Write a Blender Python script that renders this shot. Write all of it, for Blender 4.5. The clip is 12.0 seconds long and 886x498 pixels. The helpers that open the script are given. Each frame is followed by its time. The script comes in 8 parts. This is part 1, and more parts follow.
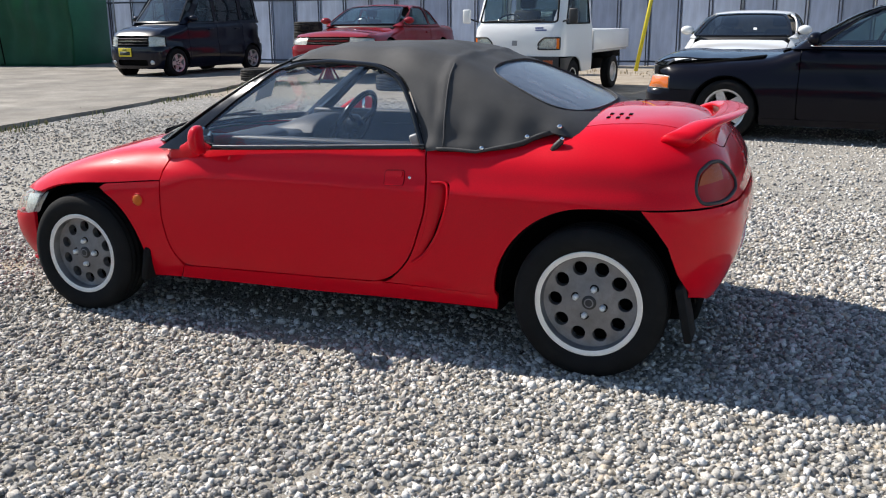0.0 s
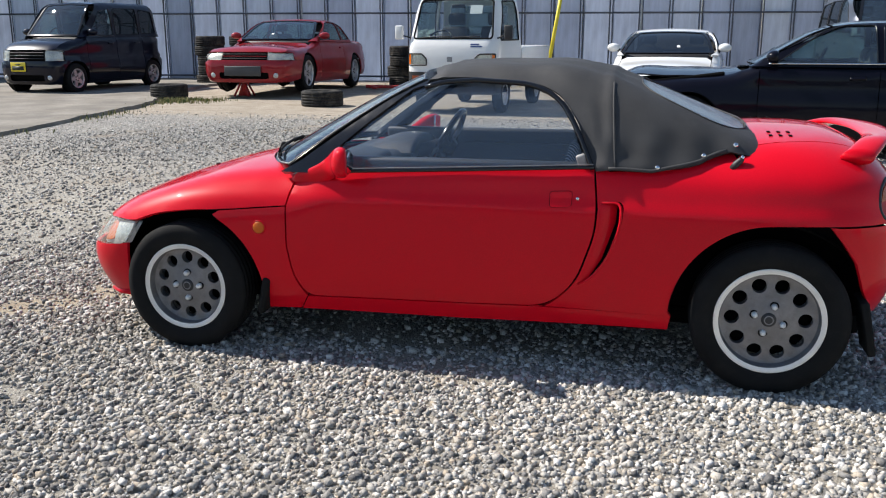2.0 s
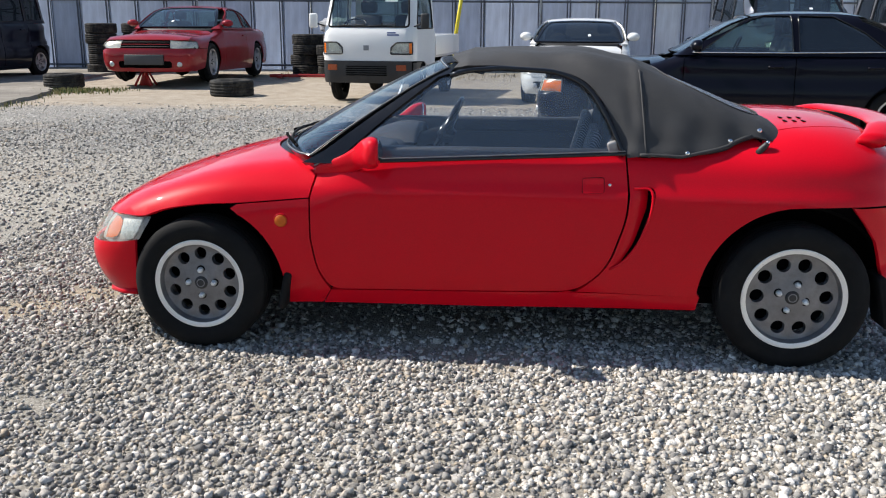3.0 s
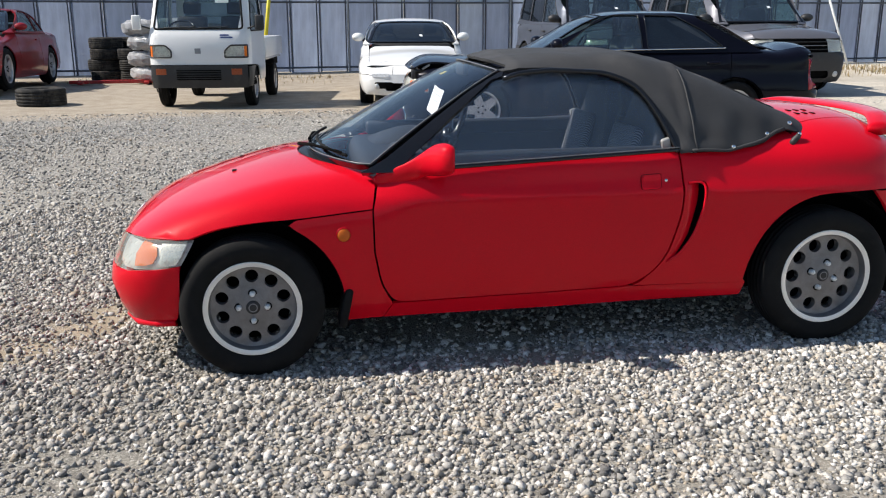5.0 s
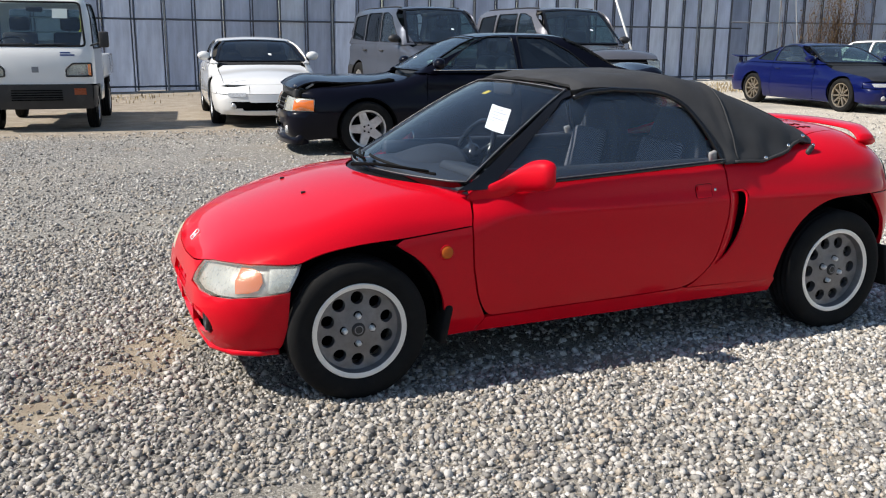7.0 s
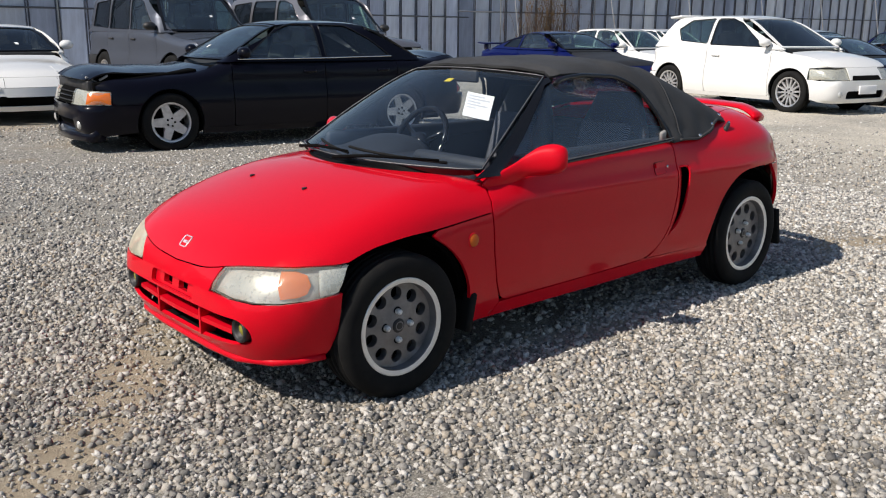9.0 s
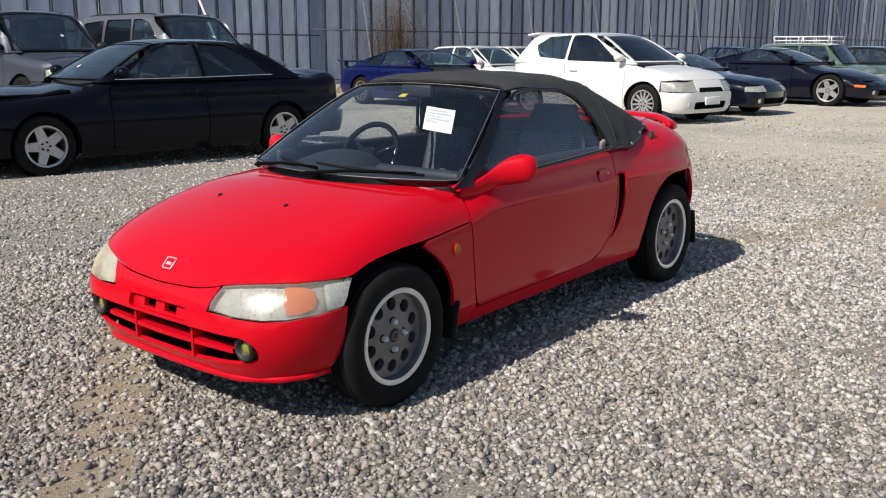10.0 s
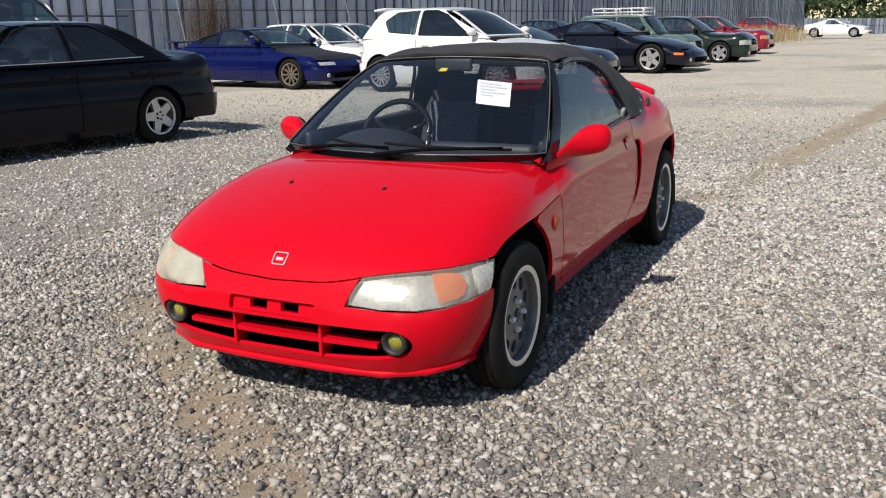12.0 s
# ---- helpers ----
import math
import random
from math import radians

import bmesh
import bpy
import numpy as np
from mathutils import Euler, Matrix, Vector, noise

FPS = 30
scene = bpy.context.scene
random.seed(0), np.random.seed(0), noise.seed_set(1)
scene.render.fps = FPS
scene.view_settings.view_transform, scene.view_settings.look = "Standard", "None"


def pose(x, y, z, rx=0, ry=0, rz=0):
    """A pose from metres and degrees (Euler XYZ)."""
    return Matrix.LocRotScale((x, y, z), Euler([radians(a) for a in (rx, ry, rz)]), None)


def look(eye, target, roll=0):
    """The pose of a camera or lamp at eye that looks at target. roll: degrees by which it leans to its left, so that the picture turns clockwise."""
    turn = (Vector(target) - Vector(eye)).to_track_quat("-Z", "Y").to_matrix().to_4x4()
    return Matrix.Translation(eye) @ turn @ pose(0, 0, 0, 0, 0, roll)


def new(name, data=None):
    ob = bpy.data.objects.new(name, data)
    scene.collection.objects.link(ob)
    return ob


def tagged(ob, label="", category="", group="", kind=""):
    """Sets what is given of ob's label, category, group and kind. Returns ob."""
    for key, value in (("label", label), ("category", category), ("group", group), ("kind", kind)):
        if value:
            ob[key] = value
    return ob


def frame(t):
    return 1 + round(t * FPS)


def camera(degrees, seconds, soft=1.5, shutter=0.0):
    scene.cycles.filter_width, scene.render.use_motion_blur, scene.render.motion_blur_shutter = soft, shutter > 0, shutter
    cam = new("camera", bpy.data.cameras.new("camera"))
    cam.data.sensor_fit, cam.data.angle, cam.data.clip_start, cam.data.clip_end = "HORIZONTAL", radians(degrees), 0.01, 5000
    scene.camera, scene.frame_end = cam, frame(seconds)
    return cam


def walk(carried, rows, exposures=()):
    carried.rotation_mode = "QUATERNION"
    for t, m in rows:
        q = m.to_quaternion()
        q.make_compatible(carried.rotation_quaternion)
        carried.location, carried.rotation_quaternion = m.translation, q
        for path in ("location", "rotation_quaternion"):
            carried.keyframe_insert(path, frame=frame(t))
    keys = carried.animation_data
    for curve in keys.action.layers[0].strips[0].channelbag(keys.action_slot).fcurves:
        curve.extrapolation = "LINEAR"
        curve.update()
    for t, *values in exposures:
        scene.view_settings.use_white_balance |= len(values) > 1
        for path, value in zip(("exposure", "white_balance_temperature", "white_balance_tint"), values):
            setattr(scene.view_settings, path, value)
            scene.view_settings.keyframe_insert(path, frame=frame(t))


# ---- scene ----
cam = camera(52.9, 12.0, soft=1.1)
PATH = [
    (0, (1.765, -3.701, 1.267), (1.056, -1.9, 0.762), -0.6),
    (0.5, (1.475, -3.755, 1.274), (0.801, -1.933, 0.797), -0.5),
    (1, (1.229, -3.848, 1.264), (0.645, -1.999, 0.775), 0.5),
    (1.5, (0.969, -3.912, 1.255), (0.474, -2.039, 0.758), 0.1),
    (2, (0.68, -3.917, 1.28), (0.247, -2.022, 0.805), -0.1),
    (2.5, (0.412, -3.984, 1.294), (0.12, -2.064, 0.814), 0.1),
    (3, (0.135, -3.99, 1.277), (-0.046, -2.062, 0.779), 0.2),
    (3.2, (0.029, -3.973, 1.294), (-0.111, -2.041, 0.795), 0.5),
    (4.8, (-0.841, -3.917, 1.303), (-0.606, -1.993, 0.807), -0.4),
    (5, (-0.942, -3.901, 1.288), (-0.636, -1.989, 0.79), -0.2),
    (5.5, (-1.232, -3.911, 1.308), (-0.762, -2.028, 0.824), -0.3),
    (6, (-1.5, -3.813, 1.282), (-0.945, -1.945, 0.833), -0.6),
    (6.5, (-1.778, -3.714, 1.276), (-1.145, -1.866, 0.847), 0.6),
    (7, (-2.065, -3.668, 1.295), (-1.306, -1.875, 0.837), 0.4),
    (7.2, (-2.15, -3.618, 1.295), (-1.341, -1.85, 0.827), -0.3),
    (8.8, (-2.936, -3.168, 1.282), (-1.713, -1.661, 0.8), 0.1),
    (9, (-3.011, -3.062, 1.285), (-1.729, -1.603, 0.807), 0.5),
    (9.5, (-3.21, -2.898, 1.268), (-1.776, -1.58, 0.814), 0.7),
    (10, (-3.436, -2.76, 1.277), (-1.913, -1.541, 0.838), 0.1),
    (10.5, (-3.585, -2.514, 1.268), (-2.024, -1.35, 0.811), -0.8),
    (11, (-3.738, -2.279, 1.259), (-2.092, -1.252, 0.773), -1.2),
    (11.5, (-3.88, -2.057, 1.266), (-2.162, -1.159, 0.777), -1.2),
    (12, (-3.943, -1.774, 1.262), (-2.199, -0.926, 0.773), -1.1),
]
walk(cam, [(t, look(eye, target, roll)) for t, eye, target, roll in PATH], [(0, 0.57, 6600, 11), (3, 0.57, 6620, 11), (5, 0.47, 6680, 11), (7, 0.34, 6680, 11), (9, 0.06, 6830, 12), (10.5, -0.01, 6870, 12), (12, -0.04, 6850, 12)])

# ---------------------------------------------------------------- world, sun
SUN_DIR = Vector((0.815, -0.125, -0.80)).normalized()      # the way the sunlight travels
world = bpy.data.worlds.new("sky")
scene.world = world
world.use_nodes = True
_sky = world.node_tree.nodes.new("ShaderNodeTexSky")
_sky.sky_type = "NISHITA"
_sky.sun_disc = False
_sky.sun_elevation = math.asin(-SUN_DIR.z)
_sky.sun_rotation = math.atan2(-SUN_DIR.x, -SUN_DIR.y)
_sky.air_density, _sky.dust_density = 1.0, 0.1
_bg = world.node_tree.nodes["Background"]
_bg.inputs["Strength"].default_value = 0.10
world.node_tree.links.new(_sky.outputs[0], _bg.inputs[0])
sun = new("sun", bpy.data.lights.new("sun", "SUN"))
sun.data.energy, sun.data.angle, sun.data.color = 5.0, radians(0.55), (1.0, 0.96, 0.90)
sun.matrix_world = Matrix.Translation((-8, 2, 9)) @ SUN_DIR.to_track_quat("-Z", "Y").to_matrix().to_4x4()


# ---------------------------------------------------------------- materials


def node(nt, kind, **values):
    n = nt.nodes.new("ShaderNode" + kind)
    for key, value in values.items():
        n.inputs[key.replace("_", " ")].default_value = value
    return n


def material(name):
    m = bpy.data.materials.new(name)
    m.use_nodes = True
    return m, m.node_tree, m.node_tree.nodes["Principled BSDF"]


def ramp(nt, fac, *stops):
    r = nt.nodes.new("ShaderNodeValToRGB")
    e = r.color_ramp.elements
    while len(e) < len(stops):
        e.new(0.5)
    for el, (p, c) in zip(e, stops):
        el.position = p
        el.color = (*c, 1) if len(c) == 3 else c
    nt.links.new(fac, r.inputs[0])
    return r.outputs[0]


def mixed(nt, fac, a, b, mode="MIX"):
    n = nt.nodes.new("ShaderNodeMix")
    n.data_type, n.blend_type = "RGBA", mode
    for sock, v in ((n.inputs[0], fac), (n.inputs[6], a), (n.inputs[7], b)):
        if isinstance(v, bpy.types.NodeSocket):
            nt.links.new(v, sock)
        elif isinstance(v, (int, float)):
            sock.default_value = v
        else:
            sock.default_value = (*v, 1)
    return n.outputs[2]


def coords(nt, which="Object"):
    return nt.nodes.new("ShaderNodeTexCoord").outputs[which]


def noise_tex(nt, vec, scale, detail=4.0, rough=0.55):
    n = node(nt, "TexNoise", Scale=scale, Detail=detail, Roughness=rough)
    nt.links.new(vec, n.inputs["Vector"])
    return n.outputs[0]


def bump(nt, height, strength, distance, b):
    n = node(nt, "Bump", Strength=strength, Distance=distance)
    nt.links.new(height, n.inputs["Height"])
    nt.links.new(n.outputs[0], b.inputs["Normal"])
    return n


def scaled(c, f):
    return tuple(min(1.0, v * f) for v in c)


def surface(name, colour, rough=0.5, metal=0.0, coat=0.0, var=0.12, scale=3.0, grain=60.0, relief=0.0, dirt=None, dirt_amount=0.5, rough_var=0.08, spec=0.5):
    """A surface with stains at one scale and grain at a finer one; dirt is a second colour that comes in patches."""
    m, nt, b = material(name)
    v = coords(nt)
    big, fine = noise_tex(nt, v, scale), noise_tex(nt, v, grain, 3)
    c = ramp(nt, big, (0.3, scaled(colour, 1 - var)), (0.7, scaled(colour, 1 + var)))
    g = ramp(nt, fine, (0.3, (1 - var * 0.6,) * 3), (0.7, (1.0,) * 3))
    c = mixed(nt, 1.0, c, g, "MULTIPLY")
    if dirt:
        patch = noise_tex(nt, v, scale * 1.7, 6, 0.65)
        f = ramp(nt, patch, (0.62 - dirt_amount * 0.3, (0, 0, 0)), (0.75, (dirt_amount,) * 3))
        c = mixed(nt, f, c, dirt)
    nt.links.new(c, b.inputs["Base Color"])
    r = ramp(nt, fine, (0.2, (max(0, rough - rough_var),) * 3), (0.8, (min(1, rough + rough_var),) * 3))
    nt.links.new(r, b.inputs["Roughness"])
    b.inputs["Metallic"].default_value = metal
    b.inputs["Coat Weight"].default_value = coat
    b.inputs["Coat Roughness"].default_value = 0.05
    b.inputs["Specular IOR Level"].default_value = spec
    if relief:
        bump(nt, fine, 0.6, relief, b)
    return m


def car_paint(name, colour, rough=0.35, dust=0.10, metal=0.0, coat_rough=0.025, coat_ior=1.36, film_rough=0.14):
    """Coloured lacquer under a clear coat, with a film of road dust and fine swirls."""
    m, nt, b = material(name)
    v = coords(nt)
    film, fine = noise_tex(nt, v, 2.3, 6, 0.65), noise_tex(nt, v, 240, 2)
    f = ramp(nt, film, (0.42, (0, 0, 0)), (0.85, (dust,) * 3))
    c = mixed(nt, f, mixed(nt, ramp(nt, fine, (0.3, (0.0,) * 3), (0.7, (1.0,) * 3)), scaled(colour, 0.94), scaled(colour, 1.05)), (0.33, 0.29, 0.24))
    nt.links.new(c, b.inputs["Base Color"])
    b.inputs["Roughness"].default_value = rough
    b.inputs["Metallic"].default_value = metal
    b.inputs["Specular IOR Level"].default_value = 0.06
    b.inputs["Coat Weight"].default_value = 1.0
    b.inputs["Coat IOR"].default_value = coat_ior
    nt.links.new(ramp(nt, film, (0.4, (coat_rough,) * 3), (0.9, (coat_rough + film_rough,) * 3)), b.inputs["Coat Roughness"])
    waves = noise_tex(nt, v, 5.0, 1)
    bp = node(nt, "Bump", Strength=0.10, Distance=0.004)
    nt.links.new(waves, bp.inputs["Height"])
    nt.links.new(bp.outputs[0], b.inputs["Coat Normal"])
    return m


def glass(name, tint=(0.75, 0.82, 0.82), rough=0.02, ior=1.5, film=0.0, film_colour=(0.28, 0.42, 0.62)):
    """A pane with two faces: clear or tinted, more mirror-like at a glancing angle, with an optional dusty film; the
    default blue film paints in sky haze.
    """
    m, nt, b = material(name)
    nt.nodes.remove(b)
    out = nt.nodes["Material Output"]
    t = nt.nodes.new("ShaderNodeBsdfTransparent")
    t.inputs[0].default_value = (*tint, 1)
    g = nt.nodes.new("ShaderNodeBsdfGlossy")
    g.inputs["Roughness"].default_value = rough
    head_on = 2 * ((ior - 1) / (ior + 1)) ** 2
    power, gloss = nt.nodes.new("ShaderNodeMath"), nt.nodes.new("ShaderNodeMath")
    power.operation, gloss.operation = "POWER", "MULTIPLY_ADD"
    power.inputs[1].default_value = 5.0
    gloss.inputs[1].default_value, gloss.inputs[2].default_value = 1 - head_on, head_on
    nt.links.new(nt.nodes.new("ShaderNodeLayerWeight").outputs["Facing"], power.inputs[0])
    nt.links.new(power.outputs[0], gloss.inputs[0])
    mx = nt.nodes.new("ShaderNodeMixShader")
    nt.links.new(gloss.outputs[0], mx.inputs[0])
    nt.links.new(t.outputs[0], mx.inputs[1])
    nt.links.new(g.outputs[0], mx.inputs[2])
    last = mx
    if film:
        d = nt.nodes.new("ShaderNodeBsdfDiffuse")
        d.inputs[0].default_value = (*film_colour, 1)
        mx2 = nt.nodes.new("ShaderNodeMixShader")
        n = noise_tex(nt, coords(nt), 6, 5, 0.7)
        nt.links.new(ramp(nt, n, (0.3, (film * 0.4,) * 3), (0.8, (film,) * 3)), mx2.inputs[0])
        nt.links.new(mx.outputs[0], mx2.inputs[1])
        nt.links.new(d.outputs[0], mx2.inputs[2])
        last = mx2
    nt.links.new(last.outputs[0], out.inputs[0])
    return m


RED = car_paint("red paint", (0.62, 0.003, 0.014), 0.4, 0.0, 0.0, 0.012, 1.23, 0.03)
BLACK_PAINT = car_paint("black paint", (0.0035, 0.0036, 0.008), 0.3, 0.0, 0.0, 0.06, 1.22, 0.10)
NAVY_PAINT = car_paint("blue-black paint", (0.004, 0.005, 0.013), 0.3, 0.012)
WHITE_PAINT = car_paint("white paint", (0.76, 0.76, 0.74), 0.3, 0.08)
MAROON_PAINT = car_paint("dark red paint", (0.27, 0.012, 0.018), 0.3, 0.10)
WINE_PAINT = car_paint("wine red paint", (0.22, 0.008, 0.025), 0.3, 0.06)
BLUE_PAINT = car_paint("deep blue paint", (0.0025, 0.006, 0.065), 0.3, 0.005)
GREY_PAINT = car_paint("grey metallic paint", (0.085, 0.094, 0.115), 0.4, 0.03, 0.4)
BEIGE_GREY = car_paint("warm grey metallic paint", (0.15, 0.15, 0.165), 0.4, 0.04, 0.4)
GREEN_PAINT = car_paint("grey-green paint", (0.085, 0.135, 0.115), 0.35, 0.08)
DARK_GREEN = car_paint("very dark green paint", (0.008, 0.018, 0.014), 0.3, 0.06)
SILVER_PAINT = car_paint("silver paint", (0.45, 0.46, 0.47), 0.35, 0.08, 0.5)
CREAM_PAINT = car_paint("cream paint", (0.70, 0.68, 0.60), 0.35, 0.06)
RUBBER = surface("tyre rubber", (0.009, 0.009, 0.009), 0.82, var=0.3, scale=9, grain=120, relief=0.001, dirt=(0.028, 0.025, 0.022), dirt_amount=0.3, spec=0.2)
DUSTY_RUBBER = surface("dusty tyre rubber", (0.022, 0.022, 0.022), 0.9, var=0.3, scale=5, grain=80, relief=0.002, dirt=(0.15, 0.135, 0.11), dirt_amount=0.6, spec=0.2)
PLASTIC = surface("black plastic", (0.02, 0.02, 0.021), 0.55, var=0.2, grain=300, relief=0.0004, dirt=(0.10, 0.09, 0.08), dirt_amount=0.3)
TRIM = surface("glossy black trim", (0.008, 0.008, 0.009), 0.16, var=0.1, grain=90, rough_var=0.01)
# near-black underside; also painted in as shade inside openings, slots and arches
UNDER = surface("underbody and recess shade black", (0.005, 0.005, 0.005), 0.95, var=0.3, grain=30, spec=0.05)
CHROME = surface("bright metal", (0.75, 0.75, 0.74), 0.14, 1.0, var=0.06, grain=90)
ALLOY = surface("grey alloy", (0.225, 0.22, 0.222), 0.48, 0.55, var=0.2, scale=14, grain=200, relief=0.0006, dirt=(0.10, 0.08, 0.06), dirt_amount=0.4)
LIP = surface("polished alloy lip", (0.78, 0.78, 0.76), 0.34, 0.5, var=0.05, scale=12, grain=60, dirt=(0.45, 0.43, 0.40), dirt_amount=0.25)
SILVER_ALLOY = surface("silver alloy", (0.58, 0.58, 0.59), 0.35, 0.7, var=0.12, scale=10, grain=120, dirt=(0.2, 0.18, 0.16), dirt_amount=0.4)
BRONZE_ALLOY = surface("bronze alloy", (0.42, 0.36, 0.28), 0.35, 0.8, var=0.15, scale=10, grain=120)
CANVAS = surface("black hood canvas", (0.041, 0.041, 0.042), 0.72, var=0.18, scale=5, grain=420, relief=0.0012, dirt=(0.075, 0.072, 0.068), dirt_amount=0.3, spec=0.35)
CLOTH = surface("dark grey seat cloth", (0.040, 0.043, 0.050), 0.95, var=0.2, grain=220, relief=0.0015)
DASH = surface("dark blue-grey dashboard vinyl", (0.022, 0.025, 0.031), 0.55, var=0.15, grain=260, relief=0.0008)
PAPER = surface("white paper", (0.85, 0.85, 0.84), 0.8, var=0.03, grain=40)
BADGE = surface("bright badge metal", (0.66, 0.66, 0.67), 0.3, 0.35, var=0.08)
AMBER = surface("amber lens", (0.75, 0.16, 0.01), 0.18, var=0.2, grain=200, relief=0.001, coat=1)
RED_LENS = surface("red lens", (0.32, 0.008, 0.012), 0.22, var=0.2, grain=200, relief=0.001, coat=0.15, spec=0.15)
PALE_TRIM = surface("pale grey trim plastic", (0.30, 0.29, 0.28), 0.5, var=0.1)
LAMP_BACK = surface("lamp reflector", (0.60, 0.60, 0.58), 0.3, 0.35, var=0.18, scale=14, grain=60, relief=0.0008)
DULL_AMBER = surface("dull amber tail lens", (0.36, 0.07, 0.012), 0.25, var=0.15, grain=200, relief=0.001, coat=0.3, spec=0.2)
YELLOW_LENS = surface("yellow fog glass", (0.30, 0.28, 0.035), 0.12, var=0.25, scale=40, grain=160, relief=0.002, coat=1)
YELLOW_PLATE = surface("yellow plate", (0.78, 0.60, 0.03), 0.5, var=0.05)
ORANGE_MARK = surface("orange side marker", (0.58, 0.12, 0.012), 0.45, var=0.2, grain=150, relief=0.001, coat=0.1, spec=0.2)
# the blue film on these window panes paints in reflected sky
GLASS = glass("window glass", (0.90, 0.93, 0.95), ior=1.52, film=0.10)
SCREEN = glass("windscreen glass", (0.86, 0.92, 0.95), ior=1.5, film=0.014)
SMOKED = glass("tinted window glass", (0.10, 0.12, 0.12), film=0.03)
GREEN_GLASS = glass("green-tinted window glass", (0.42, 0.56, 0.52), ior=1.55, film=0.08)
LENS = glass("clear lamp lens", (0.92, 0.92, 0.88), 0.06, 1.5, film=0.20, film_colour=(0.75, 0.74, 0.62))
HAZY_LENS = glass("hazed yellowed lamp lens", (0.93, 0.92, 0.84), 0.10, 1.5, film=0.55, film_colour=(0.80, 0.77, 0.60))
LAMP_EDGE = surface("silvered lamp edge", (0.80, 0.80, 0.77), 0.28, 0.25, var=0.08, scale=12)
VINYL = glass("clouded vinyl rear window", (0.42, 0.43, 0.44), 0.16, 1.6, film=0.42, film_colour=(0.36, 0.40, 0.48))


def waves_on(mat, scale, distance, bands="Y"):
    """Soft ripples on a pane's mirror image."""
    nt = mat.node_tree
    w = node(nt, "TexWave", Scale=scale, Distortion=2.5, Detail=1.0)
    w.bands_direction = bands
    nt.links.new(coords(nt), w.inputs["Vector"])
    bp = node(nt, "Bump", Strength=0.8, Distance=distance)
    nt.links.new(w.outputs["Fac"], bp.inputs["Height"])
    for n in nt.nodes:
        if n.bl_idname in ("ShaderNodeBsdfGlossy", "ShaderNodeBsdfDiffuse"):
            nt.links.new(bp.outputs[0], n.inputs["Normal"])


waves_on(VINYL, 3.2, 0.03)


def striped_cloth():
    m, nt, b = material("zebra-striped seat cloth")
    v = coords(nt)
    w = node(nt, "TexWave", Scale=48.0, Distortion=4.0, Detail=2.0, Detail_Scale=0.6)
    w.bands_direction = "DIAGONAL"
    nt.links.new(v, w.inputs["Vector"])
    nt.links.new(ramp(nt, w.outputs["Fac"], (0.42, (0.015, 0.017, 0.022)), (0.58, (0.17, 0.175, 0.20))), b.inputs["Base Color"])
    b.inputs["Roughness"].default_value = 0.95
    bump(nt, noise_tex(nt, v, 300, 2), 0.5, 0.001, b)
    return m


ZEBRA = striped_cloth()

# ---------------------------------------------------------------- mesh helpers


def link_mesh(name, bm, mat, parent=None, label="", smooth=True):
    me = bpy.data.meshes.new(name)
    bm.to_mesh(me)
    bm.free()
    if smooth:
        me.polygons.foreach_set("use_smooth", [True] * len(me.polygons))
    me.materials.append(mat)
    ob = new(name, me)
    ob.parent = parent
    if label:
        ob["label"] = label
    return ob


def part(name, bm, mat, parent, label="", smooth=True):
    return link_mesh(name, bm, mat, parent, label, smooth)


def empty(name, m, label, category, group="", kind=""):
    ob = new(name)
    ob.empty_display_size = 0.1
    ob.matrix_world = m
    return tagged(ob, label, category, group, kind)


def flip_y(bm):
    bm = bm.copy()
    bmesh.ops.scale(bm, vec=(1, -1, 1), verts=bm.verts)
    bmesh.ops.reverse_faces(bm, faces=bm.faces)
    return bm


def box(x0, x1, y0, y1, z0, z1, bevel=0.0, seg=2, bm=None):
    own = bmesh.new()
    bmesh.ops.create_cube(own, size=1.0)
    bmesh.ops.scale(own, vec=(x1 - x0, y1 - y0, z1 - z0), verts=own.verts)
    bmesh.ops.translate(own, vec=((x0 + x1) / 2, (y0 + y1) / 2, (z0 + z1) / 2), verts=own.verts)
    if bevel:
        bmesh.ops.bevel(own, geom=own.edges[:], offset=bevel, segments=seg, profile=0.5, affect="EDGES")
    return joined(bm, own) if bm else own


def joined(a, b):
    me = bpy.data.meshes.new("tmp")
    b.to_mesh(me)
    b.free()
    a.from_mesh(me)
    bpy.data.meshes.remove(me)
    return a


def moved(bm, m):
    bmesh.ops.transform(bm, matrix=m, verts=bm.verts)
    return bm


def lathe(profile, n=48, m=None, closed=False):
    """Turn a profile of (radius, along) round the y axis."""
    bm = bmesh.new()
    rings = []
    for i in range(n):
        a = 2 * math.pi * i / n
        rings.append([bm.verts.new((r * math.cos(a), y, r * math.sin(a))) for r, y in profile])
    k = len(profile)
    for i in range(n):
        p, q = rings[i], rings[(i + 1) % n]
        for j in range(k if closed else k - 1):
            f = (p[j], p[(j + 1) % k], q[(j + 1) % k], q[j])
            if len(set(f)) == 4:
                bm.faces.new(f)
    bmesh.ops.remove_doubles(bm, verts=bm.verts, dist=1e-5)
    bmesh.ops.recalc_face_normals(bm, faces=bm.faces)
    return moved(bm, m) if m else bm


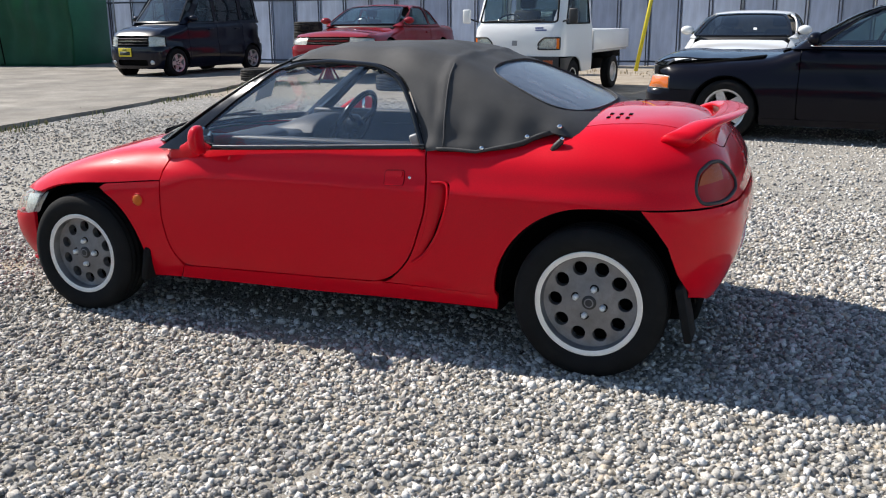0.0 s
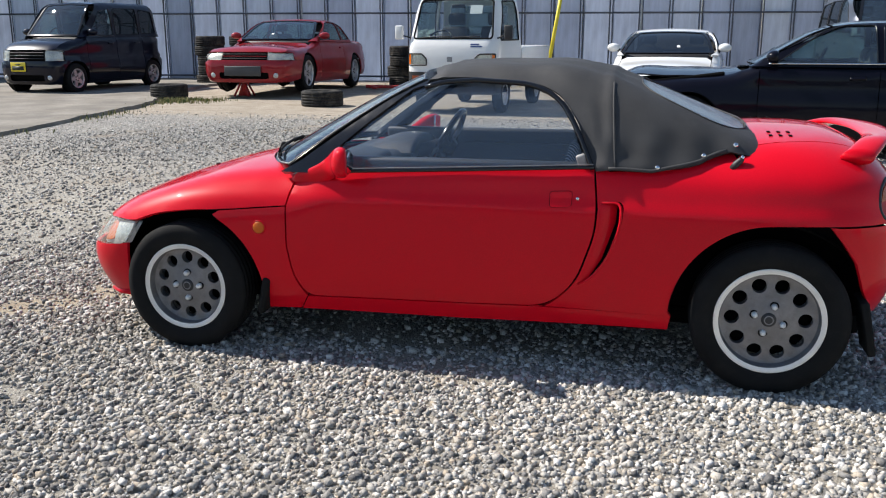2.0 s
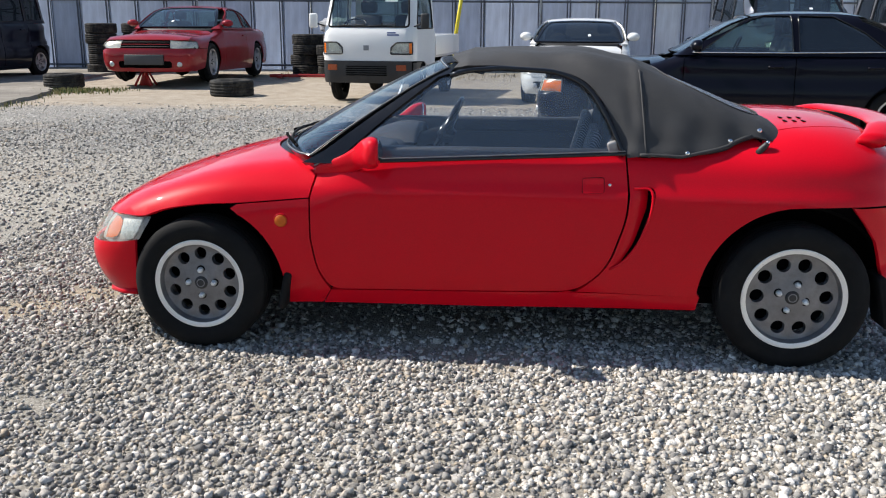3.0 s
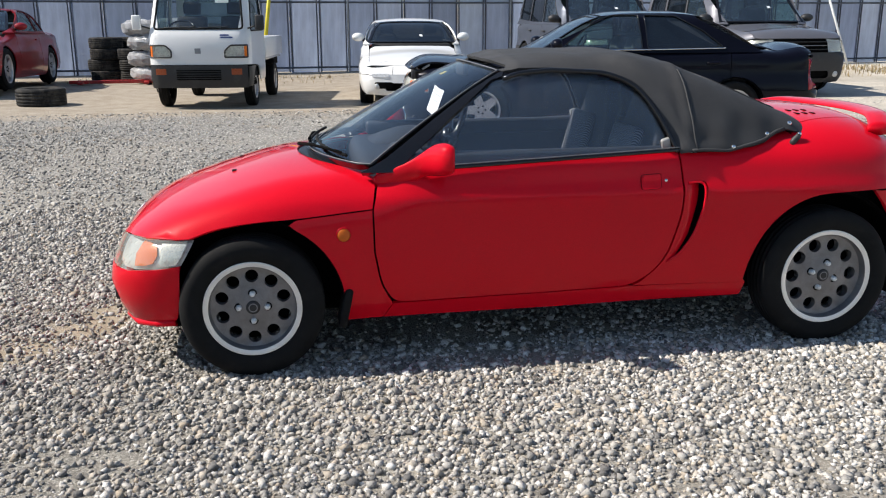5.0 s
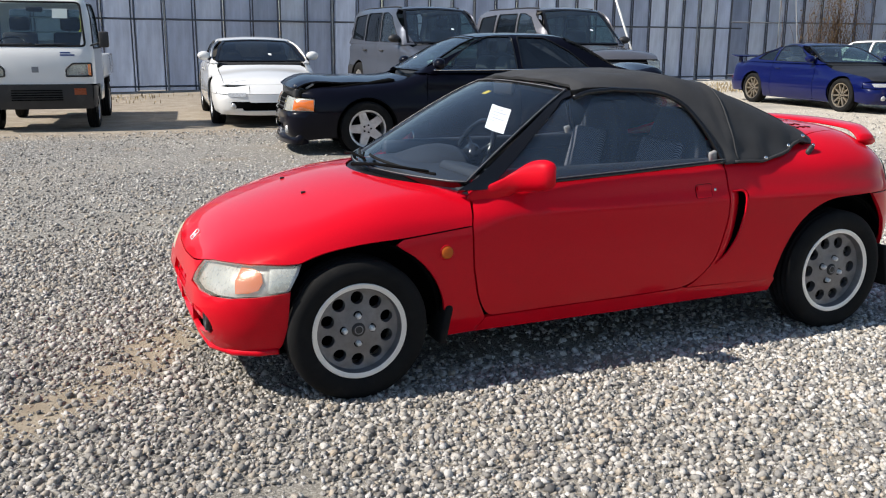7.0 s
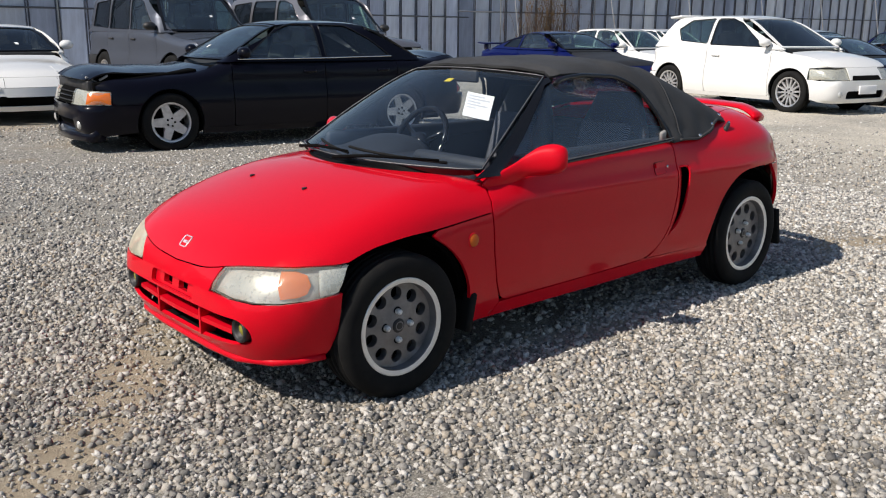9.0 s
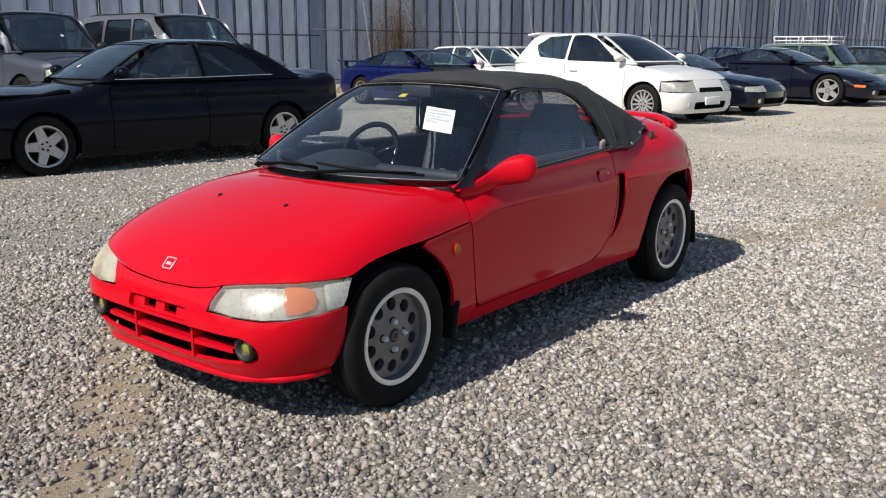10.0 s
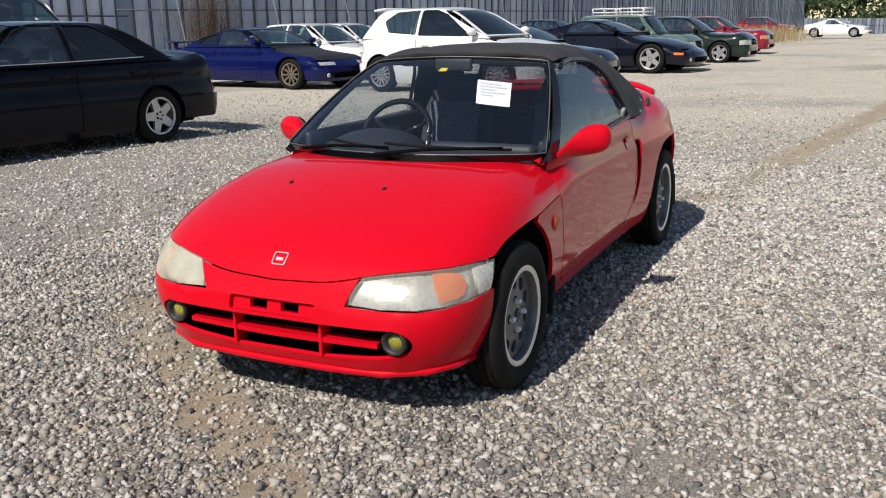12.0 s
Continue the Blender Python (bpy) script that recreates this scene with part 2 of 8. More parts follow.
def tube(points, r, n=8, r_end=None, closed=False):
    """A round bar along a line of points."""
    bm = bmesh.new()
    pts = [Vector(p) for p in points]
    rings = []
    for i, p in enumerate(pts):
        a = pts[i - 1] if (i > 0 or closed) else p
        b = pts[(i + 1) % len(pts)] if (i < len(pts) - 1 or closed) else p
        q = (b - a).to_track_quat("Z", "Y")
        rad = r if r_end is None else r + (r_end - r) * i / max(1, len(pts) - 1)
        rings.append([bm.verts.new(p + q @ Vector((rad * math.cos(2 * math.pi * j / n), rad * math.sin(2 * math.pi * j / n), 0))) for j in range(n)])
    pairs = list(zip(rings, rings[1:])) + ([(rings[-1], rings[0])] if closed else [])
    for p, q in pairs:
        for j in range(n):
            bm.faces.new((p[j], p[(j + 1) % n], q[(j + 1) % n], q[j]))
    if not closed:
        bm.faces.new(rings[0][::-1])
        bm.faces.new(rings[-1])
    bmesh.ops.recalc_face_normals(bm, faces=bm.faces)
    return bm


def slab(outline, depth, axis="y"):
    """A flat plate with the outline (a, b), centred on its plane: axis y means the outline is (x, z)."""
    bm = bmesh.new()
    put = {"x": lambda a, b, c: (c, a, b), "y": lambda a, b, c: (a, c, b), "z": lambda a, b, c: (a, b, c)}[axis]
    lo = [bm.verts.new(put(a, b, -depth / 2)) for a, b in outline]
    hi = [bm.verts.new(put(a, b, depth / 2)) for a, b in outline]
    bm.faces.new(lo)
    bm.faces.new(hi[::-1])
    for i in range(len(lo)):
        j = (i + 1) % len(lo)
        bm.faces.new((lo[i], hi[i], hi[j], lo[j]))
    bmesh.ops.recalc_face_normals(bm, faces=bm.faces)
    return bm


# ---------------------------------------------------------------- curved skins


def curve(*pts):
    """A smooth line through (x, value) pairs; flat beyond both ends."""
    xs, vs = np.array([p[0] for p in pts], float), np.array([p[1] for p in pts], float)
    d = np.diff(vs) / np.diff(xs)
    m = np.empty(len(xs))
    m[0], m[-1] = d[0], d[-1]
    m[1:-1] = (d[:-1] + d[1:]) / 2
    m[1:-1][d[:-1] * d[1:] <= 0] = 0

    def f(x):
        x = np.clip(np.asarray(x, float), xs[0], xs[-1])
        i = np.clip(np.searchsorted(xs, x) - 1, 0, len(xs) - 2)
        h = xs[i + 1] - xs[i]
        t = (x - xs[i]) / h
        return (vs[i] * (1 + 2 * t) * (1 - t) ** 2 + m[i] * h * t * (1 - t) ** 2 + vs[i + 1] * t * t * (3 - 2 * t) + m[i + 1] * h * t * t * (t - 1))
    return f


def smax(a, b, k):
    h = np.maximum(k - np.abs(a - b), 0) / k
    return np.maximum(a, b) + h * h * k / 4


def solid(width, inset, top, crown, nose, tail, nose_bow=0.1, tail_bow=0.1, k_top=0.2, k_nose=0.25, k_tail=0.25, tilt_nose=1.0, tilt_tail=1.0, bow_top=None, lean=None):
    """A car-shaped volume: negative inside. width(x), inset(z): its sides; top(x), crown: its upper side; nose(z), tail(z): its ends."""
    def f(p):
        x, y, z = p[..., 0], np.abs(p[..., 1]), p[..., 2]
        side = y - (width(x) - inset(z))
        up = z - (top(x) - crown * (y / 0.6) ** 2)
        fr = (nose(z) + nose_bow * y * y - x) * tilt_nose
        re = (x - tail(z) + tail_bow * y * y) * tilt_tail
        body = smax(smax(side, fr, k_nose), re, k_tail)
        return smax(body, up, k_top)
    return f


def shrunk(f, d):
    return lambda p: f(p) + d


def root(f, origin, way, far=3.0):
    lo, hi = np.zeros(len(origin)), np.full(len(origin), far)
    for _ in range(24):
        mid = (lo + hi) / 2
        inside = f(origin + way * mid[:, None]) < 0
        lo, hi = np.where(inside, mid, lo), np.where(inside, hi, mid)
    return origin + way * lo[:, None]


def gradient(f, p, e=2e-3):
    g = np.stack([f(p + np.eye(3)[i] * e) - f(p - np.eye(3)[i] * e) for i in range(3)], -1)
    return g / np.maximum(np.linalg.norm(g, axis=1, keepdims=True), 1e-9)


def line(*pts, step=0.03, closed=False):
    """Points along straight runs through pts; a third number at a corner rounds it by that radius."""
    pts = [tuple(p) + (0,) * (3 - len(p)) for p in pts]
    out, n = [], len(pts)
    for i, (a, b, r) in enumerate(pts):
        if r and (closed or 0 < i < n - 1):
            p, q, s = np.array(pts[i - 1][:2]), np.array((a, b)), np.array(pts[(i + 1) % n][:2])
            u, v = (p - q) / np.linalg.norm(p - q), (s - q) / np.linalg.norm(s - q)
            r = min(r, 0.48 * np.linalg.norm(p - q), 0.48 * np.linalg.norm(s - q))
            for t in np.linspace(0, 1, 7):
                out.append(q + u * r * (1 - t) ** 2 + v * r * t ** 2)
        else:
            out.append(np.array((a, b), float))
    if closed:
        out.append(out[0])
    dense = []
    for p, q in zip(out, out[1:]):
        k = max(1, int(np.linalg.norm(q - p) / step))
        dense += [p + (q - p) * t / k for t in range(k)]
    if not closed:
        dense.append(out[-1])
    return np.array(dense)


def on_side(f, ab):
    o = np.stack([ab[:, 0], np.zeros(len(ab)), ab[:, 1]], 1)
    return root(f, o, np.tile((0.0, -1.0, 0.0), (len(ab), 1)), 1.6)


def on_top(f, ab, z0=0.45):
    o = np.stack([ab[:, 0], ab[:, 1], np.full(len(ab), z0)], 1)
    return root(f, o, np.tile((0.0, 0.0, 1.0), (len(ab), 1)), 2.0)


def on_end(f, ab, sign, x0=0.0):
    o = np.stack([np.full(len(ab), x0), ab[:, 0], ab[:, 1]], 1)
    return root(f, o, np.tile((float(sign), 0.0, 0.0), (len(ab), 1)), 4.0)


def from_centre(f, c, pts):
    pts = np.array(pts, float)
    w = pts - np.array(c)
    return root(f, np.tile(np.array(c, float), (len(pts), 1)), w / np.linalg.norm(w, axis=1, keepdims=True))


def both(half):
    """A half outline on the left side (y < 0), closed by its mirror image."""
    m = half[::-1] * np.array((1, -1, 1))
    keep = np.abs(m[:, 1]) > 1e-4
    return np.concatenate([half, m[keep]])


def even_odd(loops, q):
    inside = np.zeros(len(q), bool)
    a = np.concatenate(loops)
    b = np.concatenate([np.roll(lp, -1, 0) for lp in loops])
    dy = b[:, 1] - a[:, 1]
    slope = (b[:, 0] - a[:, 0]) / np.where(dy == 0, 1e-12, dy)
    for i in range(0, len(q), 4000):
        p = q[i:i + 4000]
        up = (a[None, :, 1] > p[:, None, 1]) != (b[None, :, 1] > p[:, None, 1])
        hit = up & (p[:, None, 0] < slope[None] * (p[:, None, 1] - a[None, :, 1]) + a[None, :, 0])
        inside[i:i + 4000] = hit.sum(1) % 2 == 1
    return inside


def triangulated(loops, step, jitter=0.0):
    from mathutils.geometry import delaunay_2d_cdt
    allp = np.concatenate(loops)
    lo, hi = allp.min(0), allp.max(0)
    gx, gy = np.meshgrid(np.arange(lo[0], hi[0] + step, step), np.arange(lo[1], hi[1] + step, step * 0.866))
    gx = gx + (np.arange(gx.shape[0]) % 2)[:, None] * step / 2
    g = np.stack([gx.ravel(), gy.ravel()], 1)
    g = g[even_odd(loops, g)]
    if len(g):
        near = np.concatenate([((g[i:i + 4000, None] - allp[None]) ** 2).sum(2).min(1) for i in range(0, len(g), 4000)])
        g = g[near > (0.55 * step) ** 2]
    edges, at = [], 0
    for lp in loops:
        edges += [(at + i, at + (i + 1) % len(lp)) for i in range(len(lp))]
        at += len(lp)
    vs, _, faces, *_ = delaunay_2d_cdt([Vector(p) for p in np.concatenate([allp, g])], edges, [], 0, 1e-7)
    vs = np.array([tuple(v) for v in vs])
    faces = [tuple(fc) for fc in faces]
    cen = vs[np.array(faces)].mean(1)
    keep = even_odd(loops, cen)
    return vs, [fc for fc, k in zip(faces, keep) if k]


def inward(lp, d, hole):
    a = 0.5 * np.sum(lp[:, 0] * np.roll(lp[:, 1], -1) - np.roll(lp[:, 0], -1) * lp[:, 1])
    t = np.roll(lp, -1, 0) - np.roll(lp, 1, 0)
    nrm = np.stack([-t[:, 1], t[:, 0]], 1)
    nrm /= np.maximum(np.linalg.norm(nrm, axis=1, keepdims=True), 1e-9)
    s = (1 if a > 0 else -1) * (-1 if hole else 1)
    return lp + nrm * d * s


def skin(f, c, axis, loops, step=0.03, gap=0.0025, depth=0.015):
    """A sheet on the surface of f with a turned-in edge. Its outline and holes are loops of points on that surface; it is spread out round the direction axis as seen from c."""
    c, axis = np.array(c, float), np.array(axis, float) / np.linalg.norm(axis)
    u = np.cross(axis, (0, 0, 1) if abs(axis[2]) < 0.8 else (0, 1, 0))
    u /= np.linalg.norm(u)
    v = np.cross(axis, u)

    def flat(p):
        w = p - c
        w = w / np.linalg.norm(w, axis=1, keepdims=True)
        a, b = w @ u, w @ v
        s = np.maximum(np.hypot(a, b), 1e-9)
        r = np.arctan2(s, w @ axis)
        return np.stack([a / s * r, b / s * r], 1)

    flats = [flat(lp) for lp in loops]
    dist = np.mean(np.linalg.norm(np.concatenate(loops) - c, axis=1))
    if gap:
        flats = [inward(lp, gap / dist, i > 0) for i, lp in enumerate(flats)]
    vs, faces = triangulated(flats, step / dist)
    r = np.maximum(np.hypot(vs[:, 0], vs[:, 1]), 1e-9)
    way = np.cos(r)[:, None] * axis + np.sin(r)[:, None] * (vs[:, :1] / r[:, None] * u + vs[:, 1:] / r[:, None] * v)
    p = root(f, np.tile(c, (len(vs), 1)), way)
    n = gradient(f, p)
    bm = bmesh.new()
    bv = [bm.verts.new(q) for q in p]
    fa = np.array(faces)
    m = np.einsum("ij,ij->i", np.cross(p[fa[:, 1]] - p[fa[:, 0]], p[fa[:, 2]] - p[fa[:, 0]]), n[fa].mean(1))
    for fc, side in zip(faces, m):
        bm.faces.new([bv[i] for i in (fc if side > 0 else fc[::-1])])
    bm.normal_update()
    if depth:
        index = {w: i for i, w in enumerate(bv)}
        rim = [e for e in bm.edges if len(e.link_faces) == 1]
        outer, inner = {}, {}
        for e in rim:
            for w in e.verts:
                if w not in outer:
                    i = index[w]
                    outer[w] = bm.verts.new(p[i])
                    inner[w] = bm.verts.new(p[i] - n[i] * depth)
        for e in rim:
            lp = e.link_loops[0]
            a, b = lp.vert, lp.link_loop_next.vert
            bm.faces.new((outer[b], outer[a], inner[a], inner[b]))
        for w in [w for w in bm.verts if not w.link_faces]:
            bm.verts.remove(w)
    return bm


def offset_line(f, pts, r, lift=0.0, n=6, closed=False):
    """A thin bead laid along points of the surface of f."""
    g = gradient(f, pts)
    return tube([tuple(q) for q in pts + g * lift], r, n, closed=closed)

# ---------------------------------------------------------------- the red roadster
roadster = empty("roadster", pose(0, -0.045, 0), "small red two-seat roadster with its black canvas top up, on gravel", "car")

R_BODY = solid(
    width=curve((-1.72, 0.612), (-1.47, 0.660), (-1.14, 0.688), (-0.7, 0.672), (0, 0.664), (0.5, 0.668), (0.85, 0.686), (1.15, 0.697), (1.45, 0.675), (1.66, 0.62)),
    inset=curve((0.10, 0.11), (0.2, 0.055), (0.30, 0.016), (0.45, 0.0), (0.6, 0.008), (0.655, 0.014), (0.675, 0.023), (0.78, 0.046), (0.9, 0.11), (1.1, 0.25)),
    top=curve((-1.74, 0.40), (-1.655, 0.515), (-1.52, 0.592), (-1.27, 0.682), (-1.03, 0.743), (-0.85, 0.765), (-0.66, 0.785), (-0.5, 0.85), (0.0, 0.92), (0.45, 0.93), (0.62, 0.90), (0.9, 0.896), (1.15, 0.918), (1.4, 0.905), (1.55, 0.86), (1.66, 0.76)),
    crown=0.045,
    nose=curve((0.1, -1.585), (0.2, -1.652), (0.28, -1.683), (0.36, -1.693), (0.46, -1.693), (0.56, -1.667), (0.7, -1.575)),
    tail=curve((0.2, 1.52), (0.3, 1.58), (0.45, 1.635), (0.6, 1.64), (0.63, 1.625), (0.75, 1.60), (0.88, 1.53), (1.0, 1.42)),
    nose_bow=0.025, tail_bow=0.12, k_top=0.16, k_nose=0.28, k_tail=0.28)

R_CABIN = solid(
    width=curve((-1.0, 0.60), (-0.6, 0.622), (0.0, 0.628), (0.6, 0.632), (1.1, 0.60)),
    inset=curve((0.7, -0.005), (0.78, 0.012), (0.9, 0.055), (1.1, 0.165), (1.3, 0.28)),
    top=curve((-0.6, 1.05), (-0.26, 1.142), (0.0, 1.168), (0.3, 1.178), (0.5, 1.168), (0.8, 1.13)),
    crown=0.05,
    nose=curve((0.6, -1.22), (0.75, -0.955), (0.9, -0.69), (1.13, -0.262), (1.3, 0.05)),
    tail=curve((0.80, 1.30), (0.92, 1.06), (1.08, 0.68), (1.16, 0.50), (1.3, 0.2)),
    nose_bow=0.55, tail_bow=0.28, k_top=0.09, k_nose=0.05, k_tail=0.10, tilt_nose=0.47, tilt_tail=0.42)

AXLE_F, AXLE_R = (-1.14, 0.262), (1.14, 0.274)


def arc(cx, cz, r, a0, a1, n=24):
    a = np.radians(np.linspace(a0, a1, n))
    return np.stack([cx + r * np.cos(a), cz + r * np.sin(a)], 1)


def sides(name, bm, mat, parent, label=""):
    """The same part on both sides of a car: built on the left, mirrored to the right."""
    right = flip_y(bm)
    return part(name, bm, mat, parent, label), part(name, right, mat, parent, label)


def build_roadster_body():
    f, c = R_BODY, (0.0, 0.0, 0.42)
    cat = np.concatenate
    # shut lines shared by neighbours
    hood_side = line((-1.352, 0.528), (-1.26, 0.562, 0.05), (-1.12, 0.584, 0.1), (-0.97, 0.590, 0.1), (-0.69, 0.615))
    door_front = line((-0.69, 0.615), (-0.672, 0.70), (-0.655, 0.752))
    hood_front = on_end(f, line((0.0, 0.462), (-0.20, 0.470, 0.1), (-0.315, 0.492)), -1)
    lamp_top = from_centre(f, (-1.0, 0, 0.35), [(-1.62, -0.315, 0.492), (-1.61, -0.40, 0.508), (-1.57, -0.50, 0.518), (-1.52, -0.58, 0.524), (-1.45, -0.655, 0.528)])
    side_pts = on_side(f, hood_side)
    lamp_top[-1] = (lamp_top[-1] + side_pts[0]) / 2
    up = on_side(f, door_front)
    ys = np.linspace(-0.585, 0.0, 20)
    cowl = on_top(f, np.stack([-0.955 + 0.86 * ys * ys, ys], 1), 0.4)
    half = cat([hood_front[:-1], lamp_top, side_pts, up[1:], cowl])
    part("hood_panel", skin(f, (-1.05, 0, 0.25), (-0.3, 0, 1), [both(half)], 0.028), RED, roadster, "red clamshell front lid, sun-faded")
    # front wing behind the wheel
    arch = arc(*AXLE_F[:1], 0.255, 0.338, 67, -14)
    wing = cat([line((-0.97, 0.590), (-0.69, 0.615)), line((-0.69, 0.615), (-0.688, 0.46), (-0.665, 0.33, 0.08), (-0.618, 0.245), (-0.655, 0.183), (-0.80, 0.178))[1:], arch[::-1][1:-1]])
    wing[-1] = (-1.0, 0.572)
    sides("front_wing", skin(f, (-0.85, 0, 0.42), (0, -1, 0), [on_side(f, wing)], 0.022), RED, roadster)
    # door
    door = cat([line((-0.655, 0.752), (-0.69, 0.615), (-0.688, 0.46), (-0.665, 0.33, 0.08), (-0.615, 0.248, 0.04), (0.0, 0.258), (0.34, 0.268, 0.12), (0.45, 0.37, 0.2), (0.512, 0.56, 0.2), (0.518, 0.65, 0.1), (0.503, 0.796)),
                line((0.503, 0.796), (0.0, 0.774), (-0.45, 0.751), (-0.655, 0.757))[1:-1]])
    doors = sides("door", skin(f, (-0.08, 0, 0.5), (0, -1, 0), [on_side(f, door)], 0.024), RED, roadster, "red door with a flush handle")
    # sill under the door
    sill = line((-0.655, 0.183), (-0.618, 0.245), (0.0, 0.255), (0.345, 0.265), (0.80, 0.265), (0.792, 0.205), (0.0, 0.186), closed=True)
    sides("sill", skin(f, (0.05, 0, 0.3), (0, -1, 0), [on_side(f, sill)], 0.03, gap=0.0008), RED, roadster)
    # rear quarter
    r_arch = arc(1.14, 0.268, 0.352, 178, 95)[:-1]
    scoop = line((0.532, 0.674), (0.612, 0.682, 0.03), (0.607, 0.60, 0.1), (0.562, 0.47, 0.1), (0.505, 0.392, 0.05), (0.456, 0.364), (0.472, 0.388), (0.515, 0.48, 0.1), (0.531, 0.60, 0.05), closed=True, step=0.02)
    low = cat([line((0.503, 0.794), (0.518, 0.65), (0.512, 0.56, 0.2), (0.45, 0.37, 0.2), (0.34, 0.268, 0.12), (0.272, 0.2665), (0.80, 0.262)), r_arch, line((1.14, 0.62), (1.31, 0.626), (1.56, 0.630))])
    low_pts = on_side(f, low)
    back = on_end(f, line((-0.56, 0.630), (0.0, 0.636)), 1)
    back_up = on_end(f, line((0.0, 0.655), (0.0, 0.80)), 1)
    deck = on_top(f, line((1.54, 0.0), (1.54, -0.36, 0.08), (1.02, -0.50, 0.1), (1.0, -0.56)), 0.5)
    edge = on_side(f, line((0.97, 0.868), (0.88, 0.826), (0.71, 0.790), (0.56, 0.786)))
    tail_out = line((-0.648, 0.705, 0.04), (-0.628, 0.765, 0.03), (-0.555, 0.797, 0.02), (-0.475, 0.792, 0.025), (-0.385, 0.705, 0.03), (-0.392, 0.672, 0.02), (-0.52, 0.640, 0.05), (-0.63, 0.645, 0.03), step=0.02, closed=True)

    def on_tail(ab):
        return from_centre(f, (1.1, 0, 0.6), [(1.62 - 0.9 * (abs(b) - 0.38) ** 1.6, b, z) for b, z in ab])
    lamp = on_tail(tail_out)
    outer = cat([low_pts[:-1], back, back_up[1:-1], deck, edge])
    sides("rear_quarter", skin(f, (1.0, 0.0, 0.5), (0.35, -1, 0.3), [outer, on_side(f, scoop), lamp], 0.024), RED, roadster, "red rear quarter with an air scoop")
    edge_x = curve((0.36, 0.458), (0.46, 0.505), (0.56, 0.526), (0.68, 0.532))

    def hollow(lift):
        return lambda p: f(p) + 0.002 - lift + 0.040 * np.clip((p[..., 0] - edge_x(p[..., 2])) / 0.066, 0, 1) ** 1.3
    inner = hollow(0.0)
    wide = line((0.527, 0.684), (0.592, 0.684), (0.586, 0.60), (0.542, 0.468), (0.494, 0.388), (0.450, 0.356), (0.466, 0.388), (0.508, 0.48), (0.525, 0.60), closed=True, step=0.02)
    sides("air_scoop", skin(inner, (0.5, 0, 0.5), (0, -1, 0), [on_side(inner, wide)], 0.016, 0, 0.004), RED, roadster, "hollow of the air scoop")
    # near-black sheet: the shade inside the scoop is put into its colour
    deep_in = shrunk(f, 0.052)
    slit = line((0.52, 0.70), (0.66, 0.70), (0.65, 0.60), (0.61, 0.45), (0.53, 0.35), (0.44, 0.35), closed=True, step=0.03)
    sides("intake_slot", skin(deep_in, (0.5, 0, 0.5), (0, -1, 0), [on_side(deep_in, slit)], 0.03, 0, 0), UNDER, roadster, "near-black sheet as shade behind the scoop")
    bead = on_side(f, line((0.536, 0.676), (0.604, 0.678, 0.03), (0.605, 0.60, 0.1), (0.562, 0.47, 0.1), (0.505, 0.392, 0.05), (0.46, 0.366), step=0.02))
    for s in (-1, 1):
        part("scoop_lip", offset_line(f, bead * np.array((1, -s, 1)), 0.0055, -0.002, 8), RED, roadster, "rounded lip round the air scoop")
    tl = skin(shrunk(f, 0.004), (1.1, 0, 0.6), (0.8, -0.8, 0), [lamp], 0.02, 0.003, 0.02)
    lamps = sides("tail_lamp", tl, RED_LENS, roadster, "dark red tail lamp")
    for ob, s in zip(lamps, (-1, 1)):
        turn = np.array((1, -s, 1))
        amber = on_tail(line((-0.632, 0.712), (-0.612, 0.757, 0.02), (-0.54, 0.786), (-0.50, 0.786), (-0.50, 0.722), closed=True, step=0.02)) * turn
        part("turn_lens", skin(shrunk(f, 0.001), (1.1, 0, 0.6), (0.8, s * 0.8, 0), [amber], 0.02, 0, 0.006), DULL_AMBER, ob, "dull amber upper lens")
        part("lamp_bezel", offset_line(f, lamp * turn, 0.007, -0.003, 8, True), PLASTIC, ob, "black bezel")
    # engine lid with louvres
    lid = cat([on_top(f, line((1.0, 0.0), (1.0, -0.44)), 0.5), on_top(f, line((1.02, -0.50), (1.54, -0.36, 0.08), (1.54, 0.0)), 0.5)[1:]])
    part("engine_lid", skin(f, (1.25, 0, 0.5), (0, 0, 1), [both(lid)], 0.03), RED, roadster)
    for j in range(3):
        for yy in (-0.36, -0.29, 0.29, 0.36):
            # vent slots are dark strips on the lid, painted as shaded openings
            bm = box(-0.006, 0.006, -0.017, 0.017, -0.003, 0.002, 0.0015)
            z = on_top(f, np.array([(1.13 + 0.035 * j, yy)]), 0.5)[0][2]
            part("louvre", moved(bm, pose(1.13 + 0.035 * j, yy, z + 0.001, 0, 4)), UNDER, roadster, "near-black strip as a shaded vent slot")
    # rear bumper
    top_h = cat([on_end(f, line((0.0, 0.634), (-0.56, 0.628)), 1), on_side(f, line((1.56, 0.628), (1.31, 0.624))), on_side(f, line((1.355, 0.57), (1.405, 0.50), (1.44, 0.40), (1.475, 0.33))),
                 from_centre(f, (1.1, 0, 0.4), [(1.50, -0.63, 0.30), (1.55, -0.56, 0.28)]), on_end(f, line((-0.46, 0.27), (0.0, 0.26)), 1)])
    slot = on_end(f, line((0.30, 0.40, 0.03), (0.30, 0.53, 0.03), (-0.30, 0.53, 0.03), (-0.30, 0.40, 0.03), closed=True), 1)
    part("rear_bumper", skin(f, (1.0, 0, 0.45), (1, 0, 0), [both(top_h), slot], 0.03), RED, roadster)
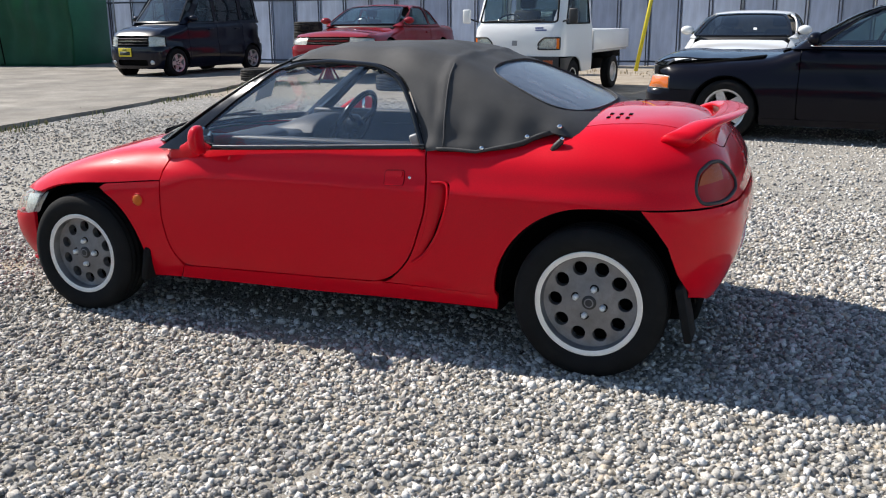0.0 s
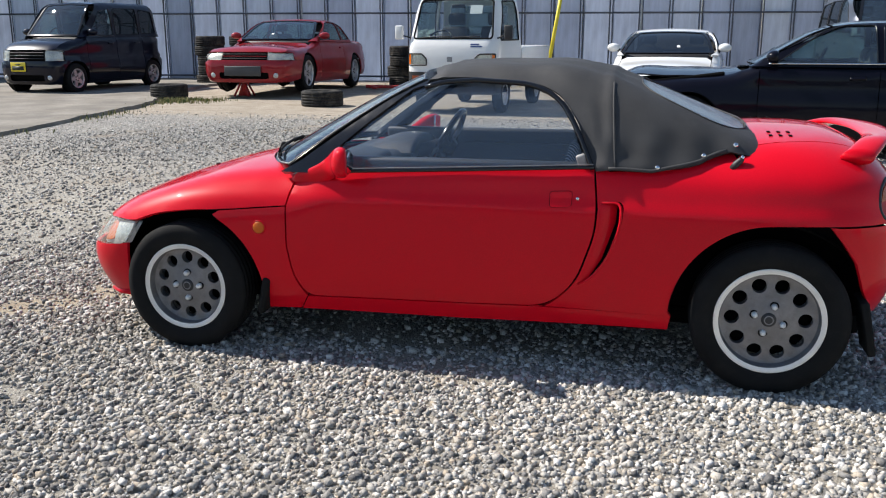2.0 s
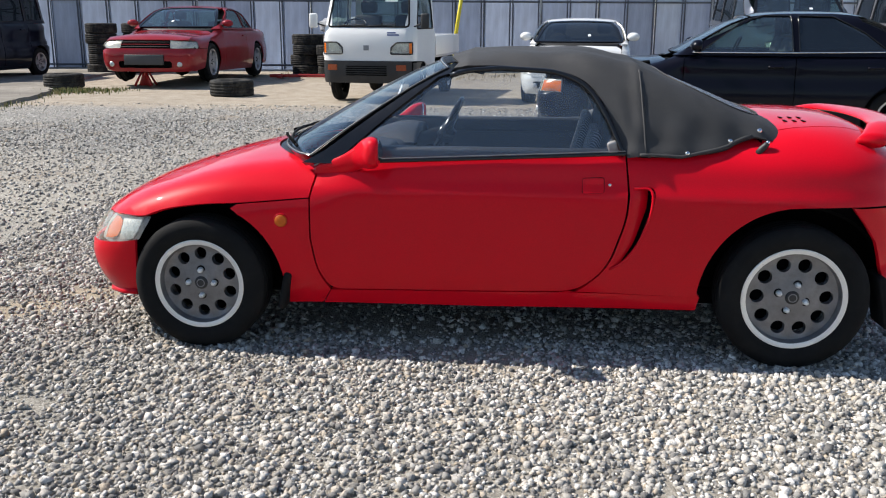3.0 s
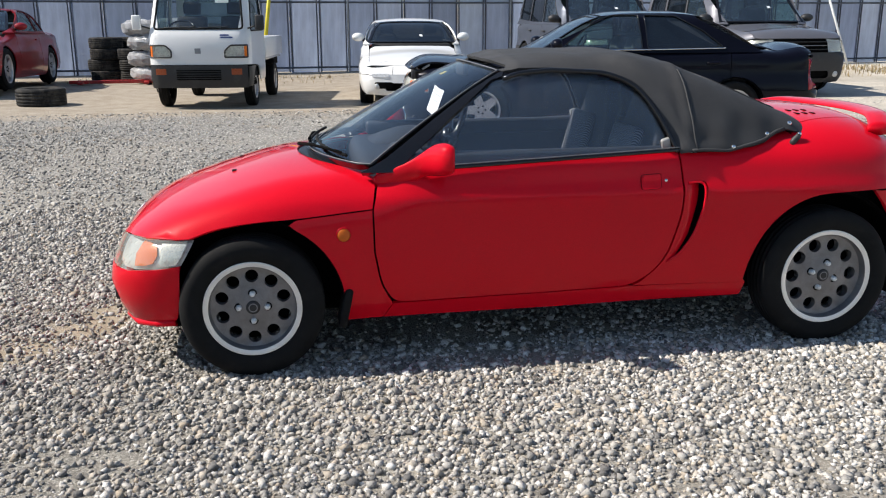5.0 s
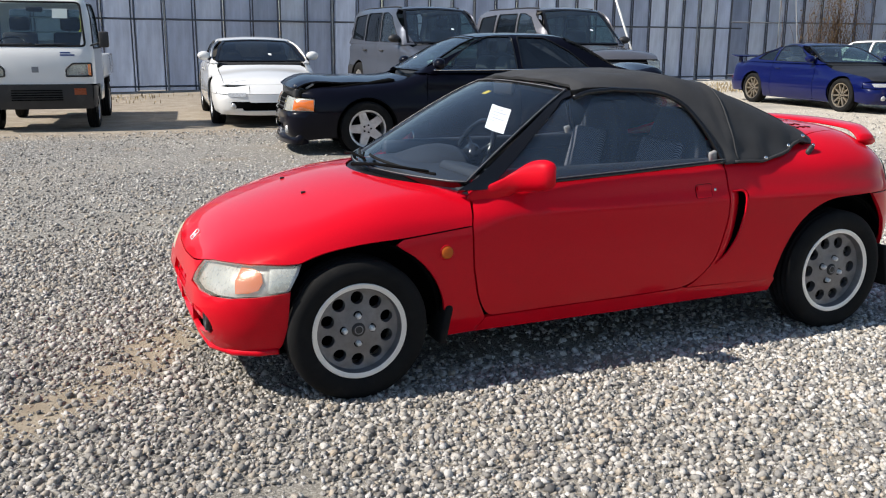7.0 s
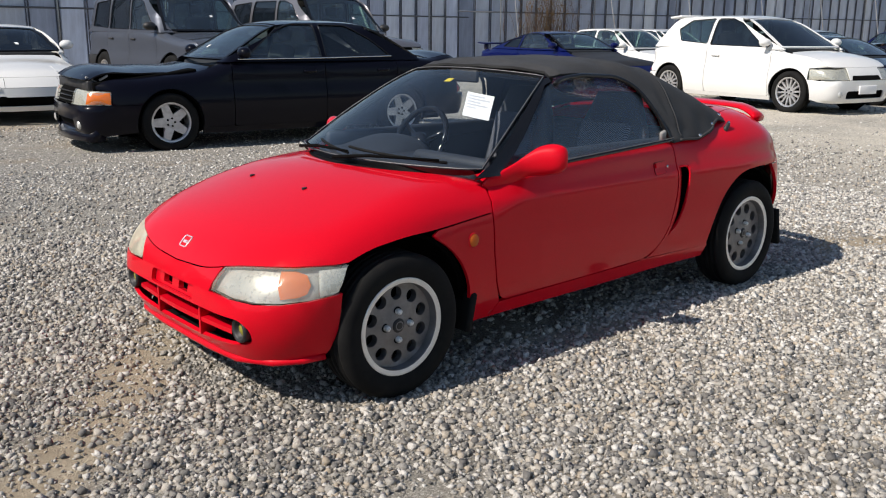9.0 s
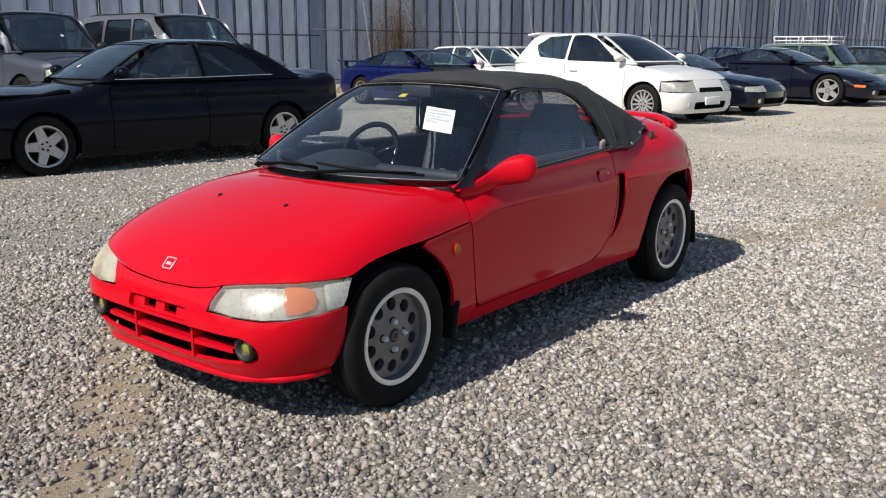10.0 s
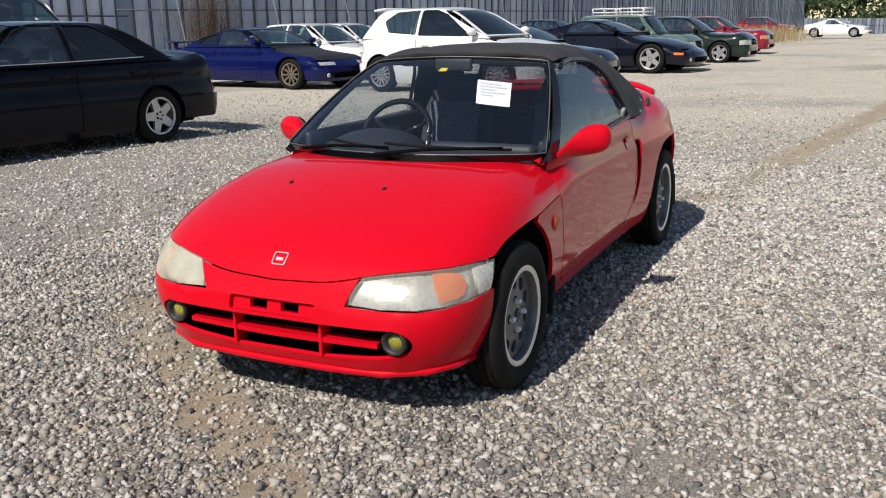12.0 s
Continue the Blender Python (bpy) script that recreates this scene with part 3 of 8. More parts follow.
    # the recess's shade is painted by a near-black sheet
    part("rear_recess", skin(shrunk(f, 0.04), (1.0, 0, 0.45), (1, 0, 0), [on_end(shrunk(f, 0.04), line((0.32, 0.38), (0.32, 0.55), (-0.32, 0.55), (-0.32, 0.38), closed=True), 1)], 0.04, 0, 0), UNDER, roadster, "near-black sheet as shade in the plate recess")
    badge = line((-0.03, 0.70), (-0.022, 0.745), (0.022, 0.745), (0.03, 0.70), closed=True)
    part("rear_badge", skin(shrunk(f, -0.005), (1.0, 0, 0.6), (1, 0, 0), [on_end(f, badge, 1)], 0.02, 0, 0.006), CHROME, roadster, "small bright rear badge")
    # front bumper with its grille opening
    lampc = (-1.0, 0, 0.35)
    lamp_in = on_end(f, line((-0.315, 0.492), (-0.275, 0.408)), -1)
    lamp_low = from_centre(f, lampc, [(-1.64, -0.275, 0.408), (-1.63, -0.38, 0.402), (-1.60, -0.48, 0.402), (-1.56, -0.56, 0.408), (-1.50, -0.63, 0.418), (-1.44, -0.68, 0.430), (-1.405, -0.7, 0.438)])
    hem = [(-1.53, -0.62, 0.186), (-1.59, -0.53, 0.176), (-1.63, -0.38, 0.168), (-1.65, -0.2, 0.163), (-1.66, 0.0, 0.161)]

    def level(spots):
        """Points on the skin at just the heights given."""
        return cat([from_centre(f, (-1.0, 0, z), [(x, y, z)]) for x, y, z in spots])
    fb = cat([hood_front, lamp_in[1:], lamp_low[1:], on_side(f, line((-1.392, 0.39), (-1.398, 0.30), (-1.415, 0.215, 0.03), (-1.45, 0.198)))[0:],
              level(hem)])
    mouth = on_end(f, line((0.50, 0.31, 0.05), (0.46, 0.342, 0.03), (0.17, 0.338), (0.12, 0.338), (-0.17, 0.338), (-0.46, 0.342, 0.03), (-0.50, 0.31, 0.05), (-0.49, 0.262, 0.04), (-0.40, 0.245), (-0.17, 0.222), (0.17, 0.222), (0.40, 0.245), (0.49, 0.262, 0.04), closed=True), -1)
    plate = on_end(f, line((0.168, 0.352, 0.012), (0.168, 0.398, 0.012), (-0.168, 0.398, 0.012), (-0.168, 0.352, 0.012), closed=True), -1)
    bumper = part("front_bumper", skin(f, lampc, (-1, 0, 0), [both(fb), mouth, plate], 0.024), RED, roadster, "red front bumper with a wide grille mouth")
    # near-black sheet paints the shade behind the grille mouth
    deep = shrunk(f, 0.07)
    part("grille_back", skin(deep, lampc, (-1, 0, 0), [on_end(deep, line((0.52, 0.36), (-0.52, 0.36), (-0.52, 0.20), (0.52, 0.20), closed=True), -1)], 0.05, 0, 0), UNDER, bumper, "near-black sheet as shade behind the grille")
    shallow = shrunk(f, 0.018)
    slots = [on_end(shallow, line((y + 0.035, 0.360), (y - 0.035, 0.360), (y - 0.035, 0.390), (y + 0.035, 0.390), closed=True, step=0.02), -1) for y in (-0.062, 0.062)]
    part("plate_recess", skin(shallow, lampc, (-1, 0, 0), [on_end(shallow, line((0.172, 0.348), (0.172, 0.402), (-0.172, 0.402), (-0.172, 0.348), closed=True), -1)] + slots, 0.02, 0, 0.02), RED, bumper, "number plate recess with two holes")
    xs = curve((-0.5, -1.650), (0.0, -1.680), (0.5, -1.650))
    for z0, z1 in ((0.268, 0.290),):
        bar = [(float(xs(y)) + 0.012, y, z0 + 0.011) for y in np.linspace(-0.375, 0.375, 17)]
        bm = bmesh.new()
        rings = []
        for x, y, z in bar:
            rings.append([bm.verts.new((x + a, y, z + b)) for a, b in ((0.0, 0.006), (0.0, -0.010), (0.055, -0.013), (0.055, 0.010))])
        for p, q in zip(rings, rings[1:]):
            for j in range(4):
                bm.faces.new((p[j], p[(j + 1) % 4], q[(j + 1) % 4], q[j]))
        bmesh.ops.recalc_face_normals(bm, faces=bm.faces)
        part("grille_bar", bm, RED, bumper, smooth=False)
    for y in (-0.172, 0.172):
        part("grille_post", moved(box(-0.03, 0.03, -0.006, 0.006, -0.062, 0.060, 0.003), pose(float(xs(y)) + 0.038, y, 0.281)), RED, bumper, smooth=False)
    for y in (-0.437, 0.437):
        fx = float(on_end(f, np.array([(y, 0.300)]), -1)[0][0]) + 0.022
        lamp_ob = part("fog_lamp", lathe([(0.0, 0.06), (0.042, 0.06), (0.048, 0.0), (0.046, -0.010), (0.040, -0.012), (0.031, -0.004), (0.029, 0.010), (0.0, 0.014)], 32, pose(fx, y, 0.300, 0, 0, -90) @ Matrix.Scale(0.92, 4)), PLASTIC, bumper, "round fog lamp in a black ring")
        part("fog_lens", lathe([(0.0, -0.001), (0.014, 0.001), (0.023, 0.005), (0.029, 0.010)], 24, pose(fx, y, 0.300, 0, 0, -90) @ Matrix.Scale(0.92, 4)), YELLOW_LENS, lamp_ob, "yellow fog lamp glass")
    lip = level([(-1.46, -0.66, 0.206)] + [(x, y, z + 0.010) for x, y, z in hem])
    part("bumper_lip", offset_line(f, both(lip), 0.014, 0.001, 8), RED, bumper, "rounded lip along the bumper's lower edge")
    # head lamps
    tip = on_side(f, line((-1.405, 0.438), (-1.385, 0.475, 0.03), (-1.355, 0.524)))
    hl = cat([lamp_in[::-1][:0], lamp_top[:-1], tip[::-1], lamp_low[::-1][1:], lamp_in[::-1][1:-1]])
    for s in (-1, 1):
        grp = hl * np.array((1, -s, 1)) * np.array((1, 1, 1))
        shell = part("head_lamp", skin(shrunk(f, 0.028), lampc, (-0.7, s * 0.7, 0), [grp], 0.02, -0.004, 0.0), LAMP_BACK, roadster, "head lamp with a clouded lens")
        part("lamp_lens", skin(shrunk(f, 0.002), lampc, (-0.7, s * 0.7, 0), [grp], 0.02, 0.0015, 0.006), HAZY_LENS if s > 0 else LENS, shell, "yellowed hazy lens" if s > 0 else "clear ribbed lens")
        ind = from_centre(f, lampc, [(-1.560, s * 0.548, 0.512), (-1.528, s * 0.594, 0.514), (-1.500, s * 0.622, 0.500), (-1.490, s * 0.632, 0.466), (-1.500, s * 0.622, 0.436), (-1.525, s * 0.598, 0.424), (-1.558, s * 0.556, 0.416), (-1.566, s * 0.545, 0.46)])
        part("indicator", skin(shrunk(f, 0.023), lampc, (-0.7, s * 0.7, 0), [ind], 0.015, 0, 0.005), AMBER, shell, "orange indicator inside the lamp")
        part("lamp_edge", skin(shrunk(f, 0.006), lampc, (-0.5, s, 0), [from_centre(f, lampc, [(-1.47, s * 0.65, 0.518), (-1.38, s * 0.69, 0.522), (-1.40, s * 0.69, 0.47), (-1.42, s * 0.69, 0.44), (-1.47, s * 0.655, 0.43)])], 0.015, 0, 0.01), LAMP_EDGE, shell, "silvered lamp edge")
    # front badge
    plate_b = line((-0.024, 0.506, 0.006), (0.024, 0.506, 0.006), (0.026, 0.538, 0.006), (-0.026, 0.538, 0.006), closed=True, step=0.012)
    nose_badge = part("front_badge", offset_line(f, on_end(f, plate_b, -1), 0.0024, 0.002, 6, True), BADGE, roadster, "small bright framed badge on the nose")
    part("badge_centre", skin(shrunk(f, -0.003), (-1.2, 0, 0.35), (-1, 0, 0.2), [on_end(f, line((-0.014, 0.518), (0.014, 0.518), (0.014, 0.526), (-0.014, 0.526), closed=True, step=0.01), -1)], 0.02, 0, 0.003), BADGE, nose_badge)
    # black inner shell: its colour puts shade behind the shut lines and arches
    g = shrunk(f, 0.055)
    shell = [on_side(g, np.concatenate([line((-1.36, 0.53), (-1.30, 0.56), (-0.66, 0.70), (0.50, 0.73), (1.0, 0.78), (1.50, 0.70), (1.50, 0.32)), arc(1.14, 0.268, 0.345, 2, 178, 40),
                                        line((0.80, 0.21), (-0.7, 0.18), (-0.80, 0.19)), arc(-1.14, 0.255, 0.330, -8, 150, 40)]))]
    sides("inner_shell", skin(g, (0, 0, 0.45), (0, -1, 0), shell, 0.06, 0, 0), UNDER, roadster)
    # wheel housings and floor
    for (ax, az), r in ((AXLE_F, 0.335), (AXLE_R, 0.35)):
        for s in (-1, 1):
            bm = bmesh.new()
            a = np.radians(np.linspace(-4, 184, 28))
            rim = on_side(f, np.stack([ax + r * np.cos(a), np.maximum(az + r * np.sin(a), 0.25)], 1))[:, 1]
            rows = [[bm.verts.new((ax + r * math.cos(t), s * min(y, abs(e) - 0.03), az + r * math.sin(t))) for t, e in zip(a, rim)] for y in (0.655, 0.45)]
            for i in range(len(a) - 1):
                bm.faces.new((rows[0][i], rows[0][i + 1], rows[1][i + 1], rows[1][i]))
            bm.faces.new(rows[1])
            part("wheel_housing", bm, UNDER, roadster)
    part("floor_pan", box(-1.5, 1.5, -0.44, 0.44, 0.165, 0.24, 0.03), UNDER, roadster)
    # plate added to block sun leaking through the bumper onto the ground
    part("undertray", slab([(-1.64, 0.0), (-1.63, 0.22), (-1.59, 0.42), (-1.50, 0.575), (-1.39, 0.59), (-1.36, 0.42), (-1.36, -0.42), (-1.39, -0.59), (-1.50, -0.575), (-1.59, -0.42), (-1.63, -0.22)], 0.008, "z"), UNDER, roadster).location.z = 0.186
    part("floor_side", box(-0.80, 0.80, -0.60, 0.60, 0.185, 0.235, 0.02), UNDER, roadster)
    part("engine_bay", box(0.62, 1.5, -0.43, 0.43, 0.23, 0.70, 0.03), UNDER, roadster)
    part("front_bay", box(-1.45, -0.78, -0.43, 0.43, 0.23, 0.44, 0.03), UNDER, roadster)
    # mud flaps
    for s in (-1, 1):
        part("mud_flap", moved(box(-0.016, 0.016, -0.068, 0.068, -0.070, 0.085, 0.014, 3), pose(-0.800, s * 0.606, 0.235, 0, 12)), RUBBER, roadster, "black rubber mud flap")
        part("mud_flap", moved(box(-0.014, 0.014, -0.072, 0.072, -0.10, 0.10, 0.007), pose(1.470, s * 0.60, 0.265, 0, -12)), RUBBER, roadster, "black rubber mud flap")
    # round side marker, handle, antenna
    for s in (-1, 1):
        y = float(on_side(f, np.array([(-0.80, 0.527)]))[0][1])
        spot = np.array([(-0.80, s * abs(y), 0.527)])
        m = Matrix.Translation(spot[0]) @ Vector(gradient(f, spot)[0]).to_track_quat("-Y", "Z").to_matrix().to_4x4()
        mk = part("side_marker", lathe([(0.0, -0.009), (0.019, -0.008), (0.024, -0.004), (0.025, 0.006)], 24, m), ORANGE_MARK, roadster, "round orange side marker")
        part("marker_ring", lathe([(0.025, -0.005), (0.029, -0.004), (0.031, 0.006), (0.025, 0.008)], 24, m, True), RED, mk)
        d = doors[0 if s < 0 else 1]
        cup = on_side(f, line((0.345, 0.652, 0.012), (0.425, 0.656, 0.012), (0.425, 0.712, 0.012), (0.345, 0.708, 0.012), closed=True, step=0.012)) * np.array((1, -s, 1))
        part("handle_plate", skin(shrunk(f, -0.003), (0.38, 0, 0.68), (0, s, 0), [cup], 0.02, 0, 0.006), RED, d, "flush door handle")
        part("handle_seam", offset_line(shrunk(f, -0.003), cup, 0.0016, 0.0015, 5, True), UNDER, d)
        grip = on_side(f, line((0.352, 0.686, 0.006), (0.418, 0.689, 0.006), (0.418, 0.708, 0.006), (0.352, 0.705, 0.006), closed=True, step=0.01)) * np.array((1, -s, 1))
        part("handle_grip", skin(shrunk(f, -0.010), (0.38, 0, 0.68), (0, s, 0), [grip], 0.02, 0, 0.009), RED, d)
        key = on_side(f, np.array([(0.446, 0.685)]))[0]
        part("lock", lathe([(0.0, -0.003), (0.006, -0.002), (0.007, 0.003)], 16, pose(key[0], s * abs(key[1]), key[2], 0, 0, 0 if s < 0 else 180)), CHROME, d, "bright key lock")
    p = on_top(f, np.array([(1.0, -0.592)]), 0.45)[0]
    base = part("antenna_base", tube([p + np.array((-0.018, 0, -0.015)), p + np.array((-0.006, 0, 0.004)), p + np.array((0.008, 0, 0.018)), p + np.array((0.013, 0, 0.026))], 0.014, 12, 0.010), PLASTIC, roadster, "black antenna foot with a bright cap")
    part("antenna_cap", tube([p + np.array((0.011, 0, 0.023)), p + np.array((0.017, 0, 0.034))], 0.010, 12, 0.006), CHROME, base)
    # washer jets on the lid
    for xx, yy in ((-1.205, 0.232), (-1.212, -0.172)):
        q = on_top(f, np.array([(xx, yy)]), 0.4)[0]
        part("washer_jet", moved(box(-0.009, 0.009, -0.006, 0.006, -0.004, 0.007, 0.002), Matrix.Translation(q)), PLASTIC, roadster, "black washer jet")


def build_spoiler():
    """The hoop-shaped wing: a rounded blade along the tail, coming down at both ends."""
    bm = bmesh.new()
    rows = []
    for y in np.linspace(-1, 1, 41):
        yy = 0.535 * y
        ends = abs(y) ** 3
        drop = 0.036 * max(0.0, (abs(y) - 0.70) / 0.30) ** 1.6
        x0 = 1.445 + 0.04 * (1 - y * y) - 0.10 * ends
        x1 = 1.600 - 0.10 * y * y - 0.045 * ends
        zc = 0.886 + 0.010 * (1 - y * y) - drop
        th = 0.022 + 0.022 * ends
        ring = []
        for t in np.linspace(0, 2 * math.pi, 18, endpoint=False):
            cx = (x0 + x1) / 2 + math.copysign(abs(math.cos(t)) ** 0.8, math.cos(t)) * (x1 - x0) / 2
            ring.append(bm.verts.new((cx, yy, zc + 0.5 * th * math.sin(t) + 0.10 * (cx - x0) - 0.03 * ends * (cx - x0) / 0.2)))
        rows.append(ring)
    for p, q in zip(rows, rows[1:]):
        for j in range(18):
            bm.faces.new((p[j], p[(j + 1) % 18], q[(j + 1) % 18], q[j]))
    bm.faces.new(rows[0][::-1])
    bm.faces.new(rows[-1])
    bmesh.ops.recalc_face_normals(bm, faces=bm.faces)
    part("rear_spoiler", bm, RED, roadster, "red hoop-shaped rear wing")


def build_top():
    g, c = R_CABIN, (0.1, 0, 0.80)
    cat = np.concatenate
    # windscreen frame and glass
    ys = np.linspace(-0.580, 0, 16)
    low = from_centre(g, c, np.stack([-0.93 + 0.8 * ys * ys, ys, np.full(16, 0.772)], 1))[::-1]
    high = from_centre(g, c, np.stack([-0.25 + 0.3 * np.linspace(-0.455, 0, 12) ** 2, np.linspace(-0.455, 0, 12), 1.140 - 0.10 * np.linspace(-0.455, 0, 12) ** 2], 1))
    edge = [low[-1] + (high[0] - low[-1]) * t for t in np.linspace(0, 1, 18)[1:-1]]
    outer = both(cat([low, from_centre(g, c, edge), high]))
    mid = outer.mean(0)
    gl = from_centre(g, c, mid + (outer - mid) * np.array((0.977, 0.977, 0.968)))
    frame_ob = part("windscreen_frame", skin(g, c, (-1, 0, 0.6), [outer, gl], 0.03, 0, 0.03), TRIM, roadster, "black windscreen surround")
    pane = part("windscreen", skin(shrunk(g, 0.006), c, (-1, 0, 0.6), [gl], 0.04, 0, 0), SCREEN, roadster, "raked clear windscreen")
    pane.visible_shadow = False
    part("screen_trim", offset_line(g, from_centre(g, c, mid + (outer - mid) * np.array((0.985, 0.985, 0.978))), 0.0022, 0.001, 6, True), ALLOY, frame_ob, "thin grey trim line")
    # A pillars and side window frames
    pillar = line((-0.73, 0.742), (-0.64, 0.79), (-0.445, 0.93), (-0.215, 1.085), (-0.155, 1.098), (-0.165, 1.080), (-0.212, 1.066), (-0.368, 0.945), (-0.522, 0.815), (-0.605, 0.742), closed=True)
    sides("a_pillar", skin(shrunk(g, 0.004), (-0.3, 0, 0.9), (-0.2, -1, 0), [on_side(g, pillar)], 0.03, 0, 0.03), TRIM, roadster, "black windscreen pillar")
    win = line((-0.612, 0.736), (-0.53, 0.805, 0.03), (-0.368, 0.942), (-0.212, 1.062, 0.02), (-0.165, 1.075, 0.02), (-0.10, 1.085, 0.05), (0.03, 1.094), (0.25, 1.083, 0.1), (0.355, 1.035, 0.08), (0.425, 0.93, 0.1), (0.485, 0.790), closed=True)
    sw = skin(shrunk(g, 0.012), (0, 0, 0.9), (0, -1, 0), [on_side(g, win)], 0.04, 0, 0)
    for ob in sides("side_window", sw, GLASS, roadster, "clear side window, wound up"):
        ob.visible_shadow = False
    seal = on_side(g, line((-0.55, 0.742), (0.0, 0.766), (0.50, 0.790)))
    for s in (-1, 1):
        part("belt_seal", offset_line(g, (seal + np.array((0, 0, 0.008))) * np.array((1, -s, 1)), 0.007, 0.006, 8), TRIM, roadster, "black window seal")
        part("belt_trim", offset_line(g, (seal + np.array((0, 0, 0.018))) * np.array((1, -s, 1)), 0.0022, 0.008, 6), ALLOY, roadster, "thin grey belt trim")
        rim = on_side(g, line((-0.165, 1.068), (-0.10, 1.088, 0.05), (0.03, 1.097), (0.25, 1.086, 0.1), (0.36, 1.037, 0.08), (0.432, 0.93, 0.1), (0.495, 0.790)))
        part("window_seal", offset_line(g, rim * np.array((1, -s, 1)), 0.010, 0.002, 8), TRIM, roadster)
        part("quarter_cover", moved(box(-0.022, 0.016, -0.010, 0.010, -0.022, 0.026, 0.009, 3), pose(0.458, s * 0.598, 0.820, -s * 12, -18)), PALE_TRIM, roadster, "grey plastic corner cover")
    # canvas
    t_side = on_side(g, line((-0.155, 1.098), (-0.10, 1.103, 0.05), (0.03, 1.112), (0.26, 1.100, 0.1), (0.372, 1.048, 0.08), (0.448, 0.93, 0.1), (0.505, 0.785), (0.55, 0.792), (0.70, 0.786), (0.87, 0.822), (0.97, 0.862)))
    front = from_centre(g, c, np.stack([-0.20 + 0.3 * np.linspace(0, -0.41, 12) ** 2, np.linspace(0, -0.41, 12), 1.150 - 0.10 * np.linspace(0, -0.41, 12) ** 2], 1))
    rear_y = np.linspace(-0.54, 0, 14)
    rear = from_centre(g, (0.5, 0, 0.85), np.stack([1.10 - 0.25 * rear_y ** 2, rear_y, 0.905 - 0.05 * (rear_y / 0.5) ** 2], 1))
    half = cat([front, t_side, rear])
    wy = np.linspace(-0.40, 0.40, 17)
    top_w = np.stack([np.full(17, 0.665), wy, 1.10 - 0.1 * wy * wy], 1)
    low_w = np.stack([1.055 - 0.22 * wy * wy, wy * 1.10, np.full(17, 0.925)], 1)
    t = np.linspace(0, 2 * math.pi, 64, endpoint=False)
    su, sv = np.sign(np.cos(t)) * np.abs(np.cos(t)) ** 0.45, np.sign(np.sin(t)) * np.abs(np.sin(t)) ** 0.5
    down = (1 - sv) / 2
    win_r = from_centre(g, (0.5, 0, 0.8), np.stack([0.66 + 0.402 * down - 0.10 * (su ** 2) * down, su * (0.405 + 0.045 * down), 1.103 - 0.186 * down - 0.015 * su ** 2], 1))

    def sagging(p):
        # cloth: taut over the two bows, with soft folds between them and towards the hem
        x, y, z = p[..., 0], p[..., 1], p[..., 2]
        d = g(p)
        d = d + 0.010 * np.exp(-((x - 0.20) / 0.16) ** 2) * (z > 0.6)
        d = d - 0.006 * np.exp(-((x - 0.545) / 0.02) ** 2)
        d = d + 0.008 * np.sin(31 * x + 14 * np.abs(y) + 22 * z) * np.sin(13 * x - 17 * z + 0.7) * np.exp(-((z - 0.86) / 0.07) ** 2)
        d = d + 0.006 * np.sin(60 * (x + 0.35 * z)) * np.exp(-((x - 0.51) / 0.05) ** 2) * np.exp(-((z - 0.90) / 0.09) ** 2)
        d = d + 0.006 * np.sin(17 * x + 21 * y) * np.sin(11 * x - 8 * y + 1.3) * np.exp(-((z - 1.12) / 0.05) ** 2)
        d = d - 0.005 * np.exp(-((x + 0.10) / 0.016) ** 2) * (z > 1.0)
        d = d - 0.010 * np.exp(-((z - 0.80) / 0.025) ** 2)
        return d
    cover = part("soft_top", skin(sagging, (0.35, 0, 0.8), (0.15, 0, 1), [both(half), win_r], 0.022, 0, 0.012), CANVAS, roadster, "dusty black canvas top, creased")
    vin = part("rear_window", skin(shrunk(g, 0.006), (0.5, 0, 0.8), (0.6, 0, 1), [from_centre(g, (0.5, 0, 0.8), win_r)], 0.03, -0.006, 0), VINYL, roadster, "clouded flexible vinyl rear window")
    part("window_binding", offset_line(g, win_r, 0.0035, 0.001, 6, True), CANVAS, cover)
    for s in (-1, 1):
        seam = on_side(g, line((0.552, 1.09), (0.56, 0.98), (0.575, 0.80)))
        part("seam", offset_line(sagging, from_centre(sagging, (0.5, 0, 0.8), seam * np.array((1, -s, 1))), 0.0045, 0.0, 6), CANVAS, cover, "raised seam")
        hem = from_centre(sagging, (0.5, 0, 0.9), on_side(g, line((0.55, 0.800), (0.70, 0.794), (0.87, 0.830), (0.96, 0.866))) * np.array((1, -s, 1)))
        part("hem", offset_line(sagging, hem, 0.007, 0.0, 6), CANVAS, cover)
        for x, z in ((0.72, 0.806), (0.885, 0.848), (0.985, 0.884)):
            q = from_centre(sagging, (0.5, 0, 0.85), on_side(g, np.array([(x, z)])) * np.array((1, -s, 1)))
            n = gradient(sagging, q)[0]
            m = Matrix.Translation(q[0]) @ Vector(n).to_track_quat("-Y", "Z").to_matrix().to_4x4()
            part("snap_stud", lathe([(0.0, -0.007), (0.006, -0.006), (0.010, -0.001), (0.010, 0.003)], 14, m), CHROME, cover, "bright press stud")
    # cowl panel and wipers
    ys = np.linspace(-0.585, 0.0, 20)
    f = R_BODY
    a = on_top(f, np.stack([-0.955 + 0.86 * ys * ys, ys], 1), 0.4)[::-1]
    b = on_top(f, np.stack([-0.86 + 0.75 * ys * ys, ys], 1), 0.4)
    part("cowl", skin(shrunk(f, 0.008), (-0.8, 0, 0.3), (0, 0, 1), [both(cat([a, b]))], 0.03, 0, 0.01), surface("black cowl plastic", (0.008, 0.008, 0.010), 0.4, var=0.15, grain=200), roadster, "black cowl below the windscreen")
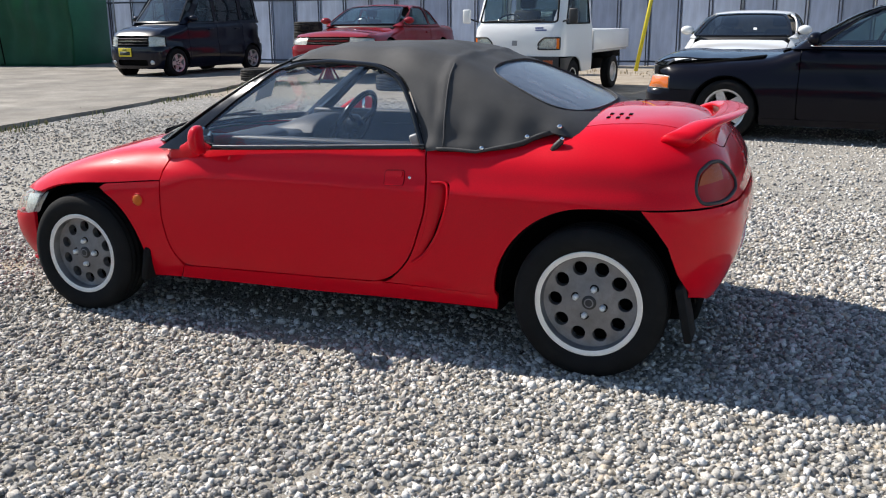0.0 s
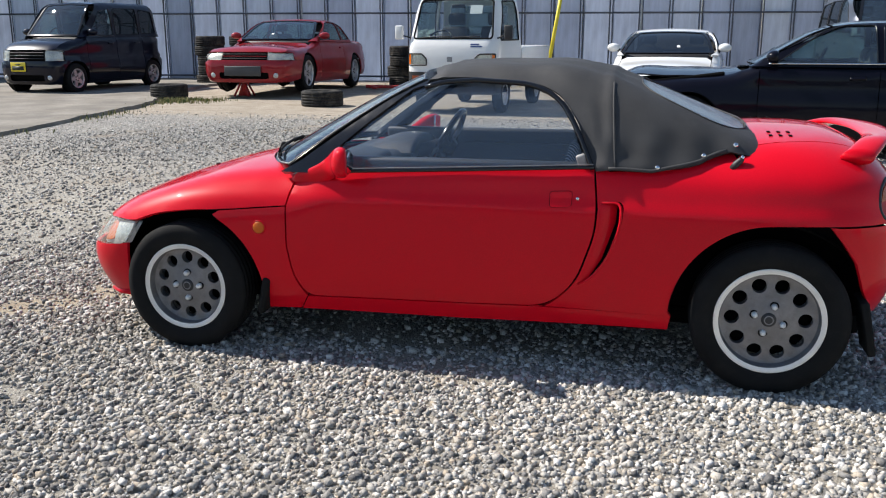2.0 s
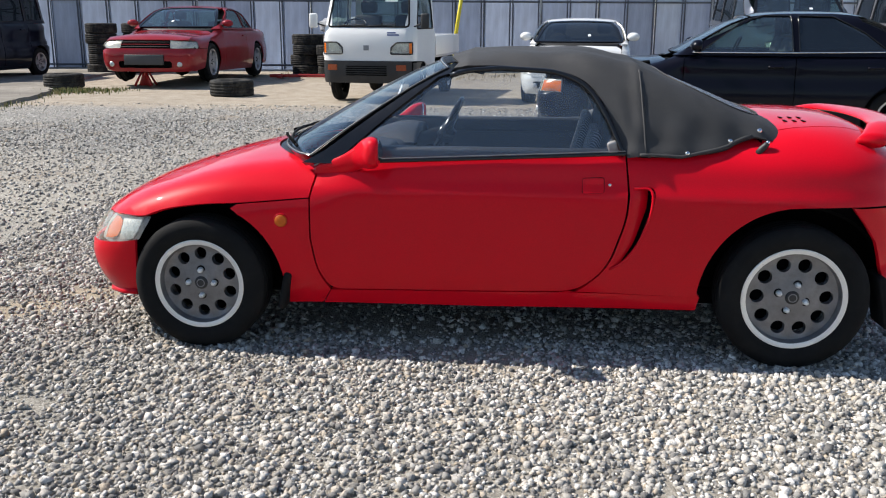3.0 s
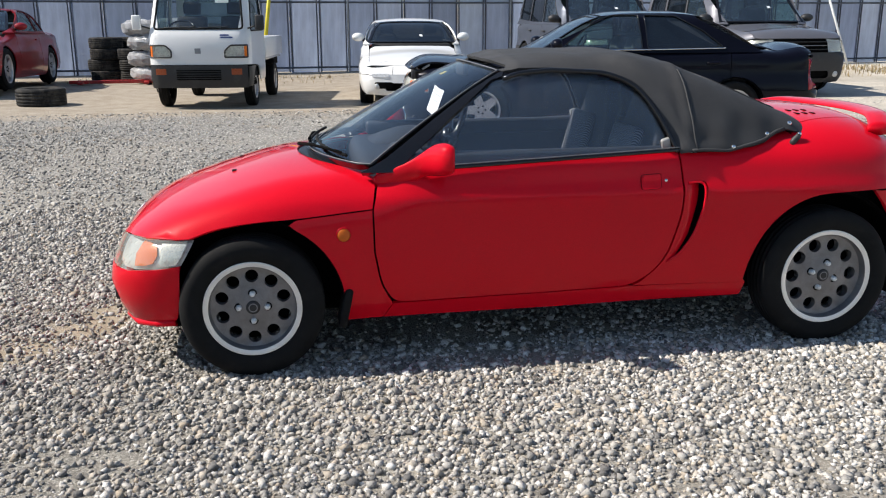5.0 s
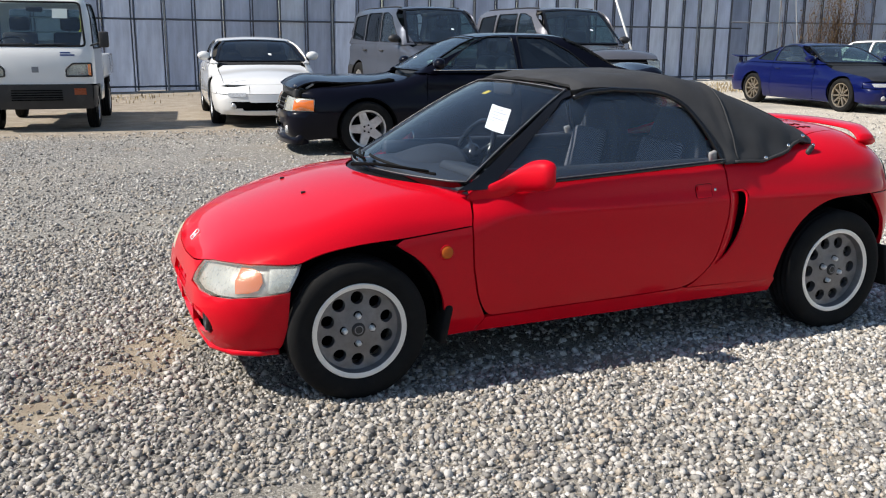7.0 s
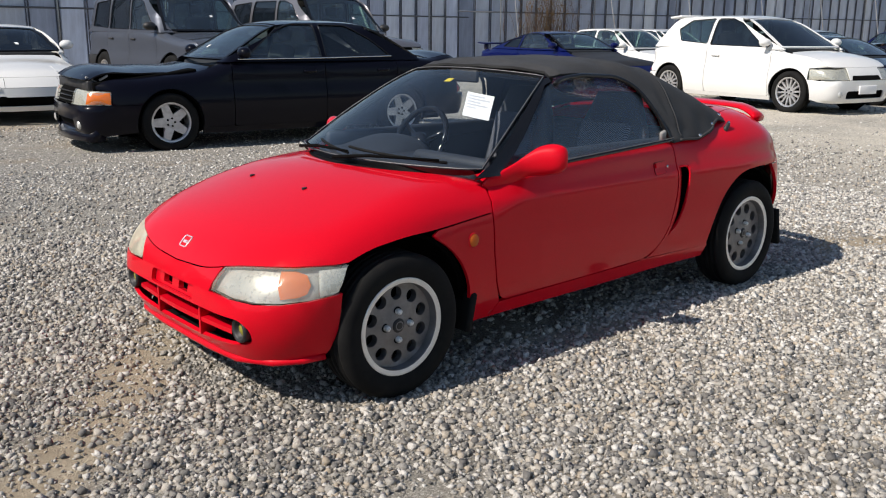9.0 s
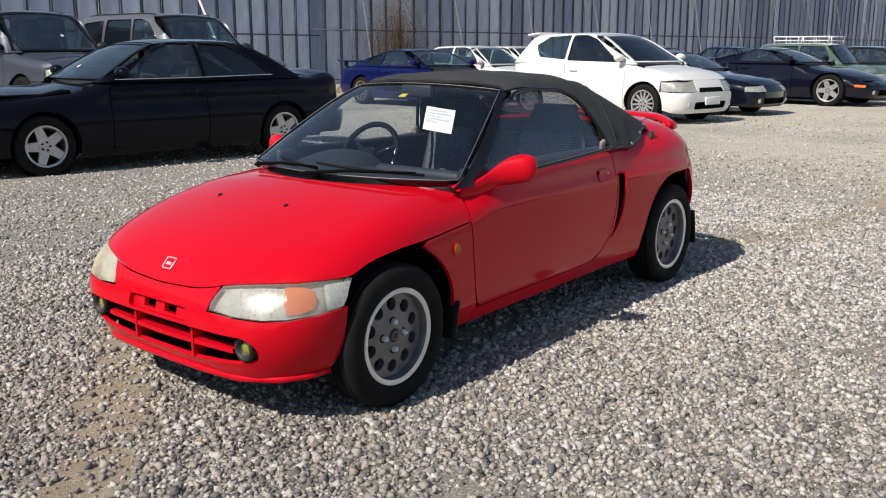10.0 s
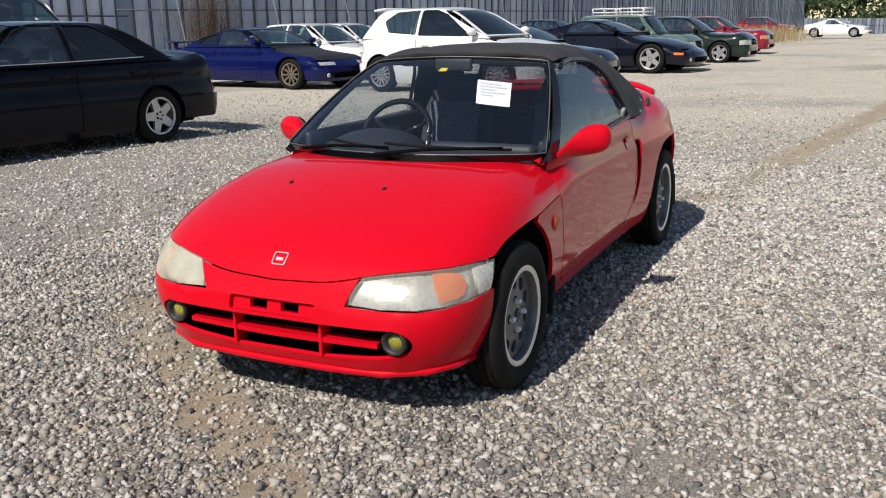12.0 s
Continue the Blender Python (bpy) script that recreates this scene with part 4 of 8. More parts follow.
    for base_y, tip_y, tip_x in ((0.02, -0.44, -0.72), (0.40, -0.02, -0.90)):
        w = from_centre(shrunk(g, -0.018), c, [(-0.96 + 0.8 * base_y ** 2, base_y, 0.775), (-0.93 + 0.8 * (base_y * 0.6 + tip_y * 0.4) ** 2, base_y * 0.6 + tip_y * 0.4, 0.795), (-0.91 + 0.8 * tip_y ** 2, tip_y, 0.800)])
        arm = part("wiper", tube(w, 0.008, 8, 0.005), UNDER, roadster, "black wiper arm and blade")
        blade = from_centre(shrunk(g, -0.010), c, [(-0.93 + 0.8 * y * y, y, 0.792 + 0.02 * t) for t in np.linspace(0, 1, 9) for y in (tip_y * 1.08 + (base_y * 0.75 - tip_y * 1.08) * t,)])
        part("wiper_blade", tube(blade, 0.006, 6), RUBBER, arm)
    # mirrors: one smooth shell that swells from its foot on the window corner
    stations = ((0.592, -0.625, 0.708, 0.060, 0.036), (0.606, -0.580, 0.726, 0.054, 0.036), (0.624, -0.532, 0.750, 0.047, 0.036), (0.646, -0.486, 0.776, 0.044, 0.044), (0.676, -0.456, 0.792, 0.045, 0.057),
                (0.712, -0.436, 0.801, 0.043, 0.060), (0.748, -0.424, 0.805, 0.037, 0.054), (0.769, -0.418, 0.807, 0.026, 0.040), (0.779, -0.415, 0.807, 0.008, 0.014))
    fine = np.linspace(0, len(stations) - 1, 25)
    spline = [curve(*[(i, st[k]) for i, st in enumerate(stations)])(fine) for k in range(5)]
    for s in (-1, 1):
        bm = bmesh.new()
        rows = []
        for k, (y, x, z, rx, rz) in enumerate(zip(*spline)):
            y, z = (y + 0.055 * k / 24, z - 0.008 * k / 24) if s > 0 else (y, z)
            ang = np.linspace(0, 2 * math.pi, 28, endpoint=False)
            rows.append([bm.verts.new((x + rx * min(math.cos(t), 0.55), s * y, z + rz * math.copysign(abs(math.sin(t)) ** 0.9, math.sin(t)))) for t in ang])
        for p, q in zip(rows, rows[1:]):
            for j in range(28):
                bm.faces.new((p[j], p[(j + 1) % 28], q[(j + 1) % 28], q[j]))
        bm.faces.new(rows[0])
        bm.faces.new(rows[-1])
        bmesh.ops.recalc_face_normals(bm, faces=bm.faces)
        mir = part("door_mirror", bm, RED, roadster, "red door mirror")
        glass_m = moved(lathe([(0.0, -0.002), (0.040, -0.002), (0.042, 0.004)], 28), pose(-0.4165, 0.748 if s > 0 else -0.708, 0.802, 0, 0, 90 + s * 12) @ Matrix.Diagonal((1.35, 1, 1.2, 1)))
        part("mirror_glass", glass_m, CHROME, mir, "mirror glass")


def build_interior():
    part("dashboard", moved(box(-0.16, 0.16, -0.55, 0.55, -0.12, 0.09, 0.06, 4), pose(-0.56, 0, 0.66)), DASH, roadster, "dark dashboard")
    bm = bmesh.new()
    rows = []
    for u in np.linspace(0, 1, 13):
        x = -0.66 + 0.30 * u
        rise = 0.075 * math.sin(math.pi * min(1.0, u * 0.62 + 0.02)) ** 1.2
        rows.append([bm.verts.new((x, 0.30 + 0.215 * w, 0.735 + rise * max(0.0, 1 - w * w) ** 0.6)) for w in np.linspace(-1, 1, 17)])
    for p, q in zip(rows, rows[1:]):
        for k in range(16):
            bm.faces.new((p[k], p[k + 1], q[k + 1], q[k]))
    low = [bm.verts.new((w.co.x - 0.03, w.co.y, 0.70)) for w in rows[-1]]
    for k in range(16):
        bm.faces.new((rows[-1][k], rows[-1][k + 1], low[k + 1], low[k]))
    bmesh.ops.recalc_face_normals(bm, faces=bm.faces)
    part("instrument_hood", bm, DASH, roadster, "rounded instrument hood")
    part("dash_roll", moved(box(-0.07, 0.07, -0.24, 0.24, -0.03, 0.03, 0.028, 4), pose(-0.50, -0.26, 0.745, 0, 10)), DASH, roadster)
    part("cabin_floor", box(-0.8, 0.62, -0.56, 0.56, 0.235, 0.255), CLOTH, roadster)
    part("rear_bulkhead", moved(box(-0.03, 0.03, -0.57, 0.57, -0.32, 0.27, 0.02), pose(0.60, 0, 0.56, 0, 8)), CLOTH, roadster, "dark padded bulkhead")
    part("centre_console", box(-0.45, 0.55, -0.085, 0.085, 0.25, 0.47, 0.03, 3), DASH, roadster)
    part("parcel_shelf", box(0.58, 0.98, -0.50, 0.50, 0.78, 0.80, 0.008), CLOTH, roadster)
    for s in (-1, 1):
        part("door_lining", box(-0.62, 0.50, s * 0.566 - 0.020, s * 0.566 + 0.020, 0.27, 0.785, 0.012), DASH, roadster, "dark door lining")
        part("door_cap", box(-0.62, 0.50, s * 0.562 - 0.028, s * 0.562 + 0.028, 0.735, 0.808, 0.014), DASH, roadster)
    wheel_c = Vector((-0.26, 0.30, 0.755))
    tilt = pose(*wheel_c, 0, 28, 0)
    ring = [(0, 0.178 * math.cos(t), 0.178 * math.sin(t)) for t in np.linspace(0, 2 * math.pi, 40, endpoint=False)]
    sw = part("steering_wheel", moved(tube(ring, 0.014, 10, closed=True), tilt), TRIM, roadster, "black three-spoke steering wheel")
    hub = lathe([(0.0, -0.03), (0.045, -0.028), (0.055, 0.0), (0.035, 0.05)], 24, tilt @ pose(0, 0, 0, 0, 0, -90))
    part("wheel_boss", hub, TRIM, sw)
    for a in (90, 210, 330):
        e = (0.012, 0.17 * math.cos(radians(a + 180)), 0.17 * math.sin(radians(a + 180)))
        part("wheel_spoke", moved(tube([(0.02, 0, 0), e], 0.016, 8, 0.010), tilt), TRIM, sw)
    part("column", moved(tube([(0, 0, 0.0), (-0.28, 0, -0.08)], 0.035, 12), pose(*wheel_c)), PLASTIC, sw)

    def seat(y):
        cushion = box(-0.24, 0.24, -0.215, 0.215, -0.08, 0.07, 0.055, 4)
        base = part("seat", moved(cushion, pose(0.12, y, 0.38, 0, -8)), CLOTH, roadster, "dark cloth bucket seat with striped centre")
        bk = bmesh.new()
        rows = []
        for i in range(15):
            t = i / 14
            w = 0.225 - 0.03 * t - (0.085 * max(0, t - 0.68) / 0.32)
            zz = 0.40 + 0.60 * t
            xx = 0.36 + 0.16 * t + 0.03 * math.sin(math.pi * t)
            th = 0.075 - 0.02 * t
            rows.append([bk.verts.new((xx + th * math.sin(a) - 0.035 * abs(math.cos(a)) ** 4, y + w * math.copysign(abs(math.cos(a)) ** 0.55, math.cos(a)), zz)) for a in np.linspace(0, 2 * math.pi, 24, endpoint=False)])
        for p, q in zip(rows, rows[1:]):
            for j in range(24):
                bk.faces.new((p[j], p[(j + 1) % 24], q[(j + 1) % 24], q[j]))
        bk.faces.new(rows[0])
        bk.faces.new(rows[-1])
        bmesh.ops.recalc_face_normals(bk, faces=bk.faces)
        back = part("backrest", bk, CLOTH, base)
        pad = moved(box(-0.02, 0.02, -0.145, 0.145, -0.21, 0.21, 0.018, 3), pose(0.362, y, 0.66, 0, 15))
        part("backrest_panel", pad, ZEBRA, back, "striped cloth panel")
    seat(0.30)
    seat(-0.30)
    part("gear_lever", tube([(-0.05, 0, 0.46), (-0.08, 0, 0.56)], 0.010, 8, 0.018), PLASTIC, roadster)
    part("inner_mirror", moved(box(-0.012, 0.012, -0.09, 0.09, -0.028, 0.028, 0.010, 3), pose(-0.24, 0.0, 1.085)), PLASTIC, roadster, "black inner mirror")
    for s in (-1, 1):
        part("sun_visor", moved(box(-0.05, 0.05, -0.15, 0.15, -0.008, 0.008, 0.006), pose(-0.09, s * 0.21, 1.085, 0, 12)), CLOTH, roadster)


def paper_in_screen():
    """The sheet behind the glass, with rows of print, and the small yellow tag."""
    g = shrunk(R_CABIN, 0.018)
    c = (0.1, 0, 0.8)
    root_ob = empty("paper_sheet", roadster.matrix_world.copy(), "white printed sheet taped behind the windscreen", "paper")
    top_l, top_r = from_centre(g, c, [(-0.45, -0.205, 1.062), (-0.45, -0.386, 1.052)])
    hang = np.array((-0.036, -0.004, -0.098))

    def leaf(name, u0, u1, v0, v1, lift, thick, mat):
        """A piece of the hanging sheet, bowed slightly across."""
        bm = bmesh.new()
        grid = []
        for v in np.linspace(v0, v1, 5):
            row = []
            for u in np.linspace(u0, u1, 7):
                p = top_l + (top_r - top_l) * u + hang * v + np.array((-0.006 * math.sin(math.pi * u) - lift, 0, 0))
                row.append((bm.verts.new(p), bm.verts.new(p + np.array((thick, 0, 0)))))
            grid.append(row)
        for p, q in zip(grid, grid[1:]):
            for k in range(6):
                bm.faces.new((p[k][0], p[k + 1][0], q[k + 1][0], q[k][0]))
                bm.faces.new((p[k][1], q[k][1], q[k + 1][1], p[k + 1][1]))
        bmesh.ops.recalc_face_normals(bm, faces=bm.faces)
        part(name, bm, mat, root_ob)
    leaf("sheet", 0, 1, 0, 1, 0.0, 0.001, PAPER)
    pale = surface("pale print", (0.55, 0.56, 0.60), 0.8)
    for k, end in enumerate((0.72, 0.90, 0.60, 0.86, 0.5)):
        leaf("print_bar", 0.10, end, 0.10 + 0.12 * k, 0.155 + 0.12 * k, 0.0015, 0.0005, pale)
    tag = empty("yellow_tag", roadster.matrix_world.copy(), "small yellow tag inside the windscreen", "tag")
    q = from_centre(g, c, [(-0.35, 0.035, 1.105), (-0.35, -0.005, 1.105), (-0.36, -0.005, 1.078), (-0.36, 0.035, 1.078)])
    part("tag_face", skin(g, c, (-1, 0, 0.4), [q], 0.02, 0, 0.002), YELLOW_PLATE, tag)


def annulus_face(r_out, holes, y_of, thickness, n=72, centre_hole=0.0):
    """A dished wheel face pierced by round holes; holes: (angle, distance, radius)."""
    th = np.linspace(0, 2 * math.pi, n, endpoint=False)
    loops = [np.stack([r_out * np.cos(th), r_out * np.sin(th)], 1)]
    for a, d, r in holes:
        h = np.linspace(0, 2 * math.pi, 20, endpoint=False)
        loops.append(np.stack([d * math.cos(a) + r * np.cos(h), d * math.sin(a) + r * np.sin(h)], 1))
    vs, faces = triangulated(loops, 0.022)
    bm = bmesh.new()
    bv = [bm.verts.new((x, y_of(math.hypot(x, z)), z)) for x, z in vs]
    for fc in faces:
        bm.faces.new([bv[i] for i in fc])
    rim = [e for e in bm.edges if len(e.link_faces) == 1]
    bm.normal_update()
    bmesh.ops.reverse_faces(bm, faces=[fc for fc in bm.faces if fc.normal.y > 0])
    bm.normal_update()
    o, i_ = {}, {}
    for e in rim:
        for v in e.verts:
            if v not in o:
                o[v] = bm.verts.new(v.co)
                i_[v] = bm.verts.new((v.co.x, v.co.y + thickness, v.co.z))
    for e in rim:
        lp = e.link_loops[0]
        a, b = lp.vert, lp.link_loop_next.vert
        bm.faces.new((o[b], o[a], i_[a], i_[b]))
    return bm


def tyre_mesh(r, rim_r, w, grooves=4):
    prof = [(rim_r - 0.004, -w * 0.40), (rim_r + 0.010, -w * 0.47), (rim_r + (r - rim_r) * 0.55, -w * 0.52), (r - 0.022, -w * 0.485), (r - 0.008, -w * 0.44), (r, -w * 0.36)]
    inner = []
    for j in range(grooves):
        y = -w * 0.28 + j * w * 0.56 / (grooves - 1)
        inner += [(r + 0.001, y - 0.006), (r - 0.007, y - 0.004), (r - 0.007, y + 0.004), (r + 0.001, y + 0.006)]
    prof = prof + inner + [(a, -b) for a, b in prof[::-1]]
    return lathe(prof, 64)


def roadster_wheel(name, x, z, r, rim_r, side, spin):
    w = 0.158
    wheel = empty(name, pose(0, 0, 0), "", "")
    for k in ("label", "category"):
        if k in wheel:
            del wheel[k]
    wheel.parent = roadster
    wheel.matrix_local = pose(x, side * 0.605, z, 0, spin, 0 if side < 0 else 180)
    part("tyre", tyre_mesh(r, rim_r, w), RUBBER, wheel, "black road tyre")
    dish = curve((0.0, -0.048), (0.03, -0.046), (0.06, -0.040), (0.10, -0.036), (rim_r - 0.030, -0.032), (rim_r - 0.023, -0.036))
    hr = 0.0225 * rim_r / 0.165
    holes = [(2 * math.pi * (i + 0.5) / 10, rim_r * 0.665, hr) for i in range(10)]
    face = annulus_face(rim_r - 0.021, holes, lambda q: float(dish(q)), 0.03)
    part("rim", face, ALLOY, wheel, "dull grey alloy wheel with ten round holes")
    part("rim_barrel", lathe([(rim_r - 0.022, -0.028), (rim_r - 0.0215, -0.044), (rim_r - 0.019, -0.062), (rim_r - 0.0165, -0.067)], 64), ALLOY, wheel)
    part("rim_lip", lathe([(rim_r - 0.0165, -0.067), (rim_r - 0.002, -0.071), (rim_r + 0.002, -0.071), (rim_r + 0.007, -0.060), (rim_r - 0.002, -0.03), (rim_r - 0.01, 0.07)], 64), LIP, wheel, "scuffed polished rim lip")
    part("brake_disc", lathe([(0.0, 0.012), (rim_r - 0.04, 0.012), (rim_r - 0.04, 0.03)], 40), UNDER, wheel)
    for i in range(4):
        a = math.pi / 2 * i
        m = pose(0.052 * math.cos(a), -0.040, 0.052 * math.sin(a))
        part("wheel_nut", lathe([(0.0, -0.022), (0.006, -0.022), (0.010, -0.018), (0.0115, -0.010), (0.0125, 0.008)], 6, m), LAMP_EDGE, wheel, "bright wheel nut")
        # dark ring painted as the shade round each nut
        part("nut_seat", lathe([(0.012, -0.002), (0.0165, -0.0015), (0.017, 0.004)], 20, m), UNDER, wheel, "near-black ring as shade round the nut")
    cap = part("centre_cap", lathe([(0.0, -0.053), (0.020, -0.052), (0.026, -0.048), (0.027, -0.040)], 32), PLASTIC, wheel, "dark centre cap")
    part("cap_mark", lathe([(0.013, -0.0535), (0.015, -0.0545), (0.017, -0.0535)], 24), ALLOY, cap)


build_roadster_body()
build_spoiler()
build_top()
build_interior()
paper_in_screen()
roadster_wheel("front_wheel", *AXLE_F, 0.264, 0.177, -1, 0)
roadster_wheel("front_wheel", *AXLE_F, 0.264, 0.177, 1, 30)
roadster_wheel("rear_wheel", *AXLE_R, 0.276, 0.191, -1, 18)
roadster_wheel("rear_wheel", *AXLE_R, 0.276, 0.191, 1, 50)

# ---------------------------------------------------------------- other vehicles
def wheel_parts(parent, x, y, z, r, rim_r, width, spokes, alloy, steer=0.0, style="spoke"):
    """A road wheel: tyre, spoked rim and hub. Built for the left side and turned for the right."""
    m = pose(x, y, z, 0, 7 * spokes, steer + (0 if y < 0 else 180))
    ob = part("wheel", moved(tyre_mesh(r, rim_r, width, 3), m), RUBBER, parent, "black tyre")
    bm = lathe([(rim_r - 0.02, -width * 0.38), (rim_r - 0.014, -width * 0.44), (rim_r + 0.004, -width * 0.46), (rim_r + 0.004, -width * 0.38), (rim_r - 0.02, 0.02), (rim_r - 0.05, width * 0.3)], 40)
    if style == "disc":
        joined(bm, lathe([(0.0, -width * 0.30), (0.06, -width * 0.32), (rim_r - 0.05, -width * 0.22), (rim_r - 0.015, -width * 0.30)], 32))
    else:
        joined(bm, lathe([(0.0, -width * 0.34), (0.05, -width * 0.34), (0.065, -width * 0.26), (0.065, 0.0)], 24))
        wd = (0.052 if spokes <= 6 else 0.016) * rim_r / 0.2
        for i in range(spokes):
            a = 2 * math.pi * i / spokes
            sp = bmesh.new()
            v = [sp.verts.new(p) for p in ((0.04, -width * 0.33, -wd), (0.04, -width * 0.33, wd), (rim_r - 0.01, -width * 0.36, wd * 0.72), (rim_r - 0.01, -width * 0.36, -wd * 0.72),
                                           (0.04, -width * 0.1, -wd), (0.04, -width * 0.1, wd), (rim_r - 0.01, -width * 0.2, wd * 0.72), (rim_r - 0.01, -width * 0.2, -wd * 0.72))]
            for q in ((0, 1, 2, 3), (7, 6, 5, 4), (0, 4, 5, 1), (1, 5, 6, 2), (2, 6, 7, 3), (3, 7, 4, 0)):
                sp.faces.new([v[k] for k in q])
            bmesh.ops.recalc_face_normals(sp, faces=sp.faces)
            joined(bm, moved(sp, pose(0, 0, 0, 0, math.degrees(a), 0)))
    part("rim", moved(bm, m), alloy, ob, "alloy wheel rim", smooth=False)
    part("brake", moved(lathe([(0.0, 0.0), (rim_r * 0.8, 0.0), (rim_r * 0.8, 0.03)], 24), m), UNDER, ob)
    if style != "disc":
        for i in range(5):
            a = 2 * math.pi * (i + 0.5) / 5
            part("wheel_nut", moved(lathe([(0.0, -0.012), (0.011, -0.010), (0.012, 0.01)], 6), m @ pose(0.042 * math.cos(a), -width * 0.34, 0.042 * math.sin(a))), UNDER, ob)


def vehicle(name, at, label, paint, L, W, axles, wheel, hood, deck, belt, sill, roof, screen, back, bumper_z, hood_z, doors, windows, hatch=False, glass_mat=None, lamp=(0.40, 0.30), nose_drop=0.03, shoulder=0.06, crown=0.04, rim=(5, SILVER_ALLOY, "spoke"),
            tumble=0.30, roof_paint=None, lamp_mat=None, indicator=0.0, grille=True, step=0.07, seats=True, lamps_on_hood=False, nose_bow=0.12, lower_black=False, tint_rear=None):
    """A parked car facing its own -x. hood, deck: (x, z) lines of the upper side before and behind the cabin; belt: z of the window sills; screen, back: (x at the belt, x at the roof)."""
    gm = glass_mat or GREEN_GLASS
    car = empty(name, at, label, "car")
    x0, x1 = -L / 2, L / 2
    (xf, xr), (wr, rim_r, ww) = axles, wheel
    top = curve(*hood, (screen[0] + 0.25, belt + shoulder), *([(back[0] - 0.2, belt + shoulder)] if not hatch else []), *deck)
    nose = curve((0.1, x0 + 0.12), (0.22, x0 + 0.03), (0.38, x0), (bumper_z, x0 + 0.01), (bumper_z + 0.02, x0 + 0.02), (hood_z, x0 + 0.02 + nose_drop), (hood_z + 0.25, x0 + 0.35))
    tail = curve((0.1, x1 - 0.12), (0.25, x1 - 0.03), (0.45, x1), (bumper_z + 0.05, x1 - 0.01), (bumper_z + 0.08, x1 - 0.05), (belt, x1 - 0.09), (belt + 0.4, x1 - 0.35))
    f = solid(curve((x0, W * 0.86), (x0 + 0.5, W * 0.975), (xf + 0.2, W), (xr, W), (x1 - 0.35, W * 0.96), (x1, W * 0.88)),
              curve((0.12, 0.09), (0.25, 0.03), (0.42, 0.0), (0.58, 0.006), (0.68, 0.03), (belt, 0.055), (belt + 0.3, 0.25)),
              top, crown, nose, tail, nose_bow, 0.12, 0.11, 0.16, 0.16)
    sl = (screen[1] - screen[0]) / (roof - belt)
    bl = (back[0] - back[1]) / (roof - belt)
    g = solid(curve((screen[0], W - 0.075), (0, W - 0.062), (back[0], W - 0.09)), curve((belt - 0.1, -0.03), (belt, 0.0), (roof, tumble * (roof - belt)), (roof + 0.3, 0.4)),
              curve((screen[1] - 0.1, roof - 0.045), (screen[1] + 0.25, roof - 0.008), ((screen[1] + back[1]) / 2 + 0.1, roof), (back[1], roof - 0.03), (back[1] + 0.3, roof - 0.10)), 0.03,
              lambda z: screen[0] + sl * (np.asarray(z) - belt), lambda z: back[0] - bl * (np.asarray(z) - belt), 0.22, 0.12, 0.10, 0.05, 0.08, 1 / math.hypot(1, sl), 1 / math.hypot(1, bl))
    cat = np.concatenate
    ar = wr + 0.045
    arch_x = lambda ax, z, s: ax + s * math.sqrt(max(1e-4, ar ** 2 - (z - wr) ** 2))
    hy = W * 0.80
    cf, cr = (xf, 0, 0.35), (xr, 0, 0.4)
    xl = x0 + lamp[1]
    d0 = doors[0]
    # bonnet
    hf = on_end(f, line((0.0, hood_z), (-W * 0.70, hood_z)), -1)
    hs = on_top(f, line((hf[-1][0] + 0.05, -hy), (screen[0] - 0.06, -hy)), 0.3)
    ys = np.linspace(-hy, 0, 10)
    hc = on_top(f, np.stack([screen[0] - 0.08 + 0.22 * ys * ys, ys], 1), 0.3)
    part("bonnet", skin(f, ((x0 + screen[0]) / 2, 0, 0.2), (-0.15, 0, 1), [both(cat([hf, hs, hc[1:]]))], step, 0.003), paint, car)
    # wings
    xa = arch_x(xf, bumper_z, -1)
    arch = arc(xf, wr, ar, math.degrees(math.atan2(bumper_z - wr, xa - xf)), 0, 22)
    arch_down = arc(xf, wr, ar, 0, math.degrees(math.asin((sill - wr) / ar)), 6)[1:]
    xs = arch_down[-1][0]
    side_part = cat([line((xl, bumper_z), (xa, bumper_z))[:-1], arch, arch_down, line((xs, sill), (d0, sill), (d0, belt - 0.03))[1:]])
    top_part = cat([on_top(f, line((d0, -hy - 0.01), (screen[0] - 0.06, -hy), (hf[-1][0] + 0.08, -hy)), 0.3), from_centre(f, cf, [hf[-1] + np.array((0.03, -0.04, 0))]), on_side(f, line((xl, hood_z - 0.02), (xl, bumper_z + 0.02), step=0.05))])
    sides("front_wing", skin(f, (xf + 0.05, 0, 0.4), (0, -1, 0.25), [cat([on_side(f, side_part), top_part])], step, 0.003), paint, car)
    # front bumper
    low = 0.17
    bump_half = cat([on_end(f, line((0, bumper_z), (-W * 0.68, bumper_z)), -1), on_side(f, line((xl, bumper_z), (xa, bumper_z)))])
    arch_f = arc(xf, wr, ar, math.degrees(math.atan2(bumper_z - wr, xa - xf)), 200, 12)[1:]
    arch_f = arch_f[arch_f[:, 1] > low + 0.03]
    bump_half = cat([bump_half, on_side(f, arch_f), from_centre(f, cf, [(x0 + 0.25, -W * 0.9, low), (x0 + 0.1, -W * 0.6, low)]), on_end(f, line((-W * 0.4, low), (0, low)), -1)])
    mouth = on_end(f, line((W * 0.52, 0.235, 0.04), (W * 0.52, 0.345, 0.04), (-W * 0.52, 0.345, 0.04), (-W * 0.52, 0.235, 0.04), closed=True, step=0.06), -1)
    fb = part("front_bumper", skin(f, cf, (-1, 0, 0), [both(bump_half), mouth], step, 0.003), PLASTIC if lower_black else paint, car)
